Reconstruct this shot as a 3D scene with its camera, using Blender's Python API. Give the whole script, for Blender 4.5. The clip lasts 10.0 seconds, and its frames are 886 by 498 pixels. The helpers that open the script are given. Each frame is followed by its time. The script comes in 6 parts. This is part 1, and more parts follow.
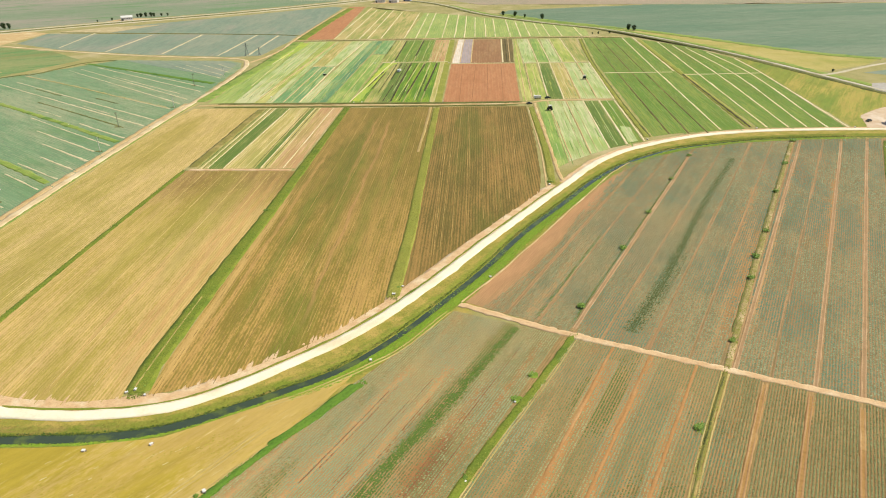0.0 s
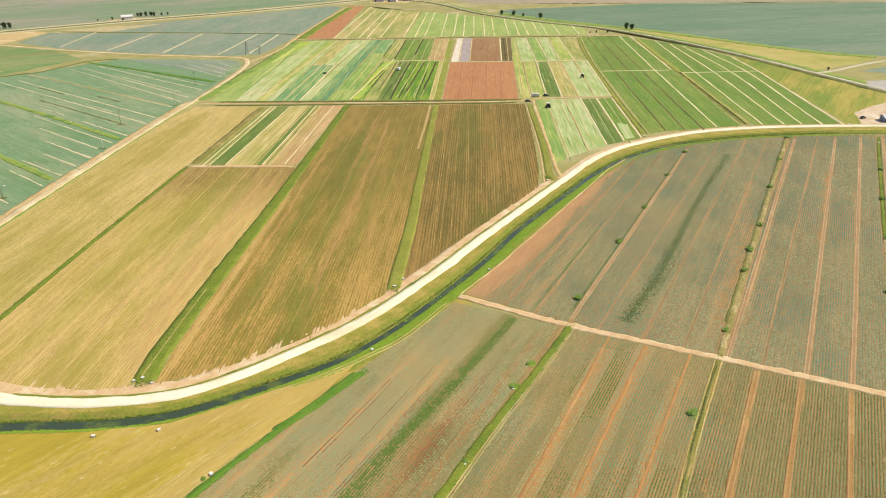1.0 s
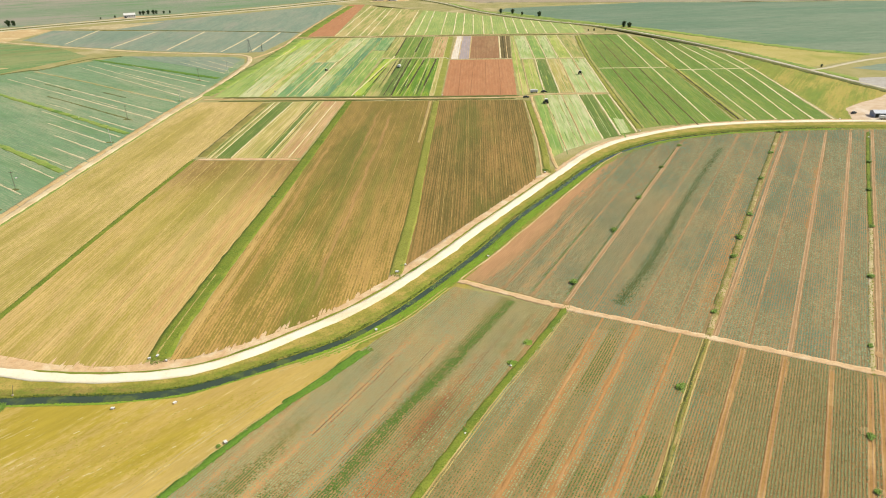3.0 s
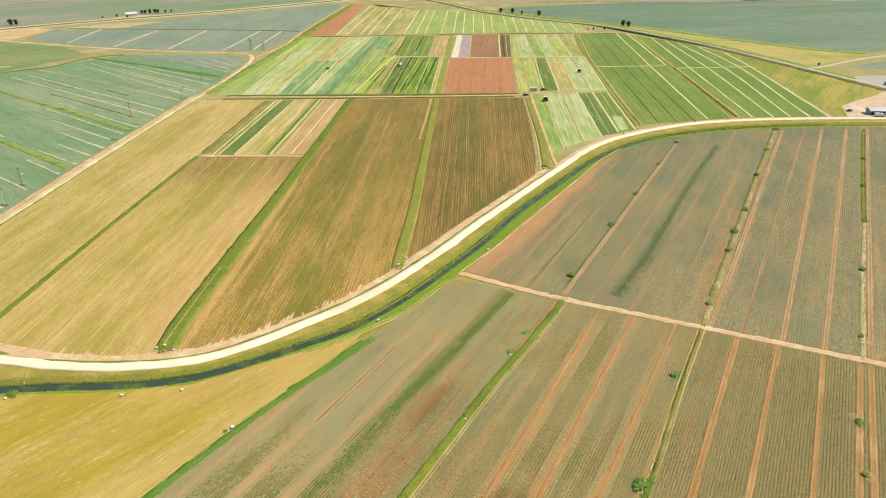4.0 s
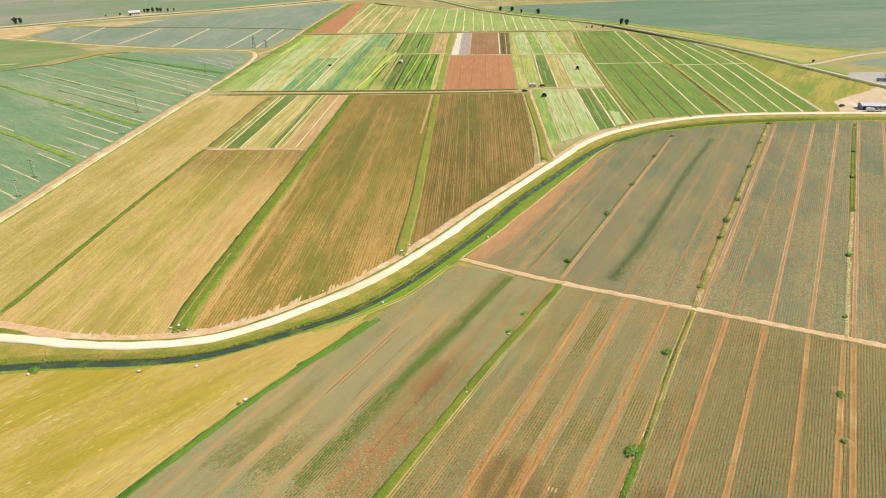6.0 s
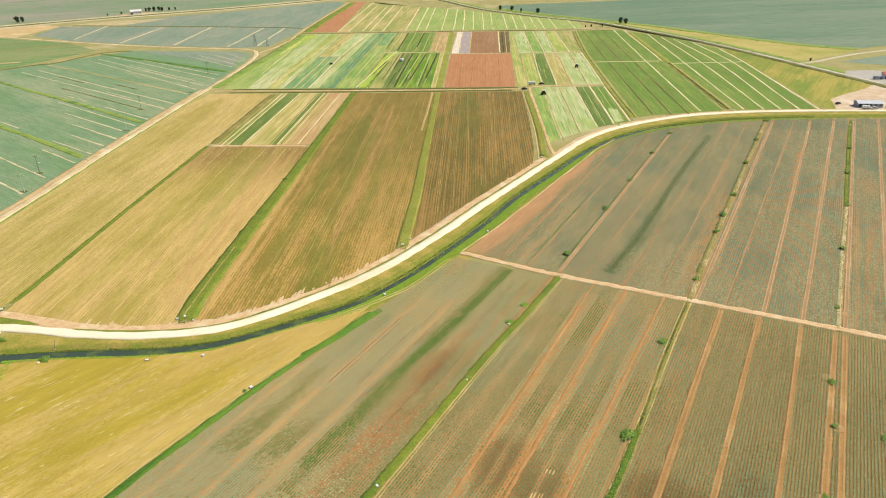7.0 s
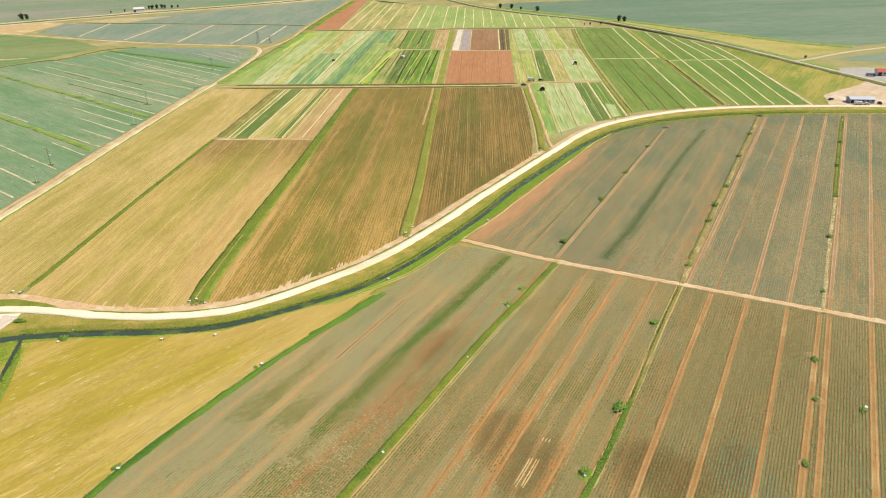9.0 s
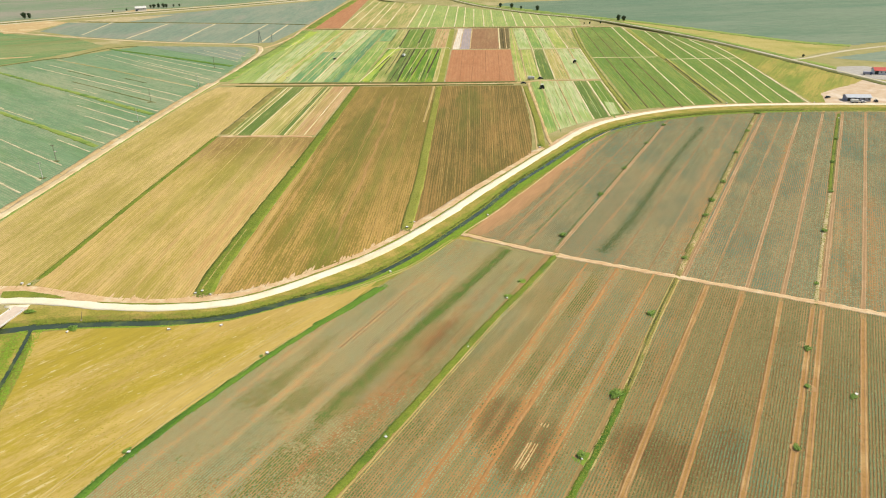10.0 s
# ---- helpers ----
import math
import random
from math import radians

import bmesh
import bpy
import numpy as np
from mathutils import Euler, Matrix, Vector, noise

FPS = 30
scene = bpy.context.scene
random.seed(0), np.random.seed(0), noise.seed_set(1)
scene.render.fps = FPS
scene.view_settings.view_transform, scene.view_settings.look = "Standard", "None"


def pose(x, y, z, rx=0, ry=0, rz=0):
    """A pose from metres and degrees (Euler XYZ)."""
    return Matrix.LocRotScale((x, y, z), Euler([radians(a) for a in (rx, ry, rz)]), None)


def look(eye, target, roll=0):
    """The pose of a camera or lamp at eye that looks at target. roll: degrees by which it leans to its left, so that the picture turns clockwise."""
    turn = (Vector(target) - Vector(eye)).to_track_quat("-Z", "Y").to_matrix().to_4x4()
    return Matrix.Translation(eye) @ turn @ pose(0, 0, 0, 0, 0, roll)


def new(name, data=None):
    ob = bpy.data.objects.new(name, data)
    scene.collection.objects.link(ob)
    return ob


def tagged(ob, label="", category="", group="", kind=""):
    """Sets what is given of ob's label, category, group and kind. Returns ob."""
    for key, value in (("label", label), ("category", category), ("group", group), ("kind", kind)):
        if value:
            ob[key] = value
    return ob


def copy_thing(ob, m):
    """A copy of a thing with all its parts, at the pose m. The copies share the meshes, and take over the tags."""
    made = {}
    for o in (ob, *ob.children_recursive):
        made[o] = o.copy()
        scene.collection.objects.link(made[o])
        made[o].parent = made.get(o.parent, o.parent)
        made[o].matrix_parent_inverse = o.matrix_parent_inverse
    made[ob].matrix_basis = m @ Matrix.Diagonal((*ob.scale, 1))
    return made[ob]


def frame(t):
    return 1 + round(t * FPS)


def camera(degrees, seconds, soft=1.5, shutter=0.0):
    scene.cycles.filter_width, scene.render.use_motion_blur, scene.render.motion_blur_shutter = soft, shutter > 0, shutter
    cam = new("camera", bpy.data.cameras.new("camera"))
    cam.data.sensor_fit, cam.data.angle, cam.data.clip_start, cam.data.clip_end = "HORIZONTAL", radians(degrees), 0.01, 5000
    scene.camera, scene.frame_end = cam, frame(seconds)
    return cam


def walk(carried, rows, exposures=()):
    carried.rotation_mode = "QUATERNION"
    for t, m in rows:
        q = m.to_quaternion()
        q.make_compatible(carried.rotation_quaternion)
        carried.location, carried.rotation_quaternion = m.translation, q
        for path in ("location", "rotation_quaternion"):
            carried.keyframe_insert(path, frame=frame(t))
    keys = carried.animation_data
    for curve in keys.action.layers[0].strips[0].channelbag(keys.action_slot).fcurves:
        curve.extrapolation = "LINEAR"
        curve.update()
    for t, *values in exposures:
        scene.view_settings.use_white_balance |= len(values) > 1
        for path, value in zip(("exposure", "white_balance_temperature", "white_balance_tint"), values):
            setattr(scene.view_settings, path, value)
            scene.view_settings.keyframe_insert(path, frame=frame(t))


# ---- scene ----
cam = camera(65.5, 10.0, soft=1.05)
PATH = [
    (0, (0.00, -0.00, 120.00), (-10.70, 180.15, 33.80), -1.39),
    (0.5, (0.02, -2.66, 119.95), (-10.51, 177.49, 33.73), -1.40),
    (1, (-0.02, -5.45, 119.90), (-10.41, 174.69, 33.63), -1.40),
    (1.5, (-0.09, -8.24, 119.86), (-10.38, 171.89, 33.55), -1.39),
    (2, (-0.05, -10.95, 119.88), (-10.28, 169.16, 33.55), -1.38),
    (2.5, (-0.03, -13.70, 119.90), (-10.23, 166.40, 33.54), -1.37),
    (4, (-0.05, -22.02, 119.88), (-10.21, 158.02, 33.39), -1.32),
    (4.5, (-0.11, -24.72, 119.81), (-10.24, 155.32, 33.30), -1.32),
    (5, (-0.17, -27.41, 119.68), (-10.25, 152.63, 33.17), -1.32),
    (5.5, (-0.26, -30.10, 119.57), (-10.33, 149.93, 33.04), -1.32),
    (7, (-0.37, -38.20, 119.37), (-10.40, 141.77, 32.72), -1.30),
    (7.5, (-0.41, -40.89, 119.35), (-10.42, 139.06, 32.66), -1.28),
    (8, (-0.47, -43.62, 119.36), (-10.48, 136.31, 32.60), -1.24),
    (8.5, (-0.49, -46.29, 119.38), (-10.45, 133.60, 32.55), -1.22),
    (9, (-0.55, -48.98, 119.36), (-10.48, 130.88, 32.47), -1.20),
    (9.5, (-0.57, -51.71, 119.30), (-10.50, 128.13, 32.37), -1.18),
    (10, (-0.67, -54.40, 119.27), (-10.60, 125.44, 32.33), -1.16),
]
walk(cam, [(t, look(eye, target, roll)) for t, eye, target, roll in PATH])

# ---- light: high sun over the right shoulder of the fields, hazy blue sky ----
SUN_ELEVATION, SUN_AZIMUTH = radians(52), radians(12)  # azimuth from +x towards +y
to_sun = Vector((math.cos(SUN_ELEVATION) * math.cos(SUN_AZIMUTH),
                 math.cos(SUN_ELEVATION) * math.sin(SUN_AZIMUTH), math.sin(SUN_ELEVATION)))
sun_data = bpy.data.lights.new("sun", "SUN")
sun_data.energy, sun_data.angle, sun_data.color = 4.2, radians(0.6), (1.0, 0.93, 0.71)
sun = new("sun", sun_data)
sun.matrix_world = look(to_sun * 400, (0, 0, 0))
world = bpy.data.worlds.new("sky")
scene.world = world
world.use_nodes = True
sky = world.node_tree.nodes.new("ShaderNodeTexSky")
sky.sky_type, sky.sun_disc = "NISHITA", False
sky.sun_elevation, sky.sun_rotation = SUN_ELEVATION, radians(90) - SUN_AZIMUTH
sky.dust_density = 2.0
background = world.node_tree.nodes["Background"]
background.inputs["Strength"].default_value = 0.12
world.node_tree.links.new(sky.outputs[0], background.inputs["Color"])
scene.view_settings.exposure = 0.225


# ---- materials ----
def lin(r, g, b, k=0.68):
    """A base colour from 0..255 values."""
    def one(v):
        v /= 255
        return v / 12.92 if v <= 0.04045 else ((v + 0.055) / 1.055) ** 2.4
    return (one(r) * k, one(g) * k, one(b) * k, 1.0)


class Nodes:
    """Short hand for building a node material."""

    def __init__(self, name, rough=0.9, specular=0.2):
        self.mat = bpy.data.materials.new(name)
        self.mat.use_nodes = True
        self.tree = self.mat.node_tree
        self.bsdf = self.tree.nodes["Principled BSDF"]
        self.bsdf.inputs["Roughness"].default_value = rough
        self.bsdf.inputs["Specular IOR Level"].default_value = specular
        self.coords = self.add("ShaderNodeTexCoord").outputs["Object"]

    def add(self, kind, **values):
        node = self.tree.nodes.new(kind)
        for key, value in values.items():
            node.inputs[key].default_value = value
        return node

    def link(self, a, b):
        self.tree.links.new(a, b)

    def scaled(self, sx, sy, sz=1.0, shift=0.0):
        node = self.add("ShaderNodeMapping")
        node.inputs["Scale"].default_value = (sx, sy, sz)
        node.inputs["Location"].default_value = (shift, shift * 0.7, 0)
        self.link(self.coords, node.inputs["Vector"])
        return node.outputs[0]

    def noise(self, sx, sy, detail=3.0, rough=0.55, shift=0.0, sz=1.0):
        node = self.add("ShaderNodeTexNoise", Scale=1.0, Detail=detail, Roughness=rough)
        self.link(self.scaled(sx, sy, sz, shift), node.inputs["Vector"])
        return node.outputs["Fac"]

    def ramp(self, value, low, high, to_low=0.0, to_high=1.0):
        node = self.add("ShaderNodeMapRange")
        node.interpolation_type = "SMOOTHSTEP"
        for key, v in (("From Min", low), ("From Max", high), ("To Min", to_low), ("To Max", to_high)):
            node.inputs[key].default_value = v
        self.link(value, node.inputs["Value"])
        return node.outputs["Result"]

    def math(self, how, a, b):
        node = self.add("ShaderNodeMath")
        node.operation = how
        for k, v in enumerate((a, b)):
            if isinstance(v, (int, float)):
                node.inputs[k].default_value = v
            else:
                self.link(v, node.inputs[k])
        return node.outputs[0]

    def mix(self, fac, a, b, how="MIX"):
        node = self.add("ShaderNodeMix")
        node.data_type, node.blend_type = "RGBA", how
        for socket, v in ((node.inputs[0], fac), (node.inputs[6], a), (node.inputs[7], b)):
            if isinstance(v, (int, float, tuple)):
                socket.default_value = v
            else:
                self.link(v, socket)
        return node.outputs[2]

    def bump(self, height, strength=0.4, distance=0.1):
        node = self.add("ShaderNodeBump", Strength=strength, Distance=distance)
        self.link(height, node.inputs["Height"])
        self.link(node.outputs[0], self.bsdf.inputs["Normal"])

    def done(self, colour):
        self.link(colour, self.bsdf.inputs["Base Color"])
        return self.mat


def field_material(name, crop, soil, row=1.2, cover=0.6, streak=0.5, patch=0.5, blotch=None, patch_size=28.0, weave=0.5,
                   straw=None, fade=None, spots=(), clod=0.36, mottle=0.2, streaks=()):
    """Cultivated ground: rows along local y, long streaks, patches of thin growth and clods."""
    n = Nodes(name)
    sep = n.add("ShaderNodeSeparateXYZ")
    n.link(n.coords, sep.inputs[0])
    wobble = n.math("MULTIPLY", n.noise(0.08, 0.02), row * 0.6)
    wave = n.math("SINE", n.math("MULTIPLY", n.math("ADD", sep.outputs[0], wobble), 2 * math.pi / row), 0)
    lines = n.ramp(wave, -1.0, 1.0, -weave * 0.5, weave * 0.5)
    long_streaks = n.ramp(n.noise(0.75, 0.012, 5.0, 0.68), 0.3, 0.7, -streak * 0.5, streak * 0.5)
    wide_streaks = n.ramp(n.noise(0.09, 0.008, 3.0, 0.6, 31.0), 0.3, 0.7, -streak * 0.4, streak * 0.4)
    patches = n.ramp(n.noise(1 / patch_size, 0.24 / patch_size, 5.0, 0.6, 7.0), 0.3, 0.7, -patch * 0.5, patch * 0.5)
    grain = n.ramp(n.noise(1.2, 0.4, 4.0, 0.7, 3.0), 0.25, 0.75, -clod, clod)
    total = n.math("ADD", n.math("ADD", n.math("ADD", lines, long_streaks), n.math("ADD", wide_streaks, patches)),
                   n.math("ADD", n.math("ADD", grain, cover), n.ramp(n.noise(0.5, 0.06, 4.0, 0.7, 23.0), 0.3, 0.7, -mottle, mottle)))
    colour = n.mix(n.ramp(total, 0.05, 0.95), soil, crop)
    if blotch:
        spot = n.ramp(n.noise(0.04, 0.008, 4.0, 0.6, 91.0), 0.5, 0.68, 0.0, 0.75)
        colour = n.mix(spot, colour, blotch)
    if fade:
        low, high, other, amount = fade
        drift = n.math("ADD", sep.outputs[1], n.math("MULTIPLY", n.math("SUBTRACT", n.noise(0.03, 0.012, 4.0, 0.6, 17.0), 0.5), (high - low) * 0.9))
        mixed = n.mix(n.ramp(drift, low, high, 0.0, amount), colour, other)
        colour = n.mix(n.ramp(long_streaks, -streak * 0.5, streak * 0.7, 0.0, 0.5), mixed, colour)
    for lx, ly, half, length, other in spots:
        dx = n.math("DIVIDE", n.math("SUBTRACT", sep.outputs[0], lx), half)
        dy = n.math("DIVIDE", n.math("SUBTRACT", sep.outputs[1], ly), length)
        away = n.math("ADD", n.math("ADD", n.math("MULTIPLY", dx, dx), n.math("MULTIPLY", dy, dy)), n.math("MULTIPLY", n.noise(0.2, 0.06, 4.0, 0.6, lx), 1.2))
        colour = n.mix(n.ramp(away, 0.5, 1.9, 0.9, 0.0), colour, other)
    sway = n.math("MULTIPLY", n.math("SUBTRACT", n.noise(0.05, 0.03, 3.0, 0.6, 77.0), 0.5), 5.0) if streaks else None
    for lx, half, low, high, amount, other in streaks:
        off = n.math("DIVIDE", n.math("ABSOLUTE", n.math("ADD", n.math("SUBTRACT", sep.outputs[0], lx), sway), 0), half)
        off = n.math("ADD", off, n.math("MULTIPLY", n.math("SUBTRACT", n.noise(0.35, 0.05, 5.0, 0.7, lx), 0.5), 1.8))
        ends = n.math("MULTIPLY", n.ramp(sep.outputs[1], low - 15, low + 15), n.ramp(sep.outputs[1], high - 15, high + 15, 1.0, 0.0))
        colour = n.mix(n.math("MULTIPLY", n.ramp(off, 0.2, 1.5, amount, 0.0), ends), colour, other)
    if straw:
        wisps = n.ramp(n.noise(0.75, 0.09, 3.0, 0.6, 41.0), 0.58, 0.7, 0.0, 0.5)
        colour = n.mix(n.math("MULTIPLY", wisps, n.ramp(n.noise(0.05, 0.05, 2.0, 0.5, 9.0), 0.42, 0.6)), colour, straw)
    shade = n.ramp(n.noise(0.3, 0.05, 5.0, 0.7, 55.0), 0.25, 0.75, 0.86, 1.1)
    shade_rgb = n.add("ShaderNodeCombineColor")
    for k in range(3):
        n.link(shade, shade_rgb.inputs[k])
    colour = n.mix(1.0, colour, shade_rgb.outputs[0], "MULTIPLY")
    n.bump(n.math("ADD", grain, n.math("MULTIPLY", lines, 0.7)), 0.5, 0.15)
    return n.done(colour)


def mottled(name, a, b, c=None, size=6.0, fine=0.8, rough=0.92, contrast=0.5, bump=0.4, deep=0.35):
    """Grass, dust or concrete: two colours in patches at two scales and a third in spots."""
    n = Nodes(name, rough)
    big = n.ramp(n.noise(1 / size, 1 / size, 5.0, 0.62), 0.5 - contrast / 2, 0.5 + contrast / 2)
    colour = n.mix(big, a, b)
    if c:
        colour = n.mix(n.ramp(n.noise(0.35 / size, 0.35 / size, 4.0, 0.6, 13.0), 0.5, 0.7), colour, c)
    small = n.noise(1 / fine, 1 / fine, 4.0, 0.7, 5.0)
    dark = n.mix(deep, colour, (0, 0, 0, 1))
    colour = n.mix(n.ramp(small, 0.25, 0.6), dark, colour)
    n.bump(small, bump, 0.12)
    return n.done(colour)


def plant_material(name, a, b, rough=0.75, c=None):
    """Leaves: every clump has its own shade."""
    n = Nodes(name, rough, 0.25)
    pick = n.add("ShaderNodeNewGeometry").outputs["Random Per Island"]
    colour = n.mix(pick, a, b)
    if c:
        colour = n.mix(n.ramp(n.noise(0.035, 0.02, 4.0, 0.62), 0.45, 0.6), colour, c)
    grain = n.noise(4.0, 4.0, 3.0, 0.6)
    colour = n.mix(n.ramp(grain, 0.3, 0.65), n.mix(0.3, colour, (0, 0, 0, 1)), colour)
    return n.done(colour)


def solid(name, colour, rough=0.6, metal=0.0, wear=0.25, specular=0.4):
    """Paint, metal, concrete or rubber with a little dirt."""
    n = Nodes(name, rough, specular)
    n.bsdf.inputs["Metallic"].default_value = metal
    dirt = n.ramp(n.noise(0.9, 0.9, 5.0, 0.65, 2.0), 0.35, 0.75, 0.0, wear)
    fine = n.noise(7.0, 7.0, 3.0)
    n.bump(fine, 0.15, 0.02)
    return n.done(n.mix(dirt, colour, (colour[0] * 0.45 + 0.03, colour[1] * 0.4 + 0.02, colour[2] * 0.35, 1)))

ROAD_DUST = mottled("road_dust", lin(253, 243, 218, 0.78), lin(246, 231, 200, 0.75), lin(240, 222, 186, 0.72), 9.0, 0.7, contrast=0.6, bump=0.2, deep=0.14)
TAN_ROAD = mottled("tan_road_dust", lin(234, 210, 168, 0.7), lin(214, 186, 140, 0.66), lin(240, 220, 182, 0.72), 9.0, 0.7, deep=0.15)
GREY_ROAD = mottled("grey_road_dust", lin(222, 210, 182), lin(204, 192, 160), lin(232, 222, 198), 12.0, 0.9, deep=0.15)
TRACK_DUST = mottled("track_dust", lin(224, 196, 144), lin(208, 172, 116), lin(234, 212, 166), 7.0, 0.9, deep=0.2)
RED_DUST = mottled("pale_red_dust", lin(232, 192, 148), lin(216, 168, 118), lin(240, 212, 172), 6.0, 0.8, deep=0.2)
RUT_SOIL = mottled("rut_soil", lin(196, 156, 108), lin(182, 142, 96), lin(210, 174, 124), 8.0, 0.8, deep=0.2)
ORANGE_RUT = mottled("orange_rut_soil", lin(188, 148, 90), lin(174, 132, 76), lin(200, 162, 104), 8.0, 0.8, deep=0.25)
RUST_SOIL = mottled("rust_soil", lin(196, 148, 94), lin(186, 138, 84), lin(204, 160, 108), 5.0, 0.7, deep=0.2)
DARK_RUT = mottled("dark_red_furrow", lin(164, 112, 76), lin(150, 104, 70), lin(174, 124, 86), 8.0, 0.8, deep=0.2)
PINK_RUT = mottled("pink_rut_soil", lin(184, 150, 110), lin(174, 140, 98), lin(194, 160, 120), 8.0, 0.8, deep=0.2)
PINK_DUST = mottled("pink_rut_dust", lin(204, 168, 128), lin(192, 156, 114), lin(214, 180, 140), 8.0, 0.8, deep=0.15)
PALE_WEEDS = mottled("pale_weeds", lin(214, 192, 150), lin(190, 176, 126), lin(226, 206, 168), 3.0, 0.6, deep=0.25)
FAINT_LINE = mottled("faint_line", lin(184, 154, 90), lin(170, 140, 78), lin(196, 166, 102), 8.0, 0.8, deep=0.2)
DRY_LINE = mottled("dry_line", lin(208, 184, 118), lin(194, 170, 102), lin(216, 194, 130), 8.0, 0.8, deep=0.15)
PALE_TRACK = mottled("pale_track", lin(218, 206, 142), lin(200, 190, 120), lin(228, 212, 164), 14.0, 1.2, deep=0.2)
CREAM_TRACK = mottled("cream_track", lin(244, 228, 184), lin(230, 212, 158), lin(248, 234, 200), 14.0, 1.2, deep=0.15)
PALE_LINE = mottled("pale_line", lin(226, 210, 172), lin(206, 196, 152), lin(232, 214, 178), 8.0, 1.2, deep=0.15)
WILD_GRASS = mottled("wild_grass", lin(188, 176, 120), lin(168, 162, 98), lin(206, 190, 142), 16.0, 0.9)
BANK_GRASS = mottled("bank_grass", lin(132, 146, 52), lin(154, 156, 64), lin(112, 130, 46), 5.0, 0.7)
LUSH_GRASS = mottled("lush_grass", lin(124, 144, 48), lin(150, 156, 62), lin(104, 128, 46), 6.0, 0.7)
YELLOW_GRASS = mottled("yellow_grass", lin(166, 166, 74), lin(150, 156, 68), lin(188, 178, 92), 9.0, 0.9)
OLIVE_GRASS = mottled("olive_grass", lin(160, 146, 80), lin(138, 136, 66), lin(190, 166, 106), 7.0, 0.7)
DARK_GRASS = mottled("dark_grass", lin(96, 138, 46), lin(116, 150, 54), lin(82, 122, 42), 9.0, 0.7)
GREEN_STRIP = mottled("green_strip", lin(138, 168, 68), lin(164, 174, 92), lin(108, 144, 62), 5.0, 1.2)
HEADLAND = mottled("headland_dust", lin(238, 204, 160), lin(220, 180, 132), lin(244, 220, 182), 3.0, 0.7, deep=0.2)
STRAW_MEADOW = mottled("straw_meadow", lin(208, 190, 120), lin(186, 176, 92), lin(160, 166, 74), 24.0, 1.4)
WEEDY_DUST = mottled("weedy_dust", lin(196, 172, 122), lin(156, 148, 84), lin(214, 188, 142), 3.5, 0.7)
FRESH_GRASS = mottled("fresh_grass", lin(126, 158, 56), lin(148, 170, 66), lin(108, 142, 52), 6.0, 0.8)
YARD_DUST = mottled("yard_dust", lin(230, 206, 178), lin(212, 182, 148), lin(240, 222, 200), 6.0, 0.9, deep=0.15)
ROUGH_MEADOW = field_material("rough_meadow", lin(142, 152, 62), lin(188, 170, 86), 3.0, 0.5, 0.5, 1.1, lin(124, 148, 58), 26.0, 0.1, clod=0.5)
DARK_HEDGE = mottled("dark_hedge", lin(112, 116, 60), lin(136, 134, 76), lin(92, 98, 52), 8.0, 0.8)
MEADOW = field_material("meadow_grass", lin(184, 162, 60), lin(206, 177, 100), 0.6, 0.55, 0.4, 1.2,
                        lin(202, 170, 96), 26.0, 0.1, straw=lin(240, 222, 170), clod=0.4)
STUBBLE = field_material("tan_stubble", lin(178, 162, 82), lin(218, 188, 126), 1.1, 0.52, 0.5, 0.6,
                         lin(172, 156, 76), 44.0, 0.4, clod=0.38, mottle=0.12)
GOLD_STUBBLE = field_material("golden_stubble", lin(182, 162, 80), lin(218, 184, 120), 1.1, 0.46, 0.5, 0.6,
                              lin(168, 154, 66), 44.0, 0.4, fade=(62, 125, lin(142, 114, 64), 0.85), clod=0.34, mottle=0.16,
                              streaks=((17.5, 2.6, -40, 110, 0.5, lin(206, 160, 104)), (23.5, 1.2, -50, 125, 0.5, lin(208, 160, 102)), (-2, 6.0, 30, 135, 0.4, lin(152, 150, 64)),
                                       (9, 4.0, 10, 120, 0.4, lin(156, 152, 68)), (-14, 5.0, -40, 60, 0.3, lin(172, 164, 76)), (4, 1.0, -60, 60, 0.4, lin(212, 168, 112))))
BROWN_STUBBLE = field_material("brown_stubble", lin(150, 132, 58), lin(200, 162, 92), 1.1, 0.52, 0.7, 1.0,
                               lin(118, 126, 46), 38.0, 0.45, fade=(-90, 120, lin(128, 112, 54), 0.7), clod=0.45, mottle=0.25,
                               streaks=((-13, 3.0, -60, 60, 0.5, lin(118, 126, 48)), (1, 3.5, -30, 120, 0.5, lin(118, 126, 48)), (15, 3.0, -20, 80, 0.45, lin(118, 126, 48)),
                                        (22, 2.5, 40, 170, 0.4, lin(118, 126, 48)), (-5, 3.0, 60, 200, 0.45, lin(112, 116, 48)), (8, 0.9, -60, 190, 0.5, lin(198, 152, 100)),
                                        (-21, 1.0, -80, 120, 0.5, lin(204, 160, 100)), (-26, 1.6, -95, 60, 0.6, lin(214, 178, 112)), (-1, 0.8, 60, 200, 0.4, lin(196, 148, 98))))
DARK_STUBBLE = field_material("dark_stubble", lin(120, 106, 52), lin(166, 132, 74), 1.3, 0.64, 0.6, 0.8,
                              lin(112, 112, 48), 36.0, 0.6, fade=(-60, -130, lin(176, 140, 82), 0.7), clod=0.4, mottle=0.15)
RED_SOIL = field_material("red_soil", lin(188, 130, 88), lin(200, 146, 102), 2.4, 0.6, 0.35, 0.4, None, 40.0, 0.25)
BARE_FURROW = mottled("furrow_soil", lin(176, 124, 86), lin(166, 116, 78), None, 5.0, 0.8, deep=0.2)
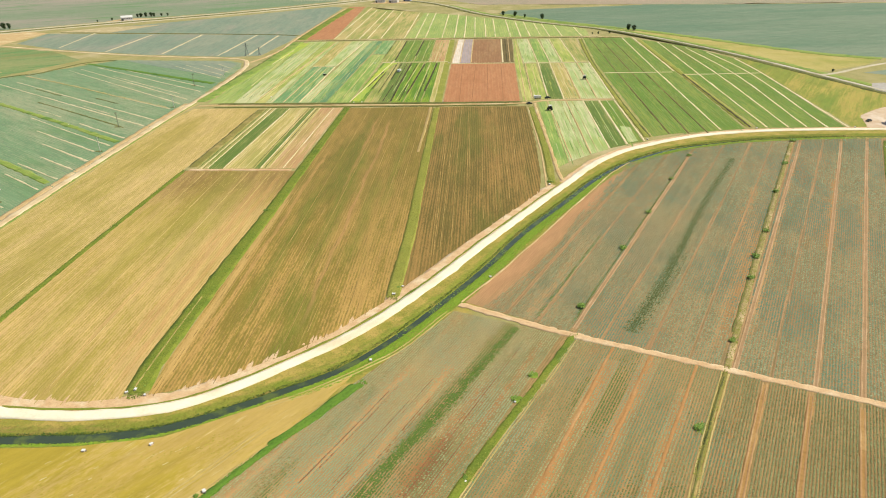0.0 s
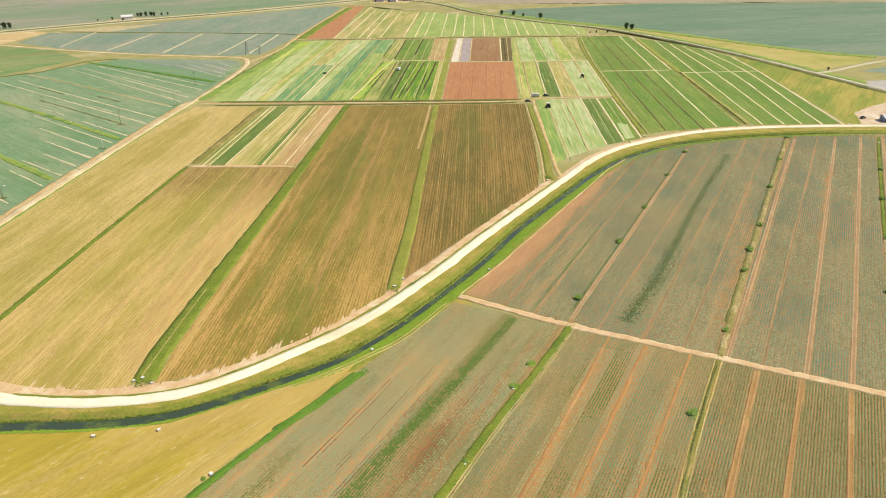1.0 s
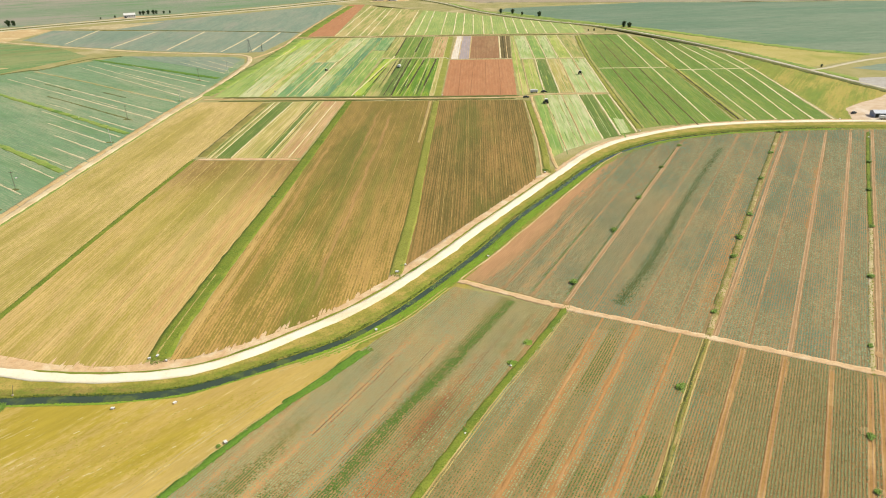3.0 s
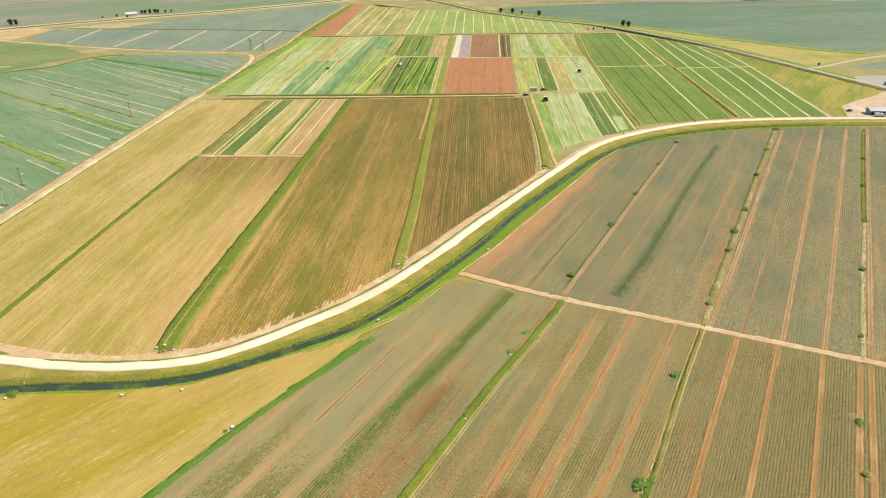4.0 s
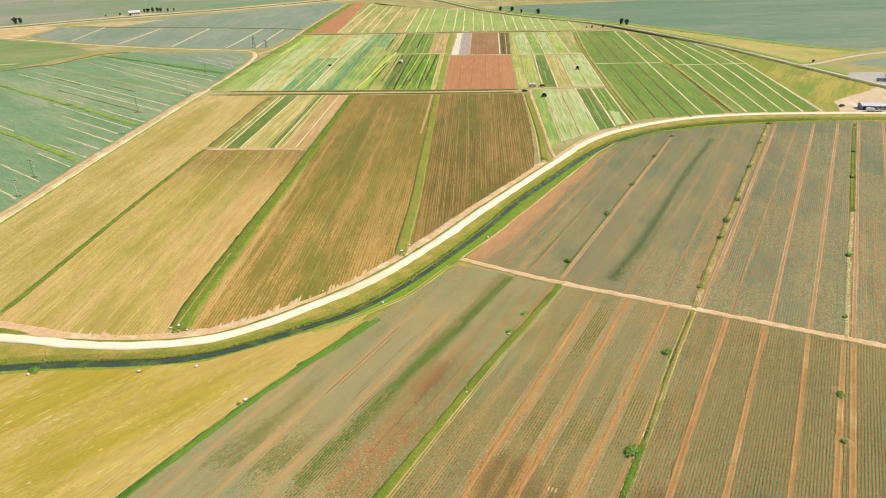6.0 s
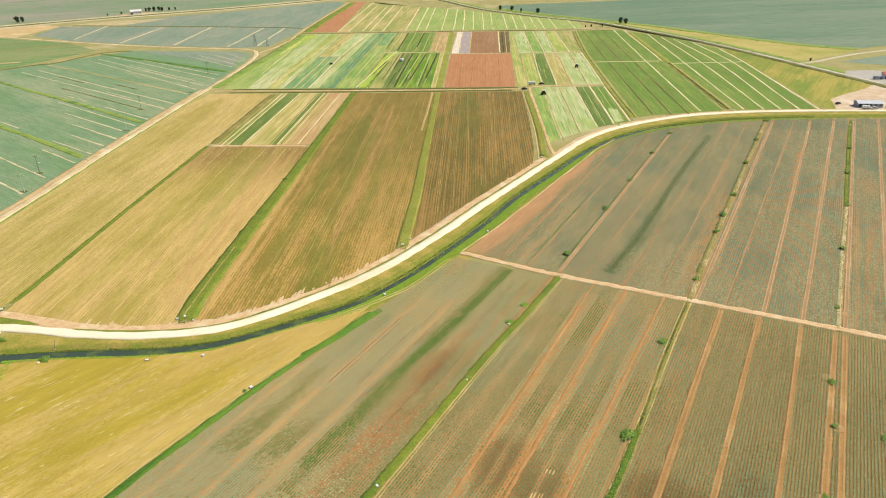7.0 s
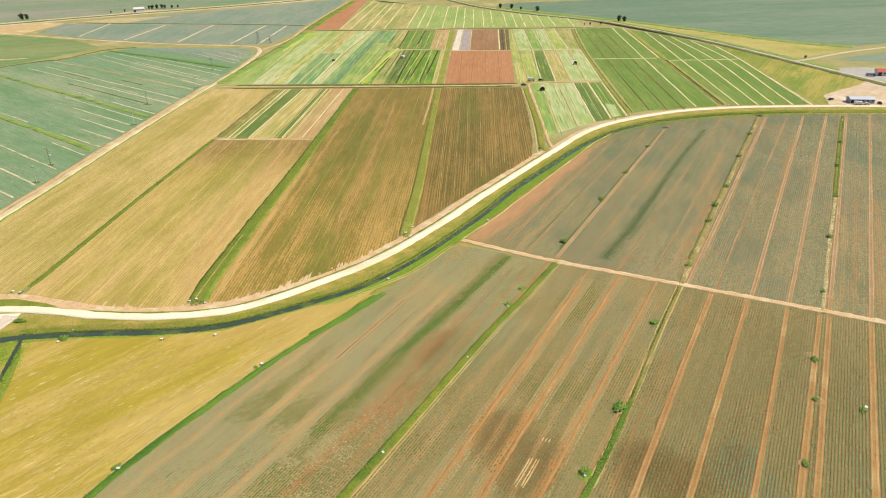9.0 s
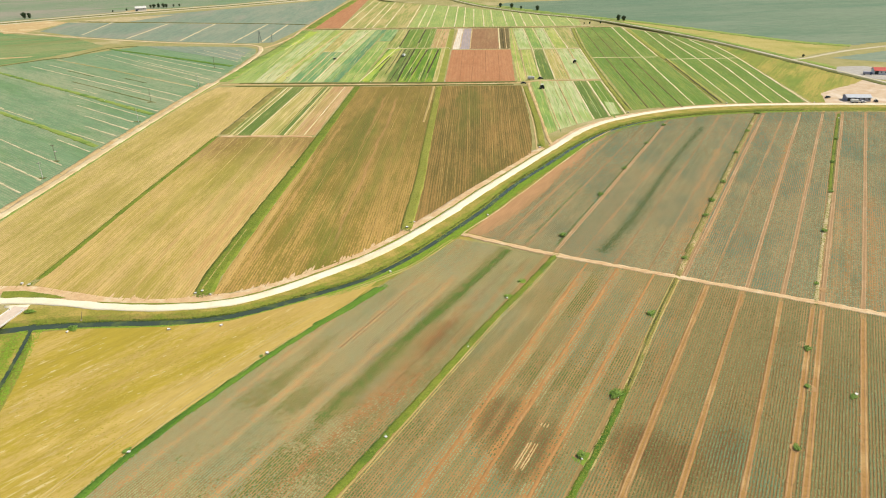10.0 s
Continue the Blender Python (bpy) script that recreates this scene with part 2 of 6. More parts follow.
TEAL_CROP = field_material("teal_crop", lin(126, 156, 114), lin(166, 172, 134), 1.6, 0.66, 0.35, 1.0,
                           lin(116, 150, 98), 60.0, 0.3, clod=0.4)
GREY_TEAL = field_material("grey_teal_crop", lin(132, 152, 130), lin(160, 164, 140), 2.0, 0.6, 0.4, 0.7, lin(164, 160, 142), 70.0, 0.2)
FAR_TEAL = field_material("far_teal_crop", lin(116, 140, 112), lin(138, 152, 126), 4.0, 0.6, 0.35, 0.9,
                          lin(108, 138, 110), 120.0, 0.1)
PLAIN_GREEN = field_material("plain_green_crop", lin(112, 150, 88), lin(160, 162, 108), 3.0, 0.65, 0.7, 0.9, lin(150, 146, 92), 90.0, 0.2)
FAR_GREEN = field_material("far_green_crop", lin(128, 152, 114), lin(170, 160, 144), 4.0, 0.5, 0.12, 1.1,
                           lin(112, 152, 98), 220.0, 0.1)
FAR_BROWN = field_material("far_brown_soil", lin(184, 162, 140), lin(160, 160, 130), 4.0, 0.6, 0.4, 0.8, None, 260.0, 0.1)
GREEN_CROP = field_material("green_crop", lin(112, 144, 56), lin(148, 160, 78), 1.5, 0.65, 0.8, 0.6, lin(124, 138, 62), 40.0, 0.3)
SOFT_CROP = field_material("soft_green_crop", lin(160, 180, 98), lin(188, 192, 116), 1.6, 0.6, 0.6, 0.6, lin(142, 172, 86), 40.0, 0.3)
# Bright, pale and yellow crops carry extra blue that imitates distance haze.
BRIGHT_CROP = field_material("bright_crop", lin(140, 172, 84), lin(186, 192, 112), 1.5, 0.55, 1.3, 0.9,
                             lin(128, 164, 84), 22.0, 0.3)
VIVID_CROP = field_material("vivid_green_crop", lin(106, 146, 42), lin(154, 174, 62), 1.4, 0.6, 1.2, 0.8, lin(90, 128, 48), 20.0, 0.3)
DEEP_CROP = field_material("deep_green_crop", lin(106, 130, 58), lin(146, 152, 84), 1.4, 0.68, 0.8, 0.8, None, 22.0, 0.4)
PALE_CROP = field_material("pale_crop", lin(178, 196, 126), lin(212, 208, 160), 1.6, 0.5, 1.3, 0.7,
                           lin(156, 180, 88), 18.0, 0.4)
YELLOW_PLOT = field_material("yellow_plot", lin(174, 186, 92), lin(206, 198, 122), 1.6, 0.5, 1.3, 0.8,
                             lin(140, 168, 70), 18.0, 0.3)
OLIVE_PLOT = field_material("olive_plot", lin(160, 164, 88), lin(204, 184, 122), 1.6, 0.5, 1.3, 0.8,
                            lin(138, 158, 72), 20.0, 0.3)
SEA_CROP = field_material("sea_green_crop", lin(124, 164, 100), lin(176, 190, 130), 1.6, 0.6, 1.3, 0.7,
                          lin(112, 156, 108), 30.0, 0.3)
DEEP_SEA = field_material("deep_sea_green_crop", lin(104, 146, 104), lin(136, 166, 106), 1.6, 0.65, 1.3, 0.8, None, 24.0, 0.3)
DRY_CROP = field_material("dry_crop", lin(186, 174, 98), lin(220, 196, 138), 1.4, 0.5, 1.2, 0.7, lin(170, 168, 88), 26.0, 0.4)
PINK_SOIL = field_material("pink_soil", lin(186, 162, 100), lin(216, 178, 132), 1.4, 0.45, 1.1, 0.8, lin(196, 150, 106), 30.0, 0.3)
LILAC_FILM = field_material("lilac_mulch_film", lin(176, 164, 166), lin(192, 170, 154), 1.8, 0.6, 0.3, 0.3, None, 30.0, 0.6)
WHITE_FILM = field_material("white_mulch_film", lin(240, 228, 210), lin(222, 196, 164), 1.8, 0.7, 0.3, 0.3, None, 30.0, 0.4)
BROWN_SOIL = field_material("brown_soil", lin(160, 118, 82), lin(176, 140, 98), 1.6, 0.6, 0.5, 0.6, None, 30.0, 0.3)
DARK_BED = field_material("dark_bed", lin(112, 100, 58), lin(138, 118, 76), 1.2, 0.6, 0.4, 0.4, None, 20.0, 0.3)
BLACK_BED = mottled("black_bed", lin(76, 72, 44), lin(96, 88, 54), lin(64, 64, 40), 6.0, 0.8)
# Blue is raised in the lime too, in place of haze.
LIME_CROP = field_material("lime_crop", lin(192, 204, 78), lin(168, 190, 88), 1.4, 0.55, 0.7, 0.9, lin(150, 178, 78), 12.0, 0.3)

CABBAGE = plant_material("cabbage_leaves", lin(138, 146, 91), lin(164, 166, 113), 0.7, lin(134, 156, 113))
DARK_CABBAGE = plant_material("dark_cabbage_leaves", lin(120, 126, 71), lin(148, 150, 97), 0.7, lin(132, 128, 73))
GREY_CABBAGE = plant_material("grey_cabbage_leaves", lin(134, 148, 107), lin(174, 181, 137), 0.7, lin(122, 150, 118))
PALE_CABBAGE = plant_material("pale_cabbage_leaves", lin(166, 170, 115), lin(188, 188, 135), 0.7, lin(160, 174, 131))
GREEN_CABBAGE = plant_material("green_cabbage_leaves", lin(96, 126, 62), lin(120, 146, 76), 0.7)
STRAW = plant_material("straw", lin(208, 182, 108), lin(180, 160, 80), 0.85)
BROWN_STRAW = plant_material("brown_straw", lin(168, 138, 76), lin(140, 120, 60), 0.85)
TEAL_LEAF = plant_material("teal_leaves", lin(124, 150, 114), lin(144, 164, 126), 0.75)
GREEN_LEAF = plant_material("green_leaves", lin(112, 144, 58), lin(136, 160, 74), 0.75)
GRASS_BLADES = plant_material("grass_blades", lin(118, 142, 46), lin(148, 160, 60), 0.8)
DRY_BLADES = plant_material("dry_grass_blades", lin(150, 156, 62), lin(168, 164, 72), 0.8)
LIME_BLADES = plant_material("lush_grass_blades", lin(128, 172, 42), lin(162, 186, 58), 0.8)
SHRUB_LEAF = plant_material("shrub_leaves", lin(112, 152, 52), lin(152, 180, 76), 0.6)
REED_LEAF = plant_material("reed_leaves", lin(84, 112, 42), lin(114, 136, 54), 0.7)
PALE_ROWS = plant_material("pale_row_growth", lin(208, 206, 148), lin(186, 194, 122), 0.8)
DEEP_ROWS = plant_material("deep_row_growth", lin(104, 138, 62), lin(126, 156, 78), 0.8)
LIME_ROWS = plant_material("lime_row_growth", lin(186, 194, 84), lin(164, 182, 78), 0.8)
BAND_LEAF = plant_material("weed_band_leaves", lin(94, 124, 44), lin(122, 146, 60), 0.75)
STAIN_LEAF = plant_material("dark_olive_leaves", lin(82, 94, 38), lin(106, 114, 50), 0.75)
# Leaf greens are lightened to stand in for haze over the far trees.
TREE_LEAF = plant_material("tree_leaves", lin(64, 86, 52), lin(96, 114, 68), 0.6)
BARK = solid("bark", lin(112, 92, 70), 0.9, 0.0, 0.5, 0.1)
CONCRETE = solid("pale_concrete", lin(236, 216, 198), 0.85, 0.0, 0.3, 0.2)
WHITE_PAINT = solid("white_paint", lin(245, 243, 238), 0.5, 0.0, 0.15)
WEATHERED_WOOD = solid("weathered_wood", lin(150, 140, 124), 0.85, 0.0, 0.4, 0.1)
PALE_POLE = solid("pale_concrete_pole", lin(224, 222, 212), 0.7, 0.0, 0.2)
STEEL = solid("galvanised_steel", lin(136, 140, 140), 0.55, 0.6, 0.3)
TIN_ROOF = solid("pale_tin_roof", lin(214, 218, 228), 0.45, 0.3, 0.2)
RED_ROOF = solid("red_tin_roof", lin(206, 66, 58), 0.5, 0.1, 0.2)
GREY_WALL = solid("grey_wall", lin(184, 186, 200), 0.8, 0.0, 0.3)
RUBBER = solid("rubber", lin(40, 40, 42), 0.85, 0.0, 0.3, 0.2)
DARK_GLASS = solid("dark_glass", lin(38, 46, 54), 0.12, 0.0, 0.05, 0.5)
DARK_PAINT = solid("dark_paint", lin(52, 62, 56), 0.5, 0.0, 0.3)
BLUE_PAINT = solid("blue_grey_paint", lin(96, 112, 140), 0.5, 0.0, 0.25)
water_nodes = Nodes("ditch_water", 0.12, 0.25)
water_nodes.bump(water_nodes.noise(0.8, 0.8, 3.0), 0.08, 0.05)
WATER = water_nodes.done(water_nodes.mix(water_nodes.ramp(water_nodes.noise(0.12, 0.12, 5.0, 0.65), 0.5, 0.62),
                                         lin(70, 84, 66), lin(98, 112, 62)))


# ---- mesh helpers ----
rng = np.random.default_rng(7)


def quick_mesh(name, verts, faces, material):
    """A mesh from arrays; faces is an (n, 3) or (n, 4) array."""
    verts, faces = np.asarray(verts, np.float32), np.asarray(faces, np.int32)
    me = bpy.data.meshes.new(name)
    count, sides = faces.shape
    me.vertices.add(len(verts))
    me.vertices.foreach_set("co", verts.ravel())
    me.loops.add(count * sides)
    me.loops.foreach_set("vertex_index", faces.ravel())
    me.polygons.add(count)
    me.polygons.foreach_set("loop_start", np.arange(count, dtype=np.int32) * sides)
    me.polygons.foreach_set("loop_total", np.full(count, sides, np.int32))
    me.update(calc_edges=True)
    me.validate()
    me.materials.append(material)
    return me


def part(name, bm, material, parent=None, label=""):
    """Links a bmesh as one mesh object under a thing or a part."""
    me = bpy.data.meshes.new(name)
    bm.to_mesh(me)
    bm.free()
    me.materials.append(material)
    ob = new(name, me)
    if parent:
        ob.parent = parent
    if label:
        tagged(ob, label)
    return ob


def box(bm, x, y, z, sx, sy, sz, turn=0.0, bevel=0.0, taper=1.0):
    """A box with its base centre at x, y, z."""
    made = bmesh.ops.create_cube(bm, size=1.0)["verts"]
    for v in made:
        if v.co.z > 0:
            v.co.x *= taper
            v.co.y *= taper
    m = Matrix.Translation((x, y, z + sz / 2)) @ Matrix.Rotation(turn, 4, "Z") @ Matrix.Diagonal((sx, sy, sz, 1))
    bmesh.ops.transform(bm, matrix=m, verts=made)
    if bevel:
        edges = list({e for v in made for e in v.link_edges})
        bmesh.ops.bevel(bm, geom=edges, offset=bevel, segments=2, affect="EDGES", profile=0.6)
    return bm


def rod(bm, a, b, r0, r1=None, sides=8):
    """A tapered rod from a to b."""
    a, b = Vector(a), Vector(b)
    way = b - a
    made = bmesh.ops.create_cone(bm, cap_ends=True, segments=sides, radius1=r0, radius2=r0 if r1 is None else r1,
                                 depth=way.length)["verts"]
    m = Matrix.Translation((a + b) / 2) @ way.to_track_quat("Z", "Y").to_matrix().to_4x4()
    bmesh.ops.transform(bm, matrix=m, verts=made)
    return bm


def inside(points, corners):
    """Which of the points (n, 2) lie in a polygon."""
    x, y = points[:, 0], points[:, 1]
    hit = np.zeros(len(points), bool)
    for (x0, y0), (x1, y1) in zip(corners, corners[1:] + corners[:1]):
        cross = (y0 > y) != (y1 > y)
        with np.errstate(divide="ignore", invalid="ignore"):
            hit ^= cross & (x < (x1 - x0) * (y - y0) / (y1 - y0) + x0)
    return hit


def smooth_line(points, step=4.0):
    """Even points along a smooth line through the given ones."""
    p = [Vector((*q, 0)) for q in points]
    p = [p[0] * 2 - p[1]] + p + [p[-1] * 2 - p[-2]]
    out = []
    for a, b, c, d in zip(p, p[1:], p[2:], p[3:]):
        n = max(1, int((c - b).length / step))
        for k in range(n):
            t = k / n
            out.append(0.5 * (2 * b + (c - a) * t + (2 * a - 5 * b + 4 * c - d) * t * t + (3 * b - a - 3 * c + d) * t ** 3))
    out.append(p[-2])
    return np.array([(v.x, v.y) for v in out])


def side_normals(line):
    way = np.gradient(line, axis=0)
    way /= np.linalg.norm(way, axis=1)[:, None]
    return np.c_[-way[:, 1], way[:, 0]]


def beside(points, offset):
    """Points of a line beside a smooth one, to its left."""
    line = smooth_line(points, 8.0)
    return [(float(x), float(y)) for x, y in line + side_normals(line) * offset]


def ribbon(name, points, width, z, material, label, category, crown=0.06, ragged=0.25, step=4.0, kind="structure", shift=0.0, taper=1.0):
    """A strip of road, track or grass with a slight crown, ragged edges and sides that go into the ground."""
    line = smooth_line(points, step)
    normals = side_normals(line)
    line = line + normals * shift
    n = len(line)
    width = width * np.linspace(1.0, taper, n)
    cols = ((-0.5, -0.25), (-0.5, 0.0), (-0.25, crown * 0.7), (0.0, crown), (0.25, crown * 0.7), (0.5, 0.0), (0.5, -0.25))
    left, right = (np.clip(rng.normal(0, ragged, n), -0.17 * width, 0.25 * width) for _ in range(2))
    verts = np.zeros((n, len(cols), 3))
    for k, (across, up) in enumerate(cols):
        edge = left if across == -0.5 else right if across == 0.5 else 0
        verts[:, k, :2] = line + normals * (across * width + np.sign(across) * edge)[:, None]
        verts[:, k, 2] = z + up
    if step <= 4.0:
        verts[[0, -1], :, 2] = -0.25
    index = np.arange(n * len(cols)).reshape(n, len(cols))
    faces = np.stack([index[:-1, :-1], index[:-1, 1:], index[1:, 1:], index[1:, :-1]], -1).reshape(-1, 4)
    ob = new(name, quick_mesh(name, verts.reshape(-1, 3), faces[:, ::-1], material))
    return tagged(ob, label, category, kind=kind)


def field(corners, azimuth, material, label, name="crop_field", z=0.05, ragged=0.16, category="field"):
    """A plot of ground: a raised bed with ragged edges; its rows run along azimuth (degrees from +x)."""
    turn = radians(azimuth - 90)
    centre = Vector((sum(c[0] for c in corners) / len(corners), sum(c[1] for c in corners) / len(corners), 0))
    frame_in = (Matrix.Translation(centre) @ Matrix.Rotation(turn, 4, "Z")).inverted()
    rim = []
    for a, b in zip(corners, corners[1:] + corners[:1]):
        a, b = Vector((*a, 0)), Vector((*b, 0))
        n = max(1, min(60, int((b - a).length / 5)))
        side = Vector((-(b - a).y, (b - a).x, 0)).normalized()
        for k in range(n):
            rim.append(a.lerp(b, k / n) + side * (rng.normal(0, ragged) if k else 0))
    bm = bmesh.new()
    top = [bm.verts.new(frame_in @ (v + Vector((0, 0, z)))) for v in rim]
    low = [bm.verts.new(frame_in @ (v + Vector((0, 0, -0.2)))) for v in rim]
    bm.faces.new(top)
    for k in range(len(rim)):
        m = (k + 1) % len(rim)
        bm.faces.new((top[m], top[k], low[k], low[m]))
    bmesh.ops.triangulate(bm, faces=bm.faces[:])
    bmesh.ops.recalc_face_normals(bm, faces=bm.faces[:])
    ob = part(name, bm, material)
    ob.matrix_world = Matrix.Translation(centre) @ Matrix.Rotation(turn, 4, "Z")
    return tagged(ob, label, category, kind="structure")


def grid_points(corners, azimuth, across, along, jitter=0.2):
    """Places on rows through a polygon."""
    way = np.array([math.cos(radians(azimuth)), math.sin(radians(azimuth))])
    side = np.array([way[1], -way[0]])
    c = np.array(corners, float)
    u, v = c @ side, c @ way
    middle = c.mean(0) @ side
    us = np.arange(middle - across * (0.05 + math.ceil((middle - u.min()) / across)), u.max(), across)
    vs = np.arange(v.min(), v.max(), along)
    uu, vv = np.meshgrid(us, vs, indexing="ij")
    uu = uu + rng.normal(0, across * jitter * 0.35, uu.shape)
    vv = vv + rng.uniform(-0.5, 0.5, vv.shape) * along
    p = uu.reshape(-1, 1) * side + vv.reshape(-1, 1) * way
    return p[inside(p, corners)]


def patchy(p, size, seed):
    """A soft value noise in 0..1 at the places p."""
    out = np.zeros(len(p))
    for octave, weight in ((1, 0.6), (2.3, 0.4)):
        q = p * octave / size + seed
        cell = np.floor(q).astype(int)
        f = q - cell
        f = f * f * (3 - 2 * f)

        def value(i, j):
            h = np.sin(i * 127.1 + j * 311.7 + seed * 17.3) * 43758.5453
            return h - np.floor(h)
        a, b = value(cell[:, 0], cell[:, 1]), value(cell[:, 0] + 1, cell[:, 1])
        c, d = value(cell[:, 0], cell[:, 1] + 1), value(cell[:, 0] + 1, cell[:, 1] + 1)
        out += weight * ((a * (1 - f[:, 0]) + b * f[:, 0]) * (1 - f[:, 1]) + (c * (1 - f[:, 0]) + d * f[:, 0]) * f[:, 1])
    return out


def plants(name, p, radius, height, material, label, category, z=0.0, sides=6, spread=0.35):
    """Low leafy rosettes, one at each place: a raised heart and drooping leaves."""
    n = len(p)
    r = np.broadcast_to(radius, n) * rng.uniform(1 - spread, 1 + spread, n)
    h = np.broadcast_to(height, n) * rng.uniform(1 - spread, 1 + spread, n)
    spin = rng.uniform(0, 2 * np.pi, n)
    z = np.broadcast_to(z, n)
    verts = np.zeros((n, sides + 1, 3))
    verts[:, 0, :2] = p
    verts[:, 0, 2] = z + h * 0.75
    for k in range(sides):
        a = spin + 2 * np.pi * k / sides + rng.normal(0, 0.2, n)
        reach = r * rng.uniform(0.6, 1.25, n)
        verts[:, k + 1, 0] = p[:, 0] + np.cos(a) * reach
        verts[:, k + 1, 1] = p[:, 1] + np.sin(a) * reach
        verts[:, k + 1, 2] = z + h * (rng.uniform(0.75, 1.1, n) if k % 2 else rng.uniform(0.0, 0.35, n))
    base = (np.arange(n) * (sides + 1))[:, None]
    tri = np.concatenate([np.stack([base[:, 0], base[:, 0] + 1 + k, base[:, 0] + 1 + (k + 1) % sides], -1) for k in range(sides)])
    ob = new(name, quick_mesh(name, verts.reshape(-1, 3), tri, material))
    return tagged(ob, label, category, kind="stuff")


def ridges(name, corners, azimuth, spacing, length, width, height, material, label, category, z=0.05, keep=0.85):
    """Broken rows of low crop or straw along the field."""
    way = np.array([math.cos(radians(azimuth)), math.sin(radians(azimuth))])
    side = np.array([way[1], -way[0]])
    p = grid_points(corners, azimuth, spacing, length, 0.15)
    p = p[rng.random(len(p)) < keep]
    half = length * rng.uniform(0.3, 0.62, len(p))
    w = width * rng.uniform(0.6, 1.2, len(p))
    h = height * rng.uniform(0.5, 1.2, len(p))
    verts = np.zeros((len(p), 6, 3))
    for k, (s, a, up) in enumerate(((-1, -1, 0), (0, -0.96, 1), (1, -1, 0), (-1, 1, 0), (0, 0.96, 1), (1, 1, 0))):
        verts[:, k, :2] = p + side * (s * w / 2)[:, None] + way * (a * half)[:, None]
        verts[:, k, 2] = z - 0.02 + up * h
    base = (np.arange(len(p)) * 6)[:, None]
    quads = np.concatenate([base + np.array([q]) for q in ((0, 1, 4, 3), (1, 2, 5, 4))])
    ob = new(name, quick_mesh(name, verts.reshape(-1, 3), quads, material))
    return tagged(ob, label, category, kind="stuff")


def along(points, low, high, density, seed=0):
    """Random places beside a line, between two offsets to its left."""
    line = smooth_line(points, 2.0)
    normals = side_normals(line)
    n = int(len(line) * 2.0 * abs(high - low) * density)
    k = rng.uniform(0, len(line) - 1.001, n)
    i = k.astype(int)
    f = (k - i)[:, None]
    p = line[i] * (1 - f) + line[i + 1] * f
    return p + normals[i] * rng.uniform(low, high, n)[:, None]


# ---- ground, with the ditch sunk into it ----
DITCH = [(-420, 100), (-300, 104), (-220, 112), (-175, 125), (-150, 132.8), (-125, 135.9), (-103, 137.3), (-84.5, 141.2), (-69, 149.7),
         (-56.5, 158), (-42, 168.6), (-27, 187), (-13.6, 208.4), (2.3, 236.3), (18, 268), (40, 304.6), (57.3, 333.3),
         (76.5, 358), (94, 374), (113, 386.5), (149, 399.4), (184, 405), (217, 407), (300, 405), (420, 398), (900, 360)]
SIDE_DITCH = [(-148.6, 135.2), (-143, 117), (-139, 103), (-132, 76), (-118, 30), (-100, -40)]


def distance_to(line, p):
    best = np.full(len(p), 1e9)
    for a, b in zip(line[:-1], line[1:]):
        d = b - a
        t = np.clip(((p - a) @ d) / (d @ d), 0, 1)
        q = p - a - t[:, None] * d
        best = np.minimum(best, (q ** 2).sum(1))
    return np.sqrt(best)


ditch_line, side_line = smooth_line(DITCH, 6.0), smooth_line(SIDE_DITCH, 6.0)


def ground_height(p):
    d = distance_to(ditch_line, p)
    bed = np.interp(p[:, 0], (-70, -35, 60, 140), (0.75, 0.1, 0.3, 0.1))
    deep = -1.7 * (1 - np.clip((d - bed) / 3.6, 0, 1) ** 0.85)
    e = distance_to(side_line, p)
    return np.minimum(deep, -1.6 * (1 - np.clip((e - 0.3) / 1.5, 0, 1)))


def ground_material():
    """Dry grass that turns into lush grass towards the ditch."""
    n = Nodes("ground_grass", 0.92)
    lush = n.add("ShaderNodeAttribute")
    lush.attribute_name = "lush"
    dry = n.mix(n.ramp(n.noise(0.06, 0.06, 5.0, 0.62), 0.3, 0.7), lin(188, 176, 120), lin(166, 160, 96))
    dry = n.mix(n.ramp(n.noise(0.02, 0.02, 4.0, 0.6, 13.0), 0.5, 0.7), dry, lin(206, 190, 142))
    green = n.mix(n.ramp(n.noise(0.22, 0.22, 5.0, 0.62), 0.3, 0.7), lin(132, 146, 52), lin(158, 156, 68))
    green = n.mix(n.ramp(n.noise(0.08, 0.08, 4.0, 0.6, 13.0), 0.5, 0.7), green, lin(176, 154, 86))
    bank = n.add("ShaderNodeAttribute")
    bank.attribute_name = "bank"
    gold = n.mix(n.ramp(n.noise(0.15, 0.15, 5.0, 0.65, 19.0), 0.35, 0.65), lin(200, 174, 94), lin(162, 156, 66))
    dry = n.mix(bank.outputs["Fac"], dry, gold)
    grow = n.math("ADD", lush.outputs["Fac"], n.math("MULTIPLY", n.math("SUBTRACT", n.noise(0.3, 0.3, 5.0, 0.7, 3.0), 0.5), 1.4))
    colour = n.mix(n.ramp(grow, 0.15, 0.7), dry, green)
    small = n.noise(1.3, 1.3, 4.0, 0.7, 5.0)
    colour = n.mix(n.ramp(small, 0.25, 0.6), n.mix(0.35, colour, (0, 0, 0, 1)), colour)
    n.bump(small, 0.4, 0.12)
    return n.done(colour)


GROUND_GRASS = ground_material()


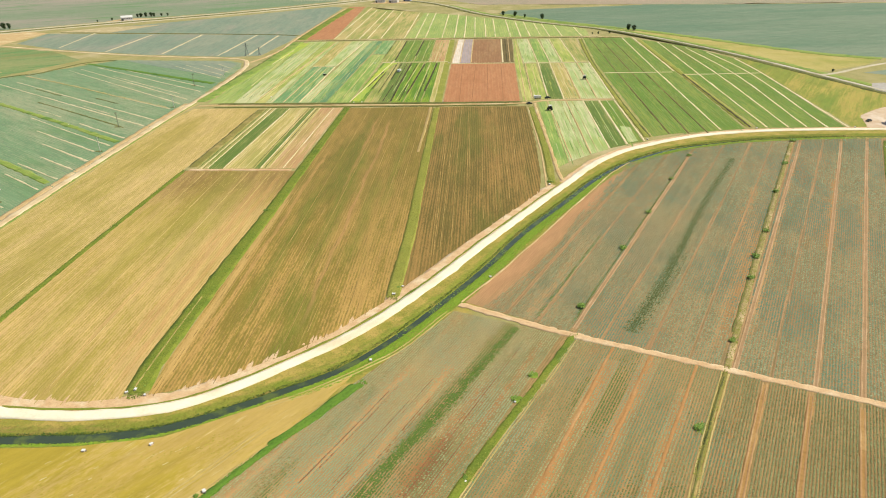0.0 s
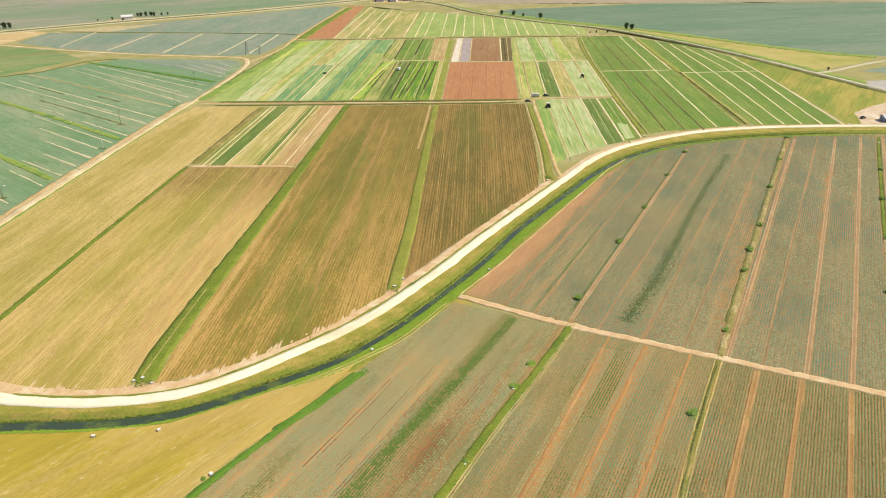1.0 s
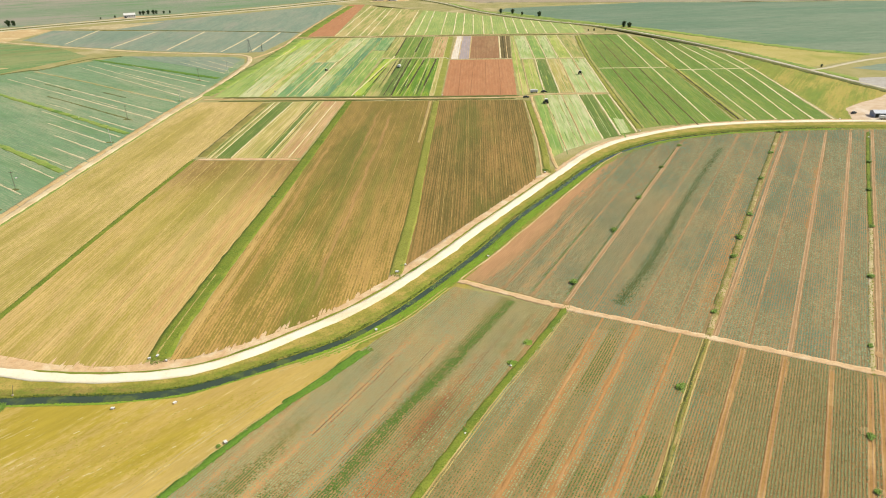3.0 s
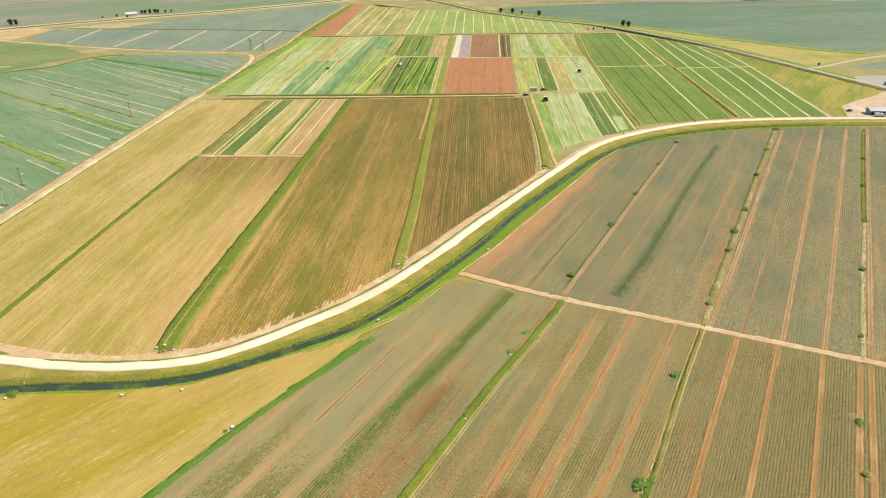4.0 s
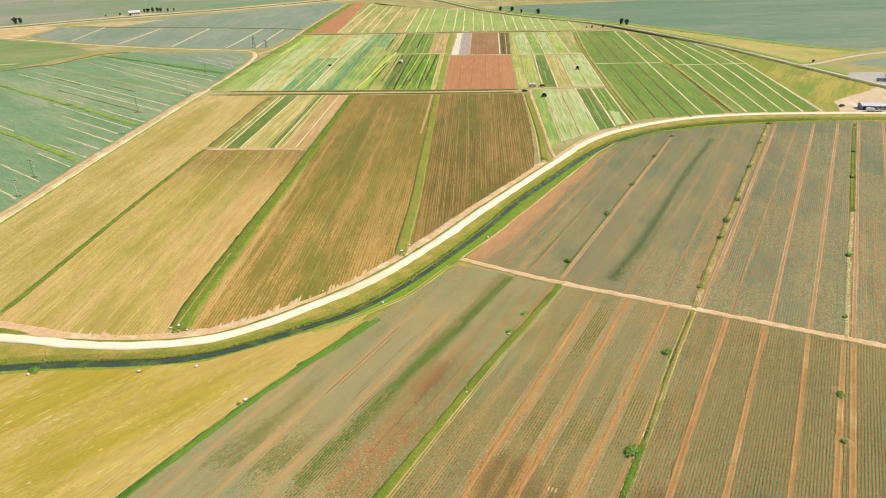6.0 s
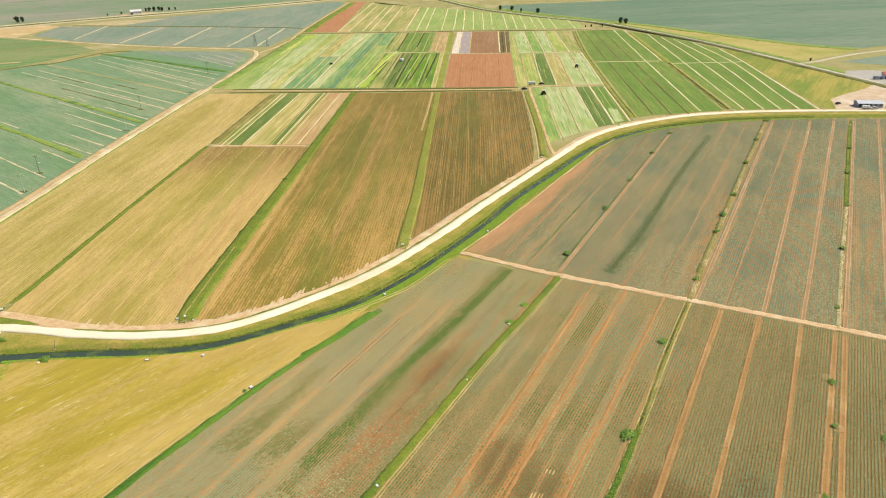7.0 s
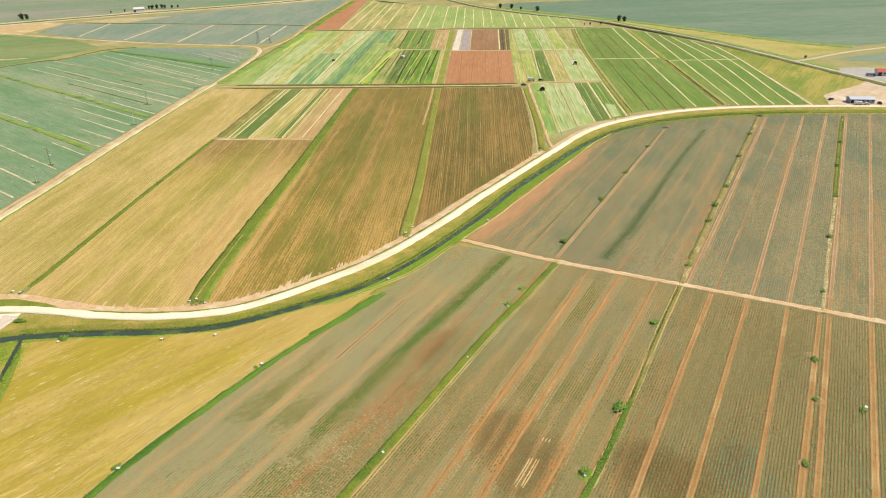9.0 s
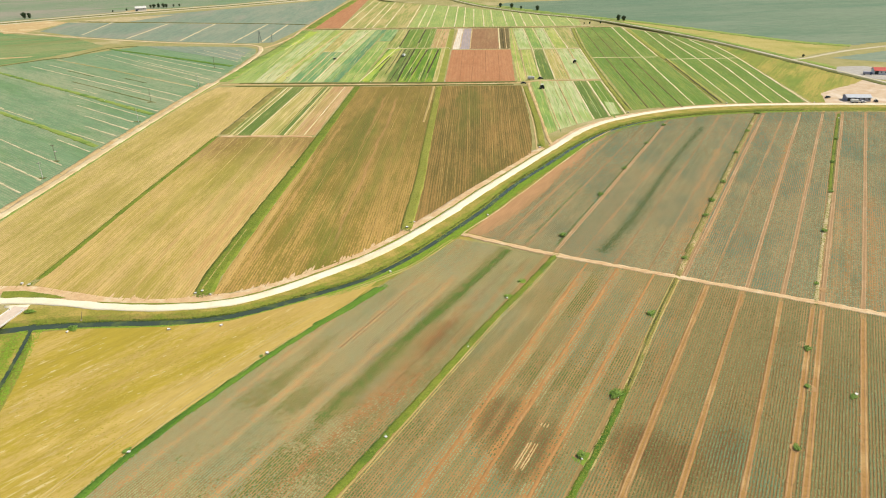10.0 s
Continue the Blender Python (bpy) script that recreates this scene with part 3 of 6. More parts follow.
def build_ground():
    cell = 8.0
    xs, ys = np.arange(-480, 960, cell), np.arange(-64, 448, cell)
    cx, cy = np.meshgrid(xs, ys, indexing="ij")
    corners = np.c_[cx.ravel(), cy.ravel()]
    near = np.minimum(distance_to(ditch_line, corners + cell / 2), distance_to(side_line, corners + cell / 2)) < 11
    quads = []
    for x, y in corners[~near]:
        quads.append(((x, y), (x + cell, y), (x + cell, y + cell), (x, y + cell)))
    n = 8
    s = cell / n
    i, j = np.meshgrid(np.arange(n), np.arange(n), indexing="ij")
    i, j = i.ravel() * s, j.ravel() * s
    fine = corners[near]
    ox, oy = (fine[:, :1] + i).ravel(), (fine[:, 1:] + j).ravel()
    fine_quads = np.stack([np.c_[ox, oy], np.c_[ox + s, oy], np.c_[ox + s, oy + s], np.c_[ox, oy + s]], 1)
    x0, x1, y0, y1 = xs[0], xs[-1] + cell, ys[0], ys[-1] + cell
    far = 4600
    border = [((-far, -far), (far, -far), (far, y0), (-far, y0)), ((-far, y1), (far, y1), (far, far), (-far, far)),
              ((-far, y0), (x0, y0), (x0, y1), (-far, y1)), ((x1, y0), (far, y0), (far, y1), (x1, y1))]
    flat = np.concatenate([fine_quads.reshape(-1, 2), np.array(quads).reshape(-1, 2), np.array(border, float).reshape(-1, 2)])
    keys, back = np.unique(np.round(flat, 2), axis=0, return_inverse=True)
    verts = np.c_[keys, ground_height(keys)]
    me = quick_mesh("ground", verts, back.reshape(-1, 4), GROUND_GRASS)
    wet = np.minimum(distance_to(ditch_line, keys), distance_to(side_line, keys) + 2.5)
    lush = me.attributes.new("lush", "FLOAT", "POINT")
    nearest = np.array([ditch_line[np.argmin(((ditch_line - k) ** 2).sum(1))] if w < 16 else k for k, w in zip(keys, wet)])
    north = (keys[:, 1] > nearest[:, 1]) | ((keys[:, 0] < nearest[:, 0]) & (keys[:, 0] > -60))
    lush.data.foreach_set("value", np.clip((10.0 - wet * np.where(north, 1.9, 1.0)) / 5.0, 0, 1).astype(np.float32))
    bank = me.attributes.new("bank", "FLOAT", "POINT")
    bank.data.foreach_set("value", np.clip((15.0 - wet) / 4.0, 0, 1).astype(np.float32))
    ob = new("ground", me)
    tagged(ob, "flat farmland ground with dry yellow-green grass", "ground", kind="structure")


build_ground()


def water_strip(points, width, z, label):
    line = smooth_line(points, 5.0)
    normals = side_normals(line)
    verts = np.concatenate([np.c_[line + normals * width / 2, np.full(len(line), z)],
                            np.c_[line - normals * width / 2, np.full(len(line), z)]])
    n = len(line)
    k = np.arange(n - 1)
    ob = new("water", quick_mesh("water", verts, np.stack([k, k + n, k + n + 1, k + 1], -1), WATER))
    tagged(ob, label, "water", kind="structure")


water_strip(DITCH, 6.0, -1.12, "still dark water in a winding drainage ditch")
water_strip(SIDE_DITCH, 2.4, -1.16, "narrow dark water of a side ditch")

# ---- roads ----
MAIN_ROAD = [(-420, 118), (-300, 134), (-230, 144), (-190, 148), (-160, 148.8), (-148, 148.3), (-136.6, 146.3), (-126, 145.0), (-116, 144.8), (-107.5, 145.1),
             (-98.5, 146.0), (-92.6, 147.0), (-85.6, 149.2), (-79, 152.4), (-72.5, 157.0), (-65.8, 162.3), (-59.1, 168.5), (-52, 175.3), (-44.6, 182.7),
             (-36.8, 192.0), (-28.9, 203.3), (-20.2, 217), (-10.6, 233.6), (0.2, 253.6), (12.4, 274.5), (26.2, 298.2), (42, 324.6), (61, 356.6), (79.6, 378),
             (98, 391.5), (117, 402.5), (136, 410.6), (154.5, 415.2), (172, 418), (189, 419.3), (223, 420), (270, 418.6), (420, 408), (900, 372)]
LEFT_ROAD = [(-218, 148), (-217.5, 220), (-217, 275), (-217.6, 328), (-217.4, 385), (-217, 460), (-215.6, 505), (-215.4, 568), (-218, 634),
             (-224, 664), (-234, 682), (-256, 692), (-350, 713), (-464, 753), (-552, 791), (-720, 868)]
ribbon("dirt_road", MAIN_ROAD, 4.3, 0.16, ROAD_DUST, "pale cream unpaved road beside the ditch", "road", 0.12, 0.2)
ribbon("road_verge", MAIN_ROAD[26:37], 3.0, 0.04, HEADLAND, "bare tan verge along the road", "verge", 0.0, 0.5, 3.0, shift=3.2)
ribbon("dirt_road", LEFT_ROAD, 4.4, 0.14, TAN_ROAD, "pale dusty unpaved road between fields", "road", 0.1, 0.3)
ribbon("grass_verge", LEFT_ROAD[:7], 1.1, 0.09, GREEN_STRIP, "thin green grass line beside a farm road", "verge", 0.03, 0.15, 3.0, shift=-3.1)
ribbon("farm_track", LEFT_ROAD[1:7], 0.8, 0.09, DRY_LINE, "thin pale line beside a farm road", "track", 0.03, 0.15, 3.0, shift=-4.4)
ribbon("road_verge", LEFT_ROAD[:7], 3.6, 0.085, TRACK_DUST, "bare tan verge of a farm road", "verge", 0.0, 0.3, 3.0, shift=4.0)
ribbon("dirt_road", [(-210, 494), (-186, 495.5), (-102, 493), (-28, 492), (29, 494), (49, 501), (97, 503)], 3.2, 0.12, TRACK_DUST,
       "narrow tan farm road between field blocks", "road", 0.06, 0.3)
ribbon("grass_verge", [(-196, 500), (-102, 498), (-28, 497), (32, 497.5)], 4.5, 0.1, DARK_HEDGE,
       "dark olive grassy ditch verge beside a farm road", "verge", 0.5, 0.4)
ribbon("grass_verge", [(-196, 489), (-102, 488.5), (-28, 488), (29, 489)], 3.0, 0.1, DARK_HEDGE,
       "dark olive grassy verge beside a farm road", "verge", 0.4, 0.4)
FAR_LANE = [(-211, 796), (-120, 796), (-32, 797), (95, 795), (157, 788)]
ribbon("grass_verge", FAR_LANE, 8.0, 0.1, DARK_HEDGE, "olive grassy lane between field blocks", "verge", 0.2, 0.6)
ribbon("farm_track", FAR_LANE, 3.0, 0.28, TRACK_DUST, "tan track along a grassy lane", "track", 0.05, 0.4)
FAR_ROAD = [(-330, 1240), (-180, 1215), (-103, 1196), (-53, 1128), (-16, 1050), (16, 994), (79, 917), (142, 856), (185, 790), (224, 713),
            (253, 642), (275, 579), (296, 519), (330, 420), (372, 300), (420, 180)]
ribbon("dirt_road", FAR_ROAD, 3.8, 0.2, GREY_ROAD, "pale far road along the edge of the fields", "road", 0.1, 0.3)
ribbon("grass_verge", FAR_ROAD[1:], 6.0, 0.12, DARK_HEDGE, "dark grassy ditch beside the far road", "verge", 0.3, 0.5, shift=-6.0)
ribbon("grass_verge", FAR_ROAD[3:13], 8.0, 0.07, GREEN_STRIP, "green grassy verge beside the far road", "verge", 0.0, 1.0, shift=7.0)
ribbon("grass_verge", [(30, 1008), (92, 930), (196, 824), (308, 682), (360, 644)], 12.0, 0.09, GREEN_STRIP, "green grassy edge of a far field", "verge", 0.0, 1.2)
field([(98, 912), (190, 796), (258, 648), (280, 590), (330, 618), (352, 640), (306, 676), (194, 818)], 120, STRAW_MEADOW, "dry yellow meadow beside the far road", "meadow", 0.03,
      category="meadow")
FAR_LEFT_ROAD = [(-1000, 640), (-720, 842), (-630, 909), (-577, 950), (-505, 1000), (-383, 1078), (-283, 1160), (-219, 1221), (-120, 1330)]
ribbon("dirt_road", FAR_LEFT_ROAD, 9.0, 0.2, GREY_ROAD, "pale far road across the plain", "road", 0.1, 0.3)
ribbon("grass_verge", FAR_LEFT_ROAD, 9.0, 0.1, DARK_HEDGE, "dark green ditch beside a far road", "verge", 0.3, 0.6, shift=-11.0)
ribbon("farm_track", FAR_LEFT_ROAD, 8.0, 0.1, GREY_ROAD, "tan track along a far ditch", "track", 0.1, 0.5, shift=-24.0)
field([(-578, 790), (-556, 798), (-553, 890), (-590, 905), (-640, 868)], 30, TRACK_DUST, "bare pale tan corner of a far field", "bare_soil", z=0.12, category="soil")
field([(-545, 900), (-470, 886), (-430, 955), (-500, 935)], 30, PALE_WEEDS, "dry straw-coloured strip beside a far track", "meadow", z=0.13, category="meadow")
ribbon("dirt_road", [(-222, 664), (-214, 698), (-209, 743), (-211, 790), (-211, 914), (-206, 1121)], 3.5, 0.12, TRACK_DUST,
       "tan farm road along a grassy field edge", "road", 0.06, 0.4)
ribbon("grass_verge", [(-212, 505), (-207, 590), (-204, 660), (-203, 743), (-204, 790)], 12.0, 0.07, GREEN_STRIP,
       "broad bright green grass verge", "verge", 0.2, 0.8)
ribbon("grass_verge", [(-204, 800), (-204, 914), (-200, 1115)], 12.0, 0.07, LUSH_GRASS, "green grass verge by a field", "verge", 0.2, 0.8)
ribbon("dirt_road", [(275, 579), (289, 584), (330, 612), (372, 634), (600, 740)], 4.0, 0.16, GREY_ROAD, "pale side road across the plain", "road")
LANE = [(-8, 207), (28, 188), (72, 169.4), (114, 151.6), (160, 132), (240, 98)]
ribbon("farm_track", LANE, 3.0, 0.14, HEADLAND, "pale orange earth track across the cabbage field", "track", 0.06, 0.3, 1.6)

# ---- fields between the road and the ditch ----
rows_up = 90
M1 = [(-213, 157), (-167, 160), (-165, 168), (-164.2, 240), (-163.6, 271), (-162.4, 329), (-161.6, 350), (-159.4, 486), (-208, 486), (-211.5, 455), (-212, 376), (-212, 275), (-213, 220)]
M2 = [(-163.6, 160), (-150, 156.6), (-137, 153.4), (-126, 151.4), (-111, 151.0), (-101.4, 152.6), (-101.7, 170), (-101.6, 200), (-100.6, 235), (-99.1, 280), (-97.8, 347), (-160, 348.4),
      (-162, 271), (-162.6, 240), (-163, 168)]
M3 = [(-94.2, 154.4), (-88.4, 156.2), (-74.2, 163.6), (-60.3, 174.6), (-51.7, 183.4), (-43, 193.8), (-33.4, 207.6), (-33.2, 222), (-32, 274), (-32.4, 340), (-33.2, 485), (-93.6, 485),
      (-93.4, 400), (-94.2, 308), (-95, 246), (-95.4, 200), (-95.6, 170)]
M4 = [(-28.4, 217), (-16, 239.4), (-2.2, 263), (12.8, 288), (29, 314.6), (31.4, 340), (33, 400), (32.7, 485), (-28.8, 485), (-28.2, 308), (-27.4, 240)]
field(M1, rows_up, STUBBLE, "tan harvested grain field with faint green regrowth", "stubble_field", ragged=0.18)
field(M2, rows_up, GOLD_STUBBLE, "golden stubble field with green-brown patches", "stubble_field", ragged=0.18)
field(M3, rows_up, BROWN_STUBBLE, "brown stubble field with green patches", "stubble_field", ragged=0.18)
field(M4, rows_up, DARK_STUBBLE, "dark brown field with pale wheel lines", "stubble_field", ragged=0.18)
def plot(x0, x1, y0, y1, mat, label, top=None, z=0.05):
    """A long plot with rows along y; top gives its two corners at the far end where they differ."""
    t0, t1 = top or (x0, x1)
    field([(x0, y0), (x1, y0), (t1, y1), (t0, y1)], 90, mat, label, z=z)


def path(x0, y0, x1, y1, width, mat, label="pale earth path between vegetable plots", name="farm_track", category="track", z=0.14):
    ribbon(name, [(x0, y0), ((x0 + x1) / 2 + random.uniform(-0.2, 0.2), (y0 + y1) / 2), (x1, y1)], width * 0.8, z, mat, label, category, 0.03, 0.09, 9.0)


for x0, x1, t0, t1, mat, label in ((-155.4, -149.2, -153.6, -146.9, OLIVE_PLOT, "narrow plot of olive green rows"), (-148.8, -140.4, -146.5, -136.9, DEEP_CROP, "narrow dark green vegetable plot"),
                                   (-140.1, -123, -136.5, -121.6, DRY_CROP, "pale straw-coloured plot with thin lines"), (-122.8, -119.9, -121.3, -118.5, DEEP_CROP, "thin dark olive bed"),
                                   (-119.7, -115.4, -118.2, -114.2, DRY_CROP, "pale straw-coloured plot with dark green lines"), (-115.2, -100.4, -114, -98.4, PINK_SOIL, "bare pinkish earth plot")):
    plot(x0, x1, 352, 485.5, mat, label, (t0, t1))
for x0, x1, width, mat in ((-154.4, -152.6, 0.6, DARK_HEDGE), (-152.8, -150.6, 0.9, CREAM_TRACK), (-151.4, -149.2, 0.5, DARK_HEDGE), (-149.2, -146.9, 0.7, CREAM_TRACK), (-140.2, -136.7, 1.0, CREAM_TRACK),
                           (-137.5, -134.4, 0.5, PALE_TRACK), (-133, -130.6, 0.4, DRY_LINE), (-128.4, -126, 0.5, PALE_TRACK), (-124, -122.6, 0.7, DARK_HEDGE), (-119.6, -118.2, 0.7, CREAM_TRACK),
                           (-117.4, -116.2, 0.8, DARK_HEDGE), (-115.4, -114.2, 0.6, PALE_TRACK), (-112, -110.6, 0.4, DRY_LINE), (-107.2, -105, 0.9, CREAM_TRACK), (-103.8, -101.6, 0.4, DRY_LINE)):
    path(x0, 352.5, x1, 485, width, mat, "thin line between narrow plots", z=0.09)
ribbon("farm_track", [(-161, 350.2), (-128, 350), (-99, 349)], 3.0, 0.12, RED_DUST, "pink earth headland between plots", "track", 0.05)
GREEN_STRIPS = [([(-165.6, 160.6), (-164, 168), (-163.4, 240), (-162.8, 271), (-161.3, 329), (-160.6, 350)], 2.5, LUSH_GRASS, "narrow grass baulk between stubble fields", 1.0),
                ([(-97.6, 152.2), (-99.2, 168), (-99.1, 190), (-98.7, 222), (-98.1, 250), (-97.0, 290), (-96.3, 350), (-95.7, 410), (-95.2, 487)], 7.2, LUSH_GRASS,
                 "broad grass baulk between stubble fields", 0.62),
                ([(-30.8, 209), (-30.6, 224), (-29.7, 274), (-30.2, 330), (-30.8, 485)], 5.2, YELLOW_GRASS, "yellow-green grass baulk between brown fields", 0.8),
                ([(36, 325), (37.2, 365), (37.3, 400), (35.6, 484)], 3.8, YELLOW_GRASS, "yellow-green grass baulk beside a field", 1.0)]
for pts, width, mat, label, taper in GREEN_STRIPS:
    ribbon("grass_strip", pts, width, 0.09, mat, label, "grass strip", 0.12, 0.13, taper=taper)
ribbon("grass_strip", [(-158.2, 352), (-157.4, 410), (-156.4, 485)], 5.4, 0.09, OLIVE_GRASS, "olive grass strip beside narrow plots", "grass strip", 0.12, 0.3)
ribbon("farm_track", [(32.6, 318), (34.2, 360), (34.6, 400), (33.4, 484)], 0.8, 0.1, TRACK_DUST, "pale earth line between a brown field and a baulk", "track", 0.02, 0.12)
ribbon("farm_track", [(-99.6, 153.5), (-99.6, 180), (-99.4, 215)], 0.5, 0.2, DRY_LINE, "faint pale path along a grass baulk", "track", 0.02, 0.12)
# vegetable plots in the bend of the road
for x0, x1, y0, y1, mat, label in ((41.4, 48, 351, 360, BRIGHT_CROP, "green vegetable plot with pale rows"), (48.6, 55, 361, 367, PALE_CROP, "pale green vegetable plot"),
                                   (55, 61.4, 367, 373, PALE_CROP, "pale green harvested plot"), (62.4, 73.4, 374, 383, PALE_CROP, "pale yellow-green vegetable plot"),
                                   (74.6, 84.6, 385, 391, DEEP_CROP, "dark green vegetable plot"), (86.4, 95.6, 393, 397.5, GREEN_CROP, "green vegetable plot")):
    field([(x0, y0), (x1, y1), (x1, 499), (x0, 498)], 90, mat, label)
field([(87, 396), (93, 398.5), (94, 428), (88, 432)], 90, PALE_CROP, "pale harvested corner of a plot", z=0.08)
ribbon("farm_track", [(42.4, 328), (40.8, 345), (40.2, 400), (38.8, 484), (40, 495)], 1.9, 0.12, TRACK_DUST, "tan track along the green plots", "track")
for x0, x1, y0, mat, width in ((48.3, 48.8, 366, PALE_TRACK, 0.7), (50.2, 48.6, 366, TRACK_DUST, 0.8), (62, 62, 375, TRACK_DUST, 1.0), (58, 58, 370, PALE_TRACK, 0.5),
                               (66.5, 66, 378, PALE_TRACK, 0.5), (74, 74, 385, CREAM_TRACK, 1.2), (79.5, 80, 390, PALE_CROP, 0.7), (85.5, 85.5, 392, CREAM_TRACK, 1.5),
                               (91, 91, 430, PALE_CROP, 0.6), (96.6, 96.6, 398, CREAM_TRACK, 1.2)):
    path(x0, y0, x1, 499, width, mat)

# ---- field block beyond the farm road: plots about twelve paces wide ----
plot(-203, -184, 502, 740, SOFT_CROP, "soft green weedy plot", (-204, -190))
plot(-184, -175, 502, 787, PALE_CROP, "pale green vegetable plot with whitish rows", (-192, -181))
plot(-174.7, -168, 502, 787, PALE_CROP, "pale green vegetable plot with whitish rows", (-180.6, -171))
field([(-208, 668), (-199, 660), (-191, 700), (-187, 776), (-210, 782)], 90, LIME_CROP, "lime yellow flowering patch", z=0.085)
plot(-167.6, -160, 502, 787, YELLOW_PLOT, "olive yellow weedy plot", (-170.5, -161))
plot(-159.8, -154.6, 502, 787, PALE_CROP, "pale green plot with tan lines", (-160.6, -157))
plot(-154.2, -146.6, 502, 640, SEA_CROP, "blue-green vegetable plot")
plot(-146, -134.8, 502, 640, SEA_CROP, "sea-green vegetable plot with tan lines", (-145.6, -134))
plot(-154.6, -144, 642, 786, DRY_CROP, "pale tan weedy plot", (-156, -143))
plot(-143.6, -133, 642, 786, PALE_CROP, "pale green plot", (-142.6, -127.4))
plot(-133.6, -127, 502, 786, PALE_CROP, "pale green vegetable plot", (-126.2, -121))
plot(-126.6, -119.6, 502, 786, SEA_CROP, "sea-green vegetable plot", (-120.4, -114))
plot(-119.2, -113.8, 502, 786, DEEP_SEA, "deep blue-green vegetable plot", (-113.6, -108))
plot(-113.4, -104, 501, 700, BRIGHT_CROP, "bright yellow-green vegetable plot", (-107.6, -100))
plot(-103.6, -96.8, 501, 700, BRIGHT_CROP, "bright green vegetable plot", (-99.6, -93))
plot(-107.4, -93, 703, 787, SEA_CROP, "sea-green vegetable plot")
for x0, y0, x1, y1, width, mat in ((-168, 517, -159, 786, 1.6, TRACK_DUST), (-165.5, 503, -161.5, 700, 0.9, PALE_TRACK), (-146.3, 503, -146, 640, 1.1, TRACK_DUST), (-140.6, 503, -139.6, 640, 0.7, PALE_TRACK),
                                   (-134.2, 503, -133.5, 640, 1.4, CREAM_TRACK), (-133, 645, -126.8, 785, 1.2, CREAM_TRACK), (-143.8, 645, -142.8, 785, 0.8, PALE_TRACK),
                                   (-126.8, 503, -120.8, 785, 0.9, PALE_TRACK), (-130, 503, -124, 780, 0.6, PALE_TRACK), (-96.4, 503, -81.5, 667, 1.2, CREAM_TRACK),
                                   (-103.8, 520, -99.8, 700, 0.8, PALE_TRACK), (-179, 520, -186, 780, 0.8, PALE_TRACK), (-171.4, 520, -175, 780, 0.7, PALE_TRACK), (-188, 560, -196, 736, 0.9, PALE_TRACK),
                                   (-197, 657, -195, 736, 1.0, CREAM_TRACK)):
    path(x0, y0, x1, y1, width, mat)
plot(-95.4, -86, 500, 655, VIVID_CROP, "green weedy vegetable plot", (-91, -82))
plot(-85.6, -76, 500, 655, OLIVE_PLOT, "olive patchy plot", (-81.6, -75))
plot(-75.6, -66.6, 500, 655, DEEP_CROP, "dark green vegetable plot", (-74.6, -65))
plot(-65.4, -57, 500, 655, VIVID_CROP, "green vegetable plot", (-63.4, -52.4))
plot(-56, -44, 500, 655, VIVID_CROP, "rich green vegetable plot", (-50.6, -41))
plot(-43, -37.2, 500, 655, VIVID_CROP, "green vegetable plot", (-39.6, -37))
field([(-95, 505), (-89, 505), (-82, 640), (-76, 655), (-89, 655)], 90, LIME_CROP, "lime yellow flowering weeds", z=0.085)
plot(-36.8, -33.6, 500, 655, DRY_CROP, "pale straw-coloured strip", (-36.6, -34))
plot(-94, -81.6, 660, 787, OLIVE_PLOT, "yellow-green vegetable plot")
plot(-80.6, -63.6, 660, 787, GREEN_CROP, "soft green vegetable plot")
plot(-62.4, -49, 660, 787, GREEN_CROP, "soft green vegetable plot")
plot(-48.6, -34, 660, 787, PINK_SOIL, "pale tan earth plot")
field([(-33.2, 499), (-28, 499), (-28, 788), (-33, 788)], 90, YELLOW_GRASS, "yellowish grass strip", "grass_strip", category="grass strip")
for x0, y0, x1, y1, width in ((-66, 502, -64, 655, 1.7), (-56.4, 527, -51, 648, 1.6), (-43.4, 535, -40, 650, 1.8), (-90, 552, -85, 615, 1.4), (-86, 545, -83, 610, 1.2), (-81, 667, -81, 785, 1.7),
                              (-63, 689, -62, 785, 1.8), (-72, 505, -70.5, 560, 0.9), (-60, 575, -58, 650, 0.9), (-53.4, 600, -51.4, 640, 1.6), (-79, 530, -77, 652, 0.8), (-74.6, 580, -73, 652, 1.2), (-69, 560, -67.6, 652, 0.7), (-47, 505, -45.6, 600, 0.9), (-60, 505, -58.6, 560, 1.0)):
    path(x0, y0, x1, y1, width, BLACK_BED, "dark bare bed between green rows", "planting_bed", "bed")
for x0, y0, x1, y1, width in ((-62.4, 505, -56, 655, 0.7), (-48.6, 505, -46, 650, 0.7), (-37, 501, -36.7, 655, 0.8), (-72.6, 662, -72, 785, 0.6), (-55, 662, -55, 785, 0.6), (-34, 502, -33.6, 786, 0.9),
                              (-43, 662, -42, 785, 0.9), (-89, 662, -88, 785, 0.8)):
    path(x0, y0, x1, y1, width, PALE_TRACK)
field([(-27, 500), (29, 499), (31.5, 645), (-26.5, 646)], 90, RED_SOIL, "bare red-brown ploughed field", "ploughed_field")
for x0, x1 in ((-15, -16), (-6, -4), (5, 7), (17, 19)):
    path(x0, 500, x1, 643, 0.55, BARE_FURROW, "dark furrow in a ploughed field", "furrow", "furrow", 0.09)
plot(-26, -19, 650, 788, WHITE_FILM, "white plastic-covered beds", (-23.6, -17.6))
plot(-18.6, -9, 650, 788, LILAC_FILM, "lilac-grey plastic-covered beds", (-17.2, -8))
plot(-8, 20, 650, 788, BROWN_SOIL, "brown ploughed plot", (-7, 22))
plot(20.4, 31, 650, 787, DARK_BED, "dark earth beds with pale paths", (22.4, 35))
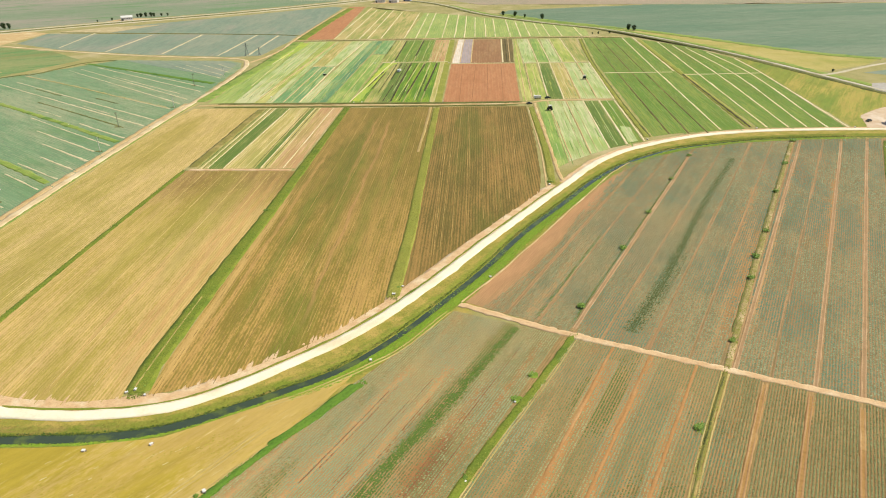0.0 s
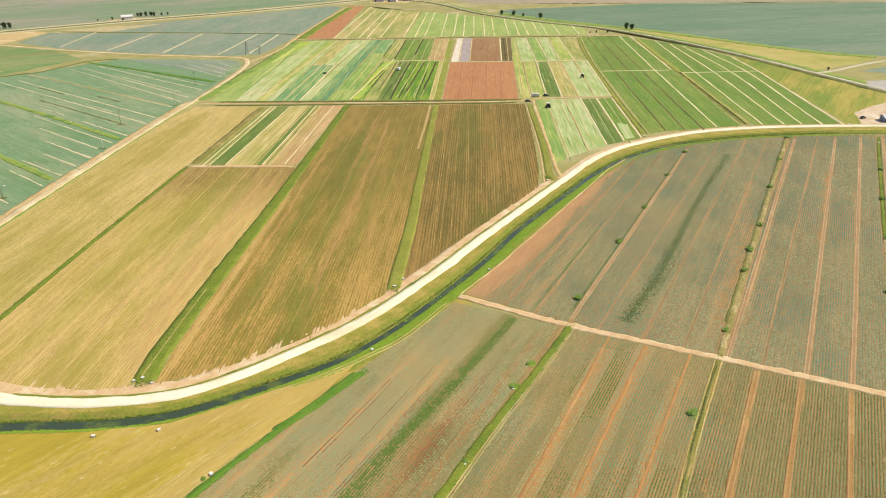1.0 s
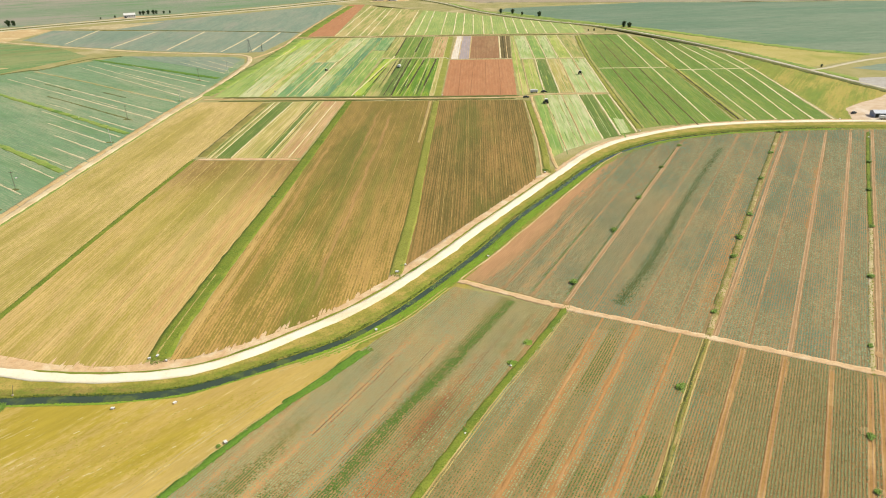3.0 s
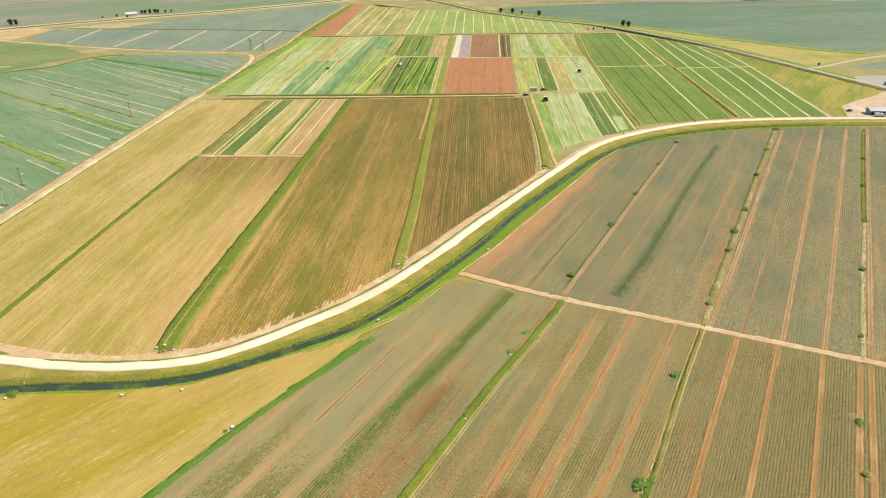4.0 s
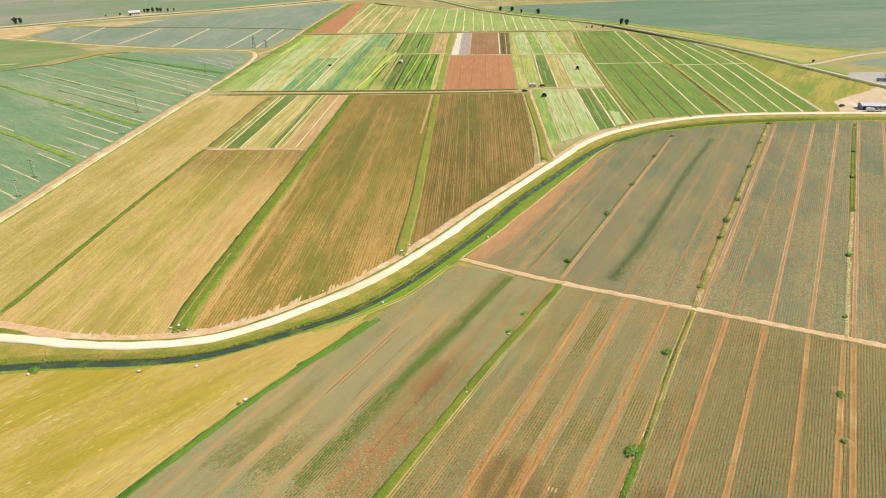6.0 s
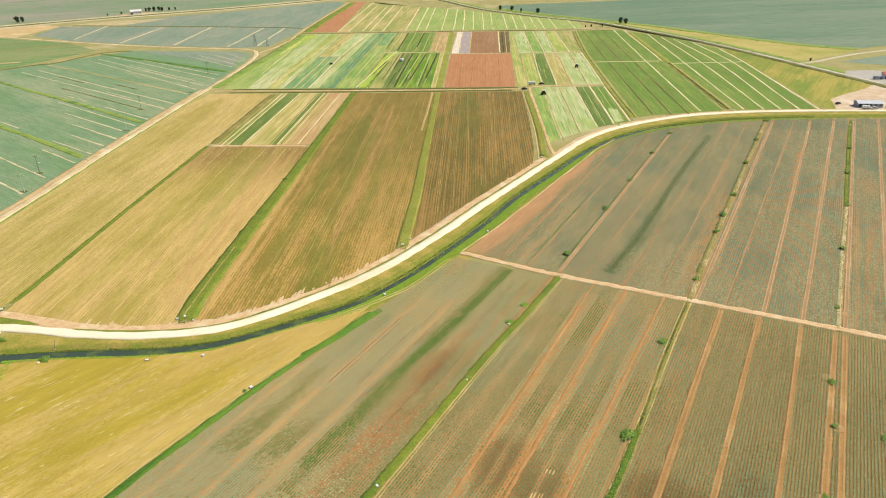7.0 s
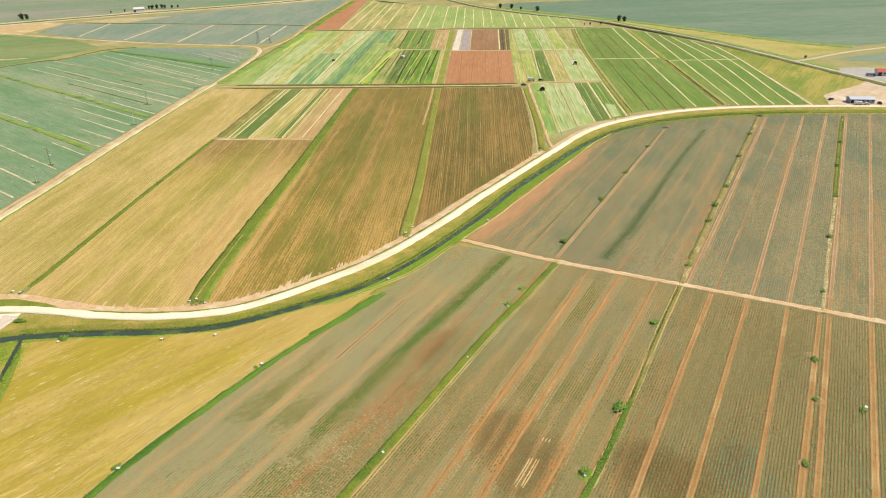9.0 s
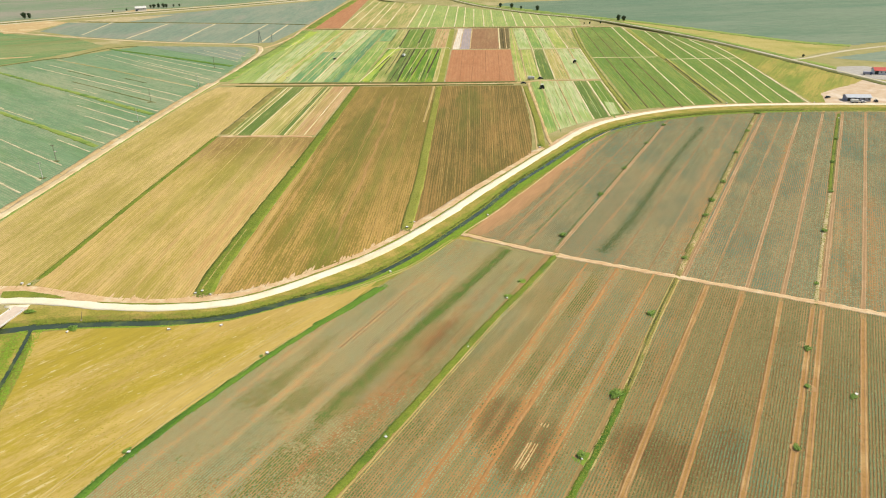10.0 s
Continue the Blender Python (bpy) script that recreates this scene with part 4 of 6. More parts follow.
for x0, x1, width, mat in ((21, 23, 1.6, CREAM_TRACK), (25, 27, 0.9, BLACK_BED), (27.6, 30.4, 0.9, TRACK_DUST), (-18.8, -17.4, 0.9, TRACK_DUST), (-8.6, -7.6, 1.2, TRACK_DUST), (-26.4, -24.4, 1.0, TRACK_DUST)):
    path(x0, 651, x1, 787, width, mat)
field([(31.5, 500), (38.5, 503), (39, 786), (36.5, 786), (32, 648)], 90, YELLOW_PLOT, "yellow-green weedy strip")
path(33.4, 500, 37.6, 784, 0.8, TRACK_DUST)
for x0, x1, mat, label in ((39.5, 49, YELLOW_PLOT, "yellow-green weedy plot"), (51, 60.6, DEEP_CROP, "dark green patchy plot"), (62, 73, DRY_CROP, "pale straw-coloured plot"),
                           (74, 85, PALE_CROP, "pale green harvested plot"), (86, 96.6, PALE_CROP, "pale green harvested plot")):
    plot(x0, x1, 506, 643, mat, label, (x0 + 2, x1 + 1.6))
for x0, x1, mat, label in ((40, 51.6, PALE_CROP, "pale yellow-green plot"), (53.6, 63, BRIGHT_CROP, "green vegetable plot"), (65, 74, PALE_CROP, "pale yellow-green plot"),
                           (76, 87, YELLOW_PLOT, "yellow-green vegetable plot"), (89, 99, OLIVE_PLOT, "olive weedy plot")):
    plot(x0, x1, 648, 785, mat, label, (x0, x1 + (5 if x1 == 99 else 0)))
for x0, y0, x1, y1, width, mat in ((38.4, 508, 41, 645, 0.9, TRACK_DUST), (50, 505, 53, 645, 1.1, CREAM_TRACK), (61.2, 505, 63.4, 643, 1.1, CREAM_TRACK), (73.4, 505, 75.4, 645, 1.2, TRACK_DUST),
                                   (85.3, 505, 88, 643, 1.2, TRACK_DUST), (97, 504, 99, 646, 1.3, CREAM_TRACK), (53, 648, 51.4, 784, 1.0, CREAM_TRACK), (64, 648, 62.6, 784, 1.0, CREAM_TRACK),
                                   (75, 648, 75, 785, 1.0, CREAM_TRACK), (88, 648, 87, 786, 1.2, CREAM_TRACK), (44, 510, 46, 640, 0.6, PALE_TRACK), (67.5, 508, 69, 642, 0.6, PALE_TRACK),
                                   (79, 508, 81, 642, 0.6, PALE_TRACK)):
    path(x0, y0, x1, y1, width, mat)
ribbon("grass_strip", [(100.5, 404), (100, 499), (102, 645), (109, 785)], 4.6, 0.1, YELLOW_GRASS, "yellow-green grass strip between plots", "grass strip", 0.1, 0.4)
ribbon("field_ditch", [(101.8, 407), (101.2, 499), (103, 645), (110, 783)], 0.9, 0.24, DARK_HEDGE, "narrow weedy field ditch", "ditch", 0.02, 0.2, 8.0)
for x0, y0, x1, y1, width in ((39, 646, 99, 647, 2.0), (-92, 657.5, -30, 657.5, 2.0), (-27, 648, 31, 647.5, 1.6), (104.5, 597, 162, 597, 2.4), (169, 586, 232, 589, 2.4), (-154, 641, -133, 641, 0.9)):
    path(x0, y0, x1, y1, width, CREAM_TRACK)

# green block beside the curve of the road
G1 = [(103.5, 408), (120, 414), (150, 420.5), (163, 423), (165, 592), (163, 784), (112.5, 786), (105, 645)]
G2 = [(171, 425), (224, 425), (232, 588), (231, 657), (207, 724), (171, 770), (170.5, 590)]
field(G1, 90, GREEN_CROP, "even mid-green vegetable field with straight paths")
field(G2, 90, GREEN_CROP, "even mid-green vegetable field with cream paths")
for x0, x1, x2 in ((114.5, 116, 119), (126.5, 128, 130), (138, 139, 141)):
    path(x0, 413, x1, 596, 1.2, DARK_BED, "dark brown wheel path between green rows")
    path(x1, 598, x2, 782, 1.1, DARK_BED, "dark brown wheel path between green rows")
for pts in ([(147.5, 421), (150, 596), (154, 784)], [(164, 600), (165.5, 784)], [(177, 425), (181, 586), (185, 752)], [(190, 425), (196, 587), (195, 731)],
            [(201, 425), (210, 588), (204, 716)], [(213, 425), (223, 589), (217, 690)], [(225.5, 424), (232.5, 588), (232, 655)]):
    ribbon("farm_track", pts, 1.2, 0.12, CREAM_TRACK, "cream path between green rows", "track", 0.02, 0.15, 12.0)
ribbon("grass_strip", [(167, 424), (168, 590), (168.5, 770)], 5.0, 0.09, YELLOW_GRASS, "yellow-green strip along a field ditch", "grass strip", 0.1, 0.4)
ribbon("field_ditch", [(167, 426), (168, 588)], 1.4, 0.24, BLACK_BED, "narrow dark field ditch", "ditch", 0.02, 0.3, 8.0)

# far block with thin cream paths
C_EAST = [(-85, 803), (122, 803), (124, 850), (114, 872), (79, 903), (36, 946), (-17, 994), (-80, 1040)]
field([(-199, 803), (-167, 803), (-179, 1130), (-204, 1132)], 92, RED_SOIL, "bare red-brown ploughed strip", "ploughed_field")
field([(-165.5, 803), (-85.5, 803), (-81, 1040), (-127, 1076), (-150, 1090), (-176, 1128)], 90, OLIVE_PLOT, "dry tan plot with cream paths")
field(C_EAST, 90, SOFT_CROP, "green vegetable plots with cream paths")
for x, top in ((-166, 1120), (-153.5, 1080), (-137, 1065), (-128, 1075), (-112.5, 1048), (-86, 1042), (-73, 1030), (-62, 1034), (-43, 1018), (-29, 1010),
               (-18, 996), (-6, 976), (6.5, 963), (17.5, 960), (34, 948), (45.5, 935), (56, 928), (68, 916), (77.5, 905), (91.5, 897), (113, 874)):
    ribbon("farm_track", [(x, 803), (x - 1, top)], 1.3, 0.14, CREAM_TRACK, "cream path between far plots", "track", 0.02, 0.2, 15.0)

# ---- blue-green fields west of the road ----
ROWS_WEST = 143.4
L1 = [(-221.5, 60), (-221, 275), (-219, 400), (-217.5, 500), (-222, 640), (-229, 664), (-244, 677), (-362, 689), (-432, 603), (-560, 440), (-620, 60)]
field(L1, ROWS_WEST, TEAL_CROP, "blue-green vegetable field with thin pale paths", ragged=0.4)
field([(-228, 600), (-232, 660), (-246, 674), (-356, 688), (-330, 668)], ROWS_WEST, GREY_TEAL, "grey-green vegetable field", z=0.09)
for x, y, far_x, far_y, width in ((-223, 318, -262, 347, 1.2), (-222, 334, -266, 365, 1.3), (-222, 349.6, -260, 377, 1.4), (-222, 364.4, -274, 403, 1.6), (-227, 382.5, -296, 433, 1.4),
                                  (-223.4, 394.4, -320, 467, 1.2), (-222, 410.4, -276, 450.4, 1.7), (-293, 464, -330, 490, 1.2), (-222, 438.6, -420, 583, 1.6), (-222, 454, -408, 590, 1.6),
                                  (-262, 472, -300, 500, 0.8), (-223, 484.6, -300, 538, 1.5), (-223, 501, -388, 640, 1.3), (-222, 514, -380, 646, 1.4), (-236, 534, -330, 609, 1.2),
                                  (-222, 541, -367, 653, 1.5), (-224, 557, -350, 651, 1.3), (-223, 592, -292, 655, 1.1), (-224, 604, -284, 660, 1.0), (-224, 617, -266, 659, 1.1),
                                  (-224, 632, -254, 664, 0.9), (-226, 294, -300, 349, 1.1), (-224, 270, -300, 326, 1.2), (-224, 252, -300, 308, 1.0), (-340, 420, -420, 480, 1.0),
                                  (-300, 390, -400, 462, 0.9)):
    turn_x, turn_y = (x * 0.55 + far_x * 0.45), (y * 0.55 + far_y * 0.45)
    ribbon("farm_track", [(x, y), (turn_x + random.uniform(-0.5, 0.5), turn_y + random.uniform(-0.5, 0.5)), (far_x, far_y)], width * 1.1, 0.12, PALE_LINE,
           "thin pale path between blue-green rows", "track", 0.03, 0.22, 4.0, taper=0.55)
ribbon("farm_track", [(-226, 488), (-292, 533), (-345, 570), (-414, 615)], 2.4, 0.11, WILD_GRASS, "tan weedy path between blue-green rows", "track", 0.05, 0.5, 4.0)
for pts, width, mat in (([(-222, 401.6), (-292, 453.5), (-368.5, 508.3), (-460, 574)], 4.6, GREEN_STRIP), ([(-224, 328.4), (-276.4, 367), (-350, 420), (-440, 486)], 4.6, GREEN_STRIP),
                        ([(-221, 571.4), (-268, 600), (-310.7, 626.2), (-389, 672.8)], 6.0, DARK_GRASS)):
    ribbon("grass_strip", pts, width, 0.12, mat, "green grassy strip between blue-green rows", "grass strip", 0.05, 0.4, 4.0, taper=0.75)
for pts in ([(-234, 435), (-290, 476), (-344, 514.6)], [(-270.6, 502.5), (-303.8, 525.9)], [(-330, 530), (-372, 560)]):
    ribbon("grass_strip", pts, 1.3, 0.12, DARK_HEDGE, "dark weedy line between rows", "grass strip", 0.05, 0.3, 4.0)
ribbon("field_ditch", [(-560, 440), (-434, 604), (-410, 622), (-391, 674), (-362, 690)], 4.0, 0.12, DARK_HEDGE, "dark olive field boundary ditch", "ditch", 0.3, 0.5)
field([(-403, 692), (-440, 606), (-570, 448), (-760, 560), (-700, 850), (-556, 783), (-464, 747)], 30, PLAIN_GREEN, "deep green far field")
field([(-700, 560), (-450, 628), (-447, 634), (-700, 576)], 14, TRACK_DUST, "pale earth strip through a far field", "farm_track", z=0.1, category="track")
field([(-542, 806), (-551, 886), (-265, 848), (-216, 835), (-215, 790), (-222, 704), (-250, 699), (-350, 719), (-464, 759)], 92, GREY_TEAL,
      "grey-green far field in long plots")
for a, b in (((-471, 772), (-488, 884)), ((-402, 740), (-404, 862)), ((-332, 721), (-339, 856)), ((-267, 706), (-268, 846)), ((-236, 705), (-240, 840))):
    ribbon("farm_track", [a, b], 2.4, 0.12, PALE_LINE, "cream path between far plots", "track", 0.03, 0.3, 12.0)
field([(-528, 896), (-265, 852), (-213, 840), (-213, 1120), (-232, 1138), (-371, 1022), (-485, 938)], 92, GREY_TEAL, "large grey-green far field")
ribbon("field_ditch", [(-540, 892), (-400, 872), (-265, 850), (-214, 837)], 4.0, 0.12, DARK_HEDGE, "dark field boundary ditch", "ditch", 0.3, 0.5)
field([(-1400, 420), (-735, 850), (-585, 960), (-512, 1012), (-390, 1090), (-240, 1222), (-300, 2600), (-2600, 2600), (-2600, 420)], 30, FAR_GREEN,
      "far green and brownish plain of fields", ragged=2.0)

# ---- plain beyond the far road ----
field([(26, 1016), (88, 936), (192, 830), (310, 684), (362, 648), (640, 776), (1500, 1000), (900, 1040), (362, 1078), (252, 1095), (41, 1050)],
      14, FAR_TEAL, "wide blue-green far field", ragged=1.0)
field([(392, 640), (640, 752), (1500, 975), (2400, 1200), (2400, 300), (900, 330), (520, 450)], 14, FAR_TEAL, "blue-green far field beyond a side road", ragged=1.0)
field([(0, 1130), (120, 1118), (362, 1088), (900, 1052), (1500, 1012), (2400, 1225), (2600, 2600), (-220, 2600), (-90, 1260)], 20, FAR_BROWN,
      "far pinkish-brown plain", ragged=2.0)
field([(228, 425), (330, 422), (298, 498), (276, 560), (252, 632), (234, 656), (234, 590)], 60, ROUGH_MEADOW, "yellow-green rough meadow by the farmyard",
      "meadow", category="meadow")
field([(236, 423), (330, 420.5), (312, 470), (296, 496), (284, 482), (262, 466), (246, 452)], 0, YARD_DUST, "bare pale trampled earth farmyard", "farmyard", z=0.1, category="yard", ragged=0.4)

# ---- cabbage fields in the bend of the ditch ----
AZ = 64.2
row_way = Vector((math.cos(radians(AZ)), math.sin(radians(AZ)), 0))
row_side = Vector((row_way.y, -row_way.x, 0))
MID = Vector((71.8, 169.4, 0))


def place(u, v):
    p = MID + row_side * u + row_way * v
    return (p.x, p.y)


UPPER = [(-5, 208), (6.5, 228), (16.9, 247), (26.9, 265), (38.6, 287), (56.8, 320), (68, 340), (80.6, 358), (97, 369.5), (121, 383.2), (150, 393), (190, 399), (230, 400.5), (300, 398.5), (420, 391),
         (420, 28.5), (240, 99.5), (160, 133.5), (114, 153), (72, 170.9), (28, 189.5)]
LOWER = [(-8.5, 202), (-20, 184), (-33, 165.5), (-58, 126.5), (-81, 86), (-95, 50), (-110, 0), (-118, -60), (240, -60), (240, 96.5), (160, 130.5), (114, 150),
         (72, 167.9), (28, 186.5)]
def soil_spots(corners, spots):
    """Centres of reddish and moist patches, in the field's own frame."""
    cx, cy = sum(c[0] for c in corners) / len(corners), sum(c[1] for c in corners) / len(corners)
    out = []
    for u, v, half, length, colour in spots:
        q = MID + row_side * u + row_way * v - Vector((cx, cy, 0))
        out.append((q.dot(row_side), q.dot(row_way), half, length, colour))
    return out


def soil_streaks(corners, streaks):
    """Long soft streaks of thin growth along the rows, in the field's own frame."""
    out = []
    for u, v0, v1, half, amount, colour in streaks:
        (lx, low, _, _, _), = soil_spots(corners, [(u, v0, 0, 0, 0)])
        out.append((lx, half, low, low + v1 - v0, amount, colour))
    return out


ORANGE, RED_EARTH, MOIST_EARTH, FRESH = lin(206, 162, 108), lin(186, 130, 82), lin(136, 104, 64), lin(128, 140, 74)
RUST = lin(202, 148, 90)
STREAKS_LOW = ((-94.5, -170, -75, 1.2, 0.8, ORANGE), (-83, -170, -40, 1.4, 0.85, ORANGE), (-72, -170, -35, 1.4, 0.85, ORANGE), (-59.5, -150, -40, 2.0, 0.55, RED_EARTH),
               (-53, -130, -10, 1.2, 0.6, RED_EARTH), (-31, -160, -10, 1.8, 0.75, RUST), (-20.7, -160, -3, 1.9, 0.75, RUST), (-8.5, -160, -15, 1.7, 0.7, RUST),
               (-40, -140, -40, 1.3, 0.5, ORANGE), (-14.5, -150, -40, 1.0, 0.4, ORANGE), (-26, -150, -60, 1.0, 0.4, ORANGE), (5, -150, -10, 1.0, 0.35, RUST))
STREAKS_UP = ((-82, 0, 120, 7.0, 0.97, lin(196, 150, 106)), (-76, 100, 185, 3.0, 0.85, lin(196, 150, 106)), (-63, 5, 60, 1.6, 0.5, ORANGE), (-10.6, 90, 165, 2.0, 0.6, ORANGE), (-6, 10, 130, 1.6, 0.45, ORANGE),
              (-3.4, 20, 110, 1.6, 0.6, RUST), (3.6, 20, 190, 1.2, 0.5, ORANGE), (23, 100, 190, 1.8, 0.7, RUST), (34.8, 110, 170, 1.6, 0.5, ORANGE), (50, 0, 112, 1.6, 0.4, ORANGE),
              (54, 10, 117, 1.4, 0.4, RUST), (62, 0, 117, 2.0, 0.45, RUST), (66, 0, 110, 1.2, 0.4, ORANGE), (75, 0, 117, 2.0, 0.4, ORANGE))
UPPER_SOIL = field_material("orange_crop_soil", lin(148, 130, 88), lin(186, 150, 104), 0.8, 0.55, 0.6, 0.7, lin(172, 136, 92), 26.0, 0.6, clod=0.5,
                            streaks=soil_streaks(UPPER, STREAKS_UP))
field(UPPER, AZ, UPPER_SOIL, "orange-brown soil of a cabbage field", "cabbage_field")
LOWER_SOIL = field_material("red_crop_soil", lin(154, 134, 86), lin(184, 148, 98), 0.74, 0.5, 0.6, 0.7, lin(190, 152, 102), 26.0, 0.6, clod=0.5,
                            spots=soil_spots(LOWER, ((-22, -85, 28, 55, lin(172, 140, 90)), (45, -80, 42, 70, lin(154, 124, 78)), (-56.5, -104, 6, 16, lin(176, 122, 76)), (-58, -74, 4, 14, MOIST_EARTH),
                                                     (28, -88, 7, 14, MOIST_EARTH), (12, -94, 7, 10, MOIST_EARTH), (-25, -101, 10, 12, MOIST_EARTH), (-13, -108, 8, 15, MOIST_EARTH), (8, -96, 6, 12, MOIST_EARTH), (19, -98, 6, 12, MOIST_EARTH))),
                            streaks=soil_streaks(LOWER, STREAKS_LOW))
field(LOWER, AZ, LOWER_SOIL, "reddish-brown soil of a cabbage field", "cabbage_field")
# u beside the lane, v from and to, and how far the line leans in a metre
TRACKS_UP = ((-70.2, 3, 120, 0.0), (-59, 3, 165, -0.004), (-46.6, 3, 207, -0.009), (-37.2, 3, 226, 0.013), (-23, 3, 240, 0.007), (-10.6, 3, 250, 0.0), (2.0, 3, 252, 0.005), (11.4, 3, 258, 0.014),
             (23, 3, 265, 0.004), (34.8, 3, 270, 0.008), (46.8, 3, 275, 0.005), (58.8, 3, 280, 0.009), (70.4, 3, 285, 0.01), (82, 3, 290, 0.01), (94, 3, 295, 0.01))
TRACKS_LOW = ((-32.6, -160, -3, -0.014), (-21.4, -160, -3, -0.012), (-8.2, -160, -3, 0.0), (10.4, -160, -3, 0.0), (22.2, -160, -3, 0.004),
              (34.6, -160, -3, 0.0), (44.2, -160, -3, 0.006), (46.8, -160, -3, 0.0), (58.6, -160, -3, 0.0), (70.4, -160, -3, 0.0), (82, -160, -3, 0.0))
CLEAR = {2.0, 34.8, 46.8, 58.8, 70.4, -46.6, 23}
FIRM = {22.2, 34.6, 44.2, 46.8, 58.6, 70.4, 82, 10.4}
for u, v0, v1, lean in TRACKS_UP + TRACKS_LOW:
    ends = (v0 - 3.5 if v0 == 3 else v0, v0 * 0.66 + v1 * 0.34, v0 * 0.33 + v1 * 0.67, v1 + 3.5 if v1 == -3 else v1)
    pts = [place(u + lean * v + random.uniform(-0.15, 0.15), v) for v in ends]
    upper = v0 > 0
    wide = 1.75 if not upper and u in FIRM else 1.3
    if u in FIRM or u in CLEAR:
        ribbon("farm_track", pts, wide, 0.064, PINK_RUT if upper else ORANGE_RUT, "brown earth wheel track between cabbage rows", "track", 0.0, 0.16, 3.0)
        for shift in (-0.52, 0.52):
            ribbon("wheel_rut", pts, 0.4, 0.08, PINK_DUST if upper else RUT_SOIL, "pale compacted wheel rut", "track", 0.0, 0.09, 2.4, shift=shift)
    else:
        if upper:
            for shift in (-0.5, 0.5):
                ribbon("wheel_rut", pts, 0.4, 0.066, PINK_RUT, "reddish wheel rut between cabbage rows", "track", 0.0, 0.07, 2.4, shift=shift)
        else:
            ribbon("farm_track", pts, 0.8, 0.066, RUST_SOIL, "soft rust-orange earth track between cabbage rows", "track", 0.0, 0.2, 1.6)
for u, v0, v1 in ((-75.4, -92, -42), (-74.2, -95, -40), (-70.6, -105, -48), (-69.8, -100, -52), (-59.2, -96, -8), (-58.2, -110, -14), (-57.0, -84, -30), (-54.6, -98, -50), (-82.6, -96, -50), (-81.4, -92, -46)):
    ribbon("wheel_rut", [place(u, v0), place(u + 0.2, (v0 + v1) / 2), place(u, v1)], 0.3, 0.075, DARK_RUT, "thin dark red furrow between cabbage rows", "track", 0.0, 0.08, 3.0)
WEEDS = [([place(-0.1, 0.5), place(-0.6, 60), place(-0.8, 160), place(-0.8, 254)], 1.9, WEEDY_DUST, "pale weedy strip between cabbage beds"),
         ([place(44.8, 0.5), place(44.9, 60), place(45.7, 117)], 1.5, PALE_WEEDS, "pale weedy strip between cabbage beds"),
         ([place(45.7, 117), place(45.6, 200), place(46.1, 275)], 2.0, LUSH_GRASS, "green weedy ditch strip between cabbage beds"),
         ([place(-0.1, 0.5), place(-0.1, -30), place(0.4, -50), place(1.0, -65), place(1.2, -95), place(0.6, -112), place(0.3, -125), place(0.2, -160)], 1.5, OLIVE_GRASS, "green grassy strip between cabbage beds"),
         ([place(-45.6, 0), place(-46.2, -30), place(-47.7, -62), place(-47.9, -105), place(-48.2, -130), place(-48.6, -160)], 2.5, LUSH_GRASS, "green grassy strip between cabbage beds")]
for pts, width, mat, label in WEEDS:
    ribbon("grass_strip", pts, width, 0.1, mat, label, "grass strip", 0.1, 0.13, 2.0)
for shift in (-0.35, 0.4):
    ribbon("farm_track", [place(-44.2, 1), place(-44.7, -30), place(-46.0, -62), place(-46.1, -105), place(-46.1, -130), place(-46.5, -160)], 0.42, 0.1, DRY_LINE,
           "pale yellow path beside a grass strip", "track", 0.02, 0.08, 3.0, shift=shift)
ribbon("field_ditch", [place(-0.2, -1), place(-0.2, -30), place(0.3, -50), place(0.9, -65), place(1.0, -74)], 0.5, 0.2, DARK_HEDGE, "dark weedy furrow along a grass strip", "ditch", 0.1, 0.12, 3.0)
for shift in (-0.95, 0.9):
    ribbon("farm_track", [place(-0.1, 1), place(0.0, -30), place(0.5, -50), place(1.1, -65), place(1.3, -95), place(0.8, -110)], 0.42, 0.11, DRY_LINE, "pale tan path beside a grass strip", "track", 0.02, 0.1, 3.0,
           shift=shift)
ribbon("field_ditch", [place(-1.6, 20), place(-1.9, 90), place(-2.1, 170), place(-2.0, 250)], 0.6, 0.1, DARK_HEDGE, "dark weedy furrow along a field strip", "ditch", 0.1, 0.2, 3.0)
ribbon("field_ditch", [place(46.3, 118), place(46.4, 200), place(46.8, 272)], 0.6, 0.2, DARK_HEDGE, "dark weedy furrow along a field strip", "ditch", 0.1, 0.15, 3.0)
ribbon("field_ditch", [place(-48.2, 6), place(-48.8, 90), place(-49.4, 195)], 0.45, 0.1, DARK_HEDGE, "thin dark furrow beside a wheel track", "ditch", 0.1, 0.12, 3.0)
ribbon("farm_track", [(-34.5, 163), (-60.2, 125.5), (-66.1, 116), (-76.7, 98.3), (-85.1, 81.6), (-95, 56)], 0.6, 0.08, DRY_LINE, "tan earth line along a meadow edge", "track", 0.0, 0.15, 3.0)
ribbon("grass_strip", [place(1.1, -72), place(1.2, -95), place(0.6, -112), place(0.3, -125), place(0.2, -160)], 1.4, 0.21, DARK_GRASS, "dark green grass widening between cabbage beds", "grass strip", 0.1, 0.12, 2.0)
EDGE = [(-33, 162), (-46, 143.5), (-58.5, 125.5), (-81.5, 84.5), (-93, 57), (-106, 10), (-116, -50)]
ribbon("grass_strip", EDGE, 2.2, 0.1, DARK_GRASS, "dense dark green grass edge of a cabbage field", "grass strip", 0.25, 0.35, 3.0)
ribbon("grass_strip", [(-34, 161.5), (-40, 152.6), (-47, 142.6), (-54, 132.4)], 1.9, 0.13, DARK_GRASS, "dense dark green grass edge of a cabbage field", "grass strip", 0.25, 0.35, 3.0, shift=-0.8)
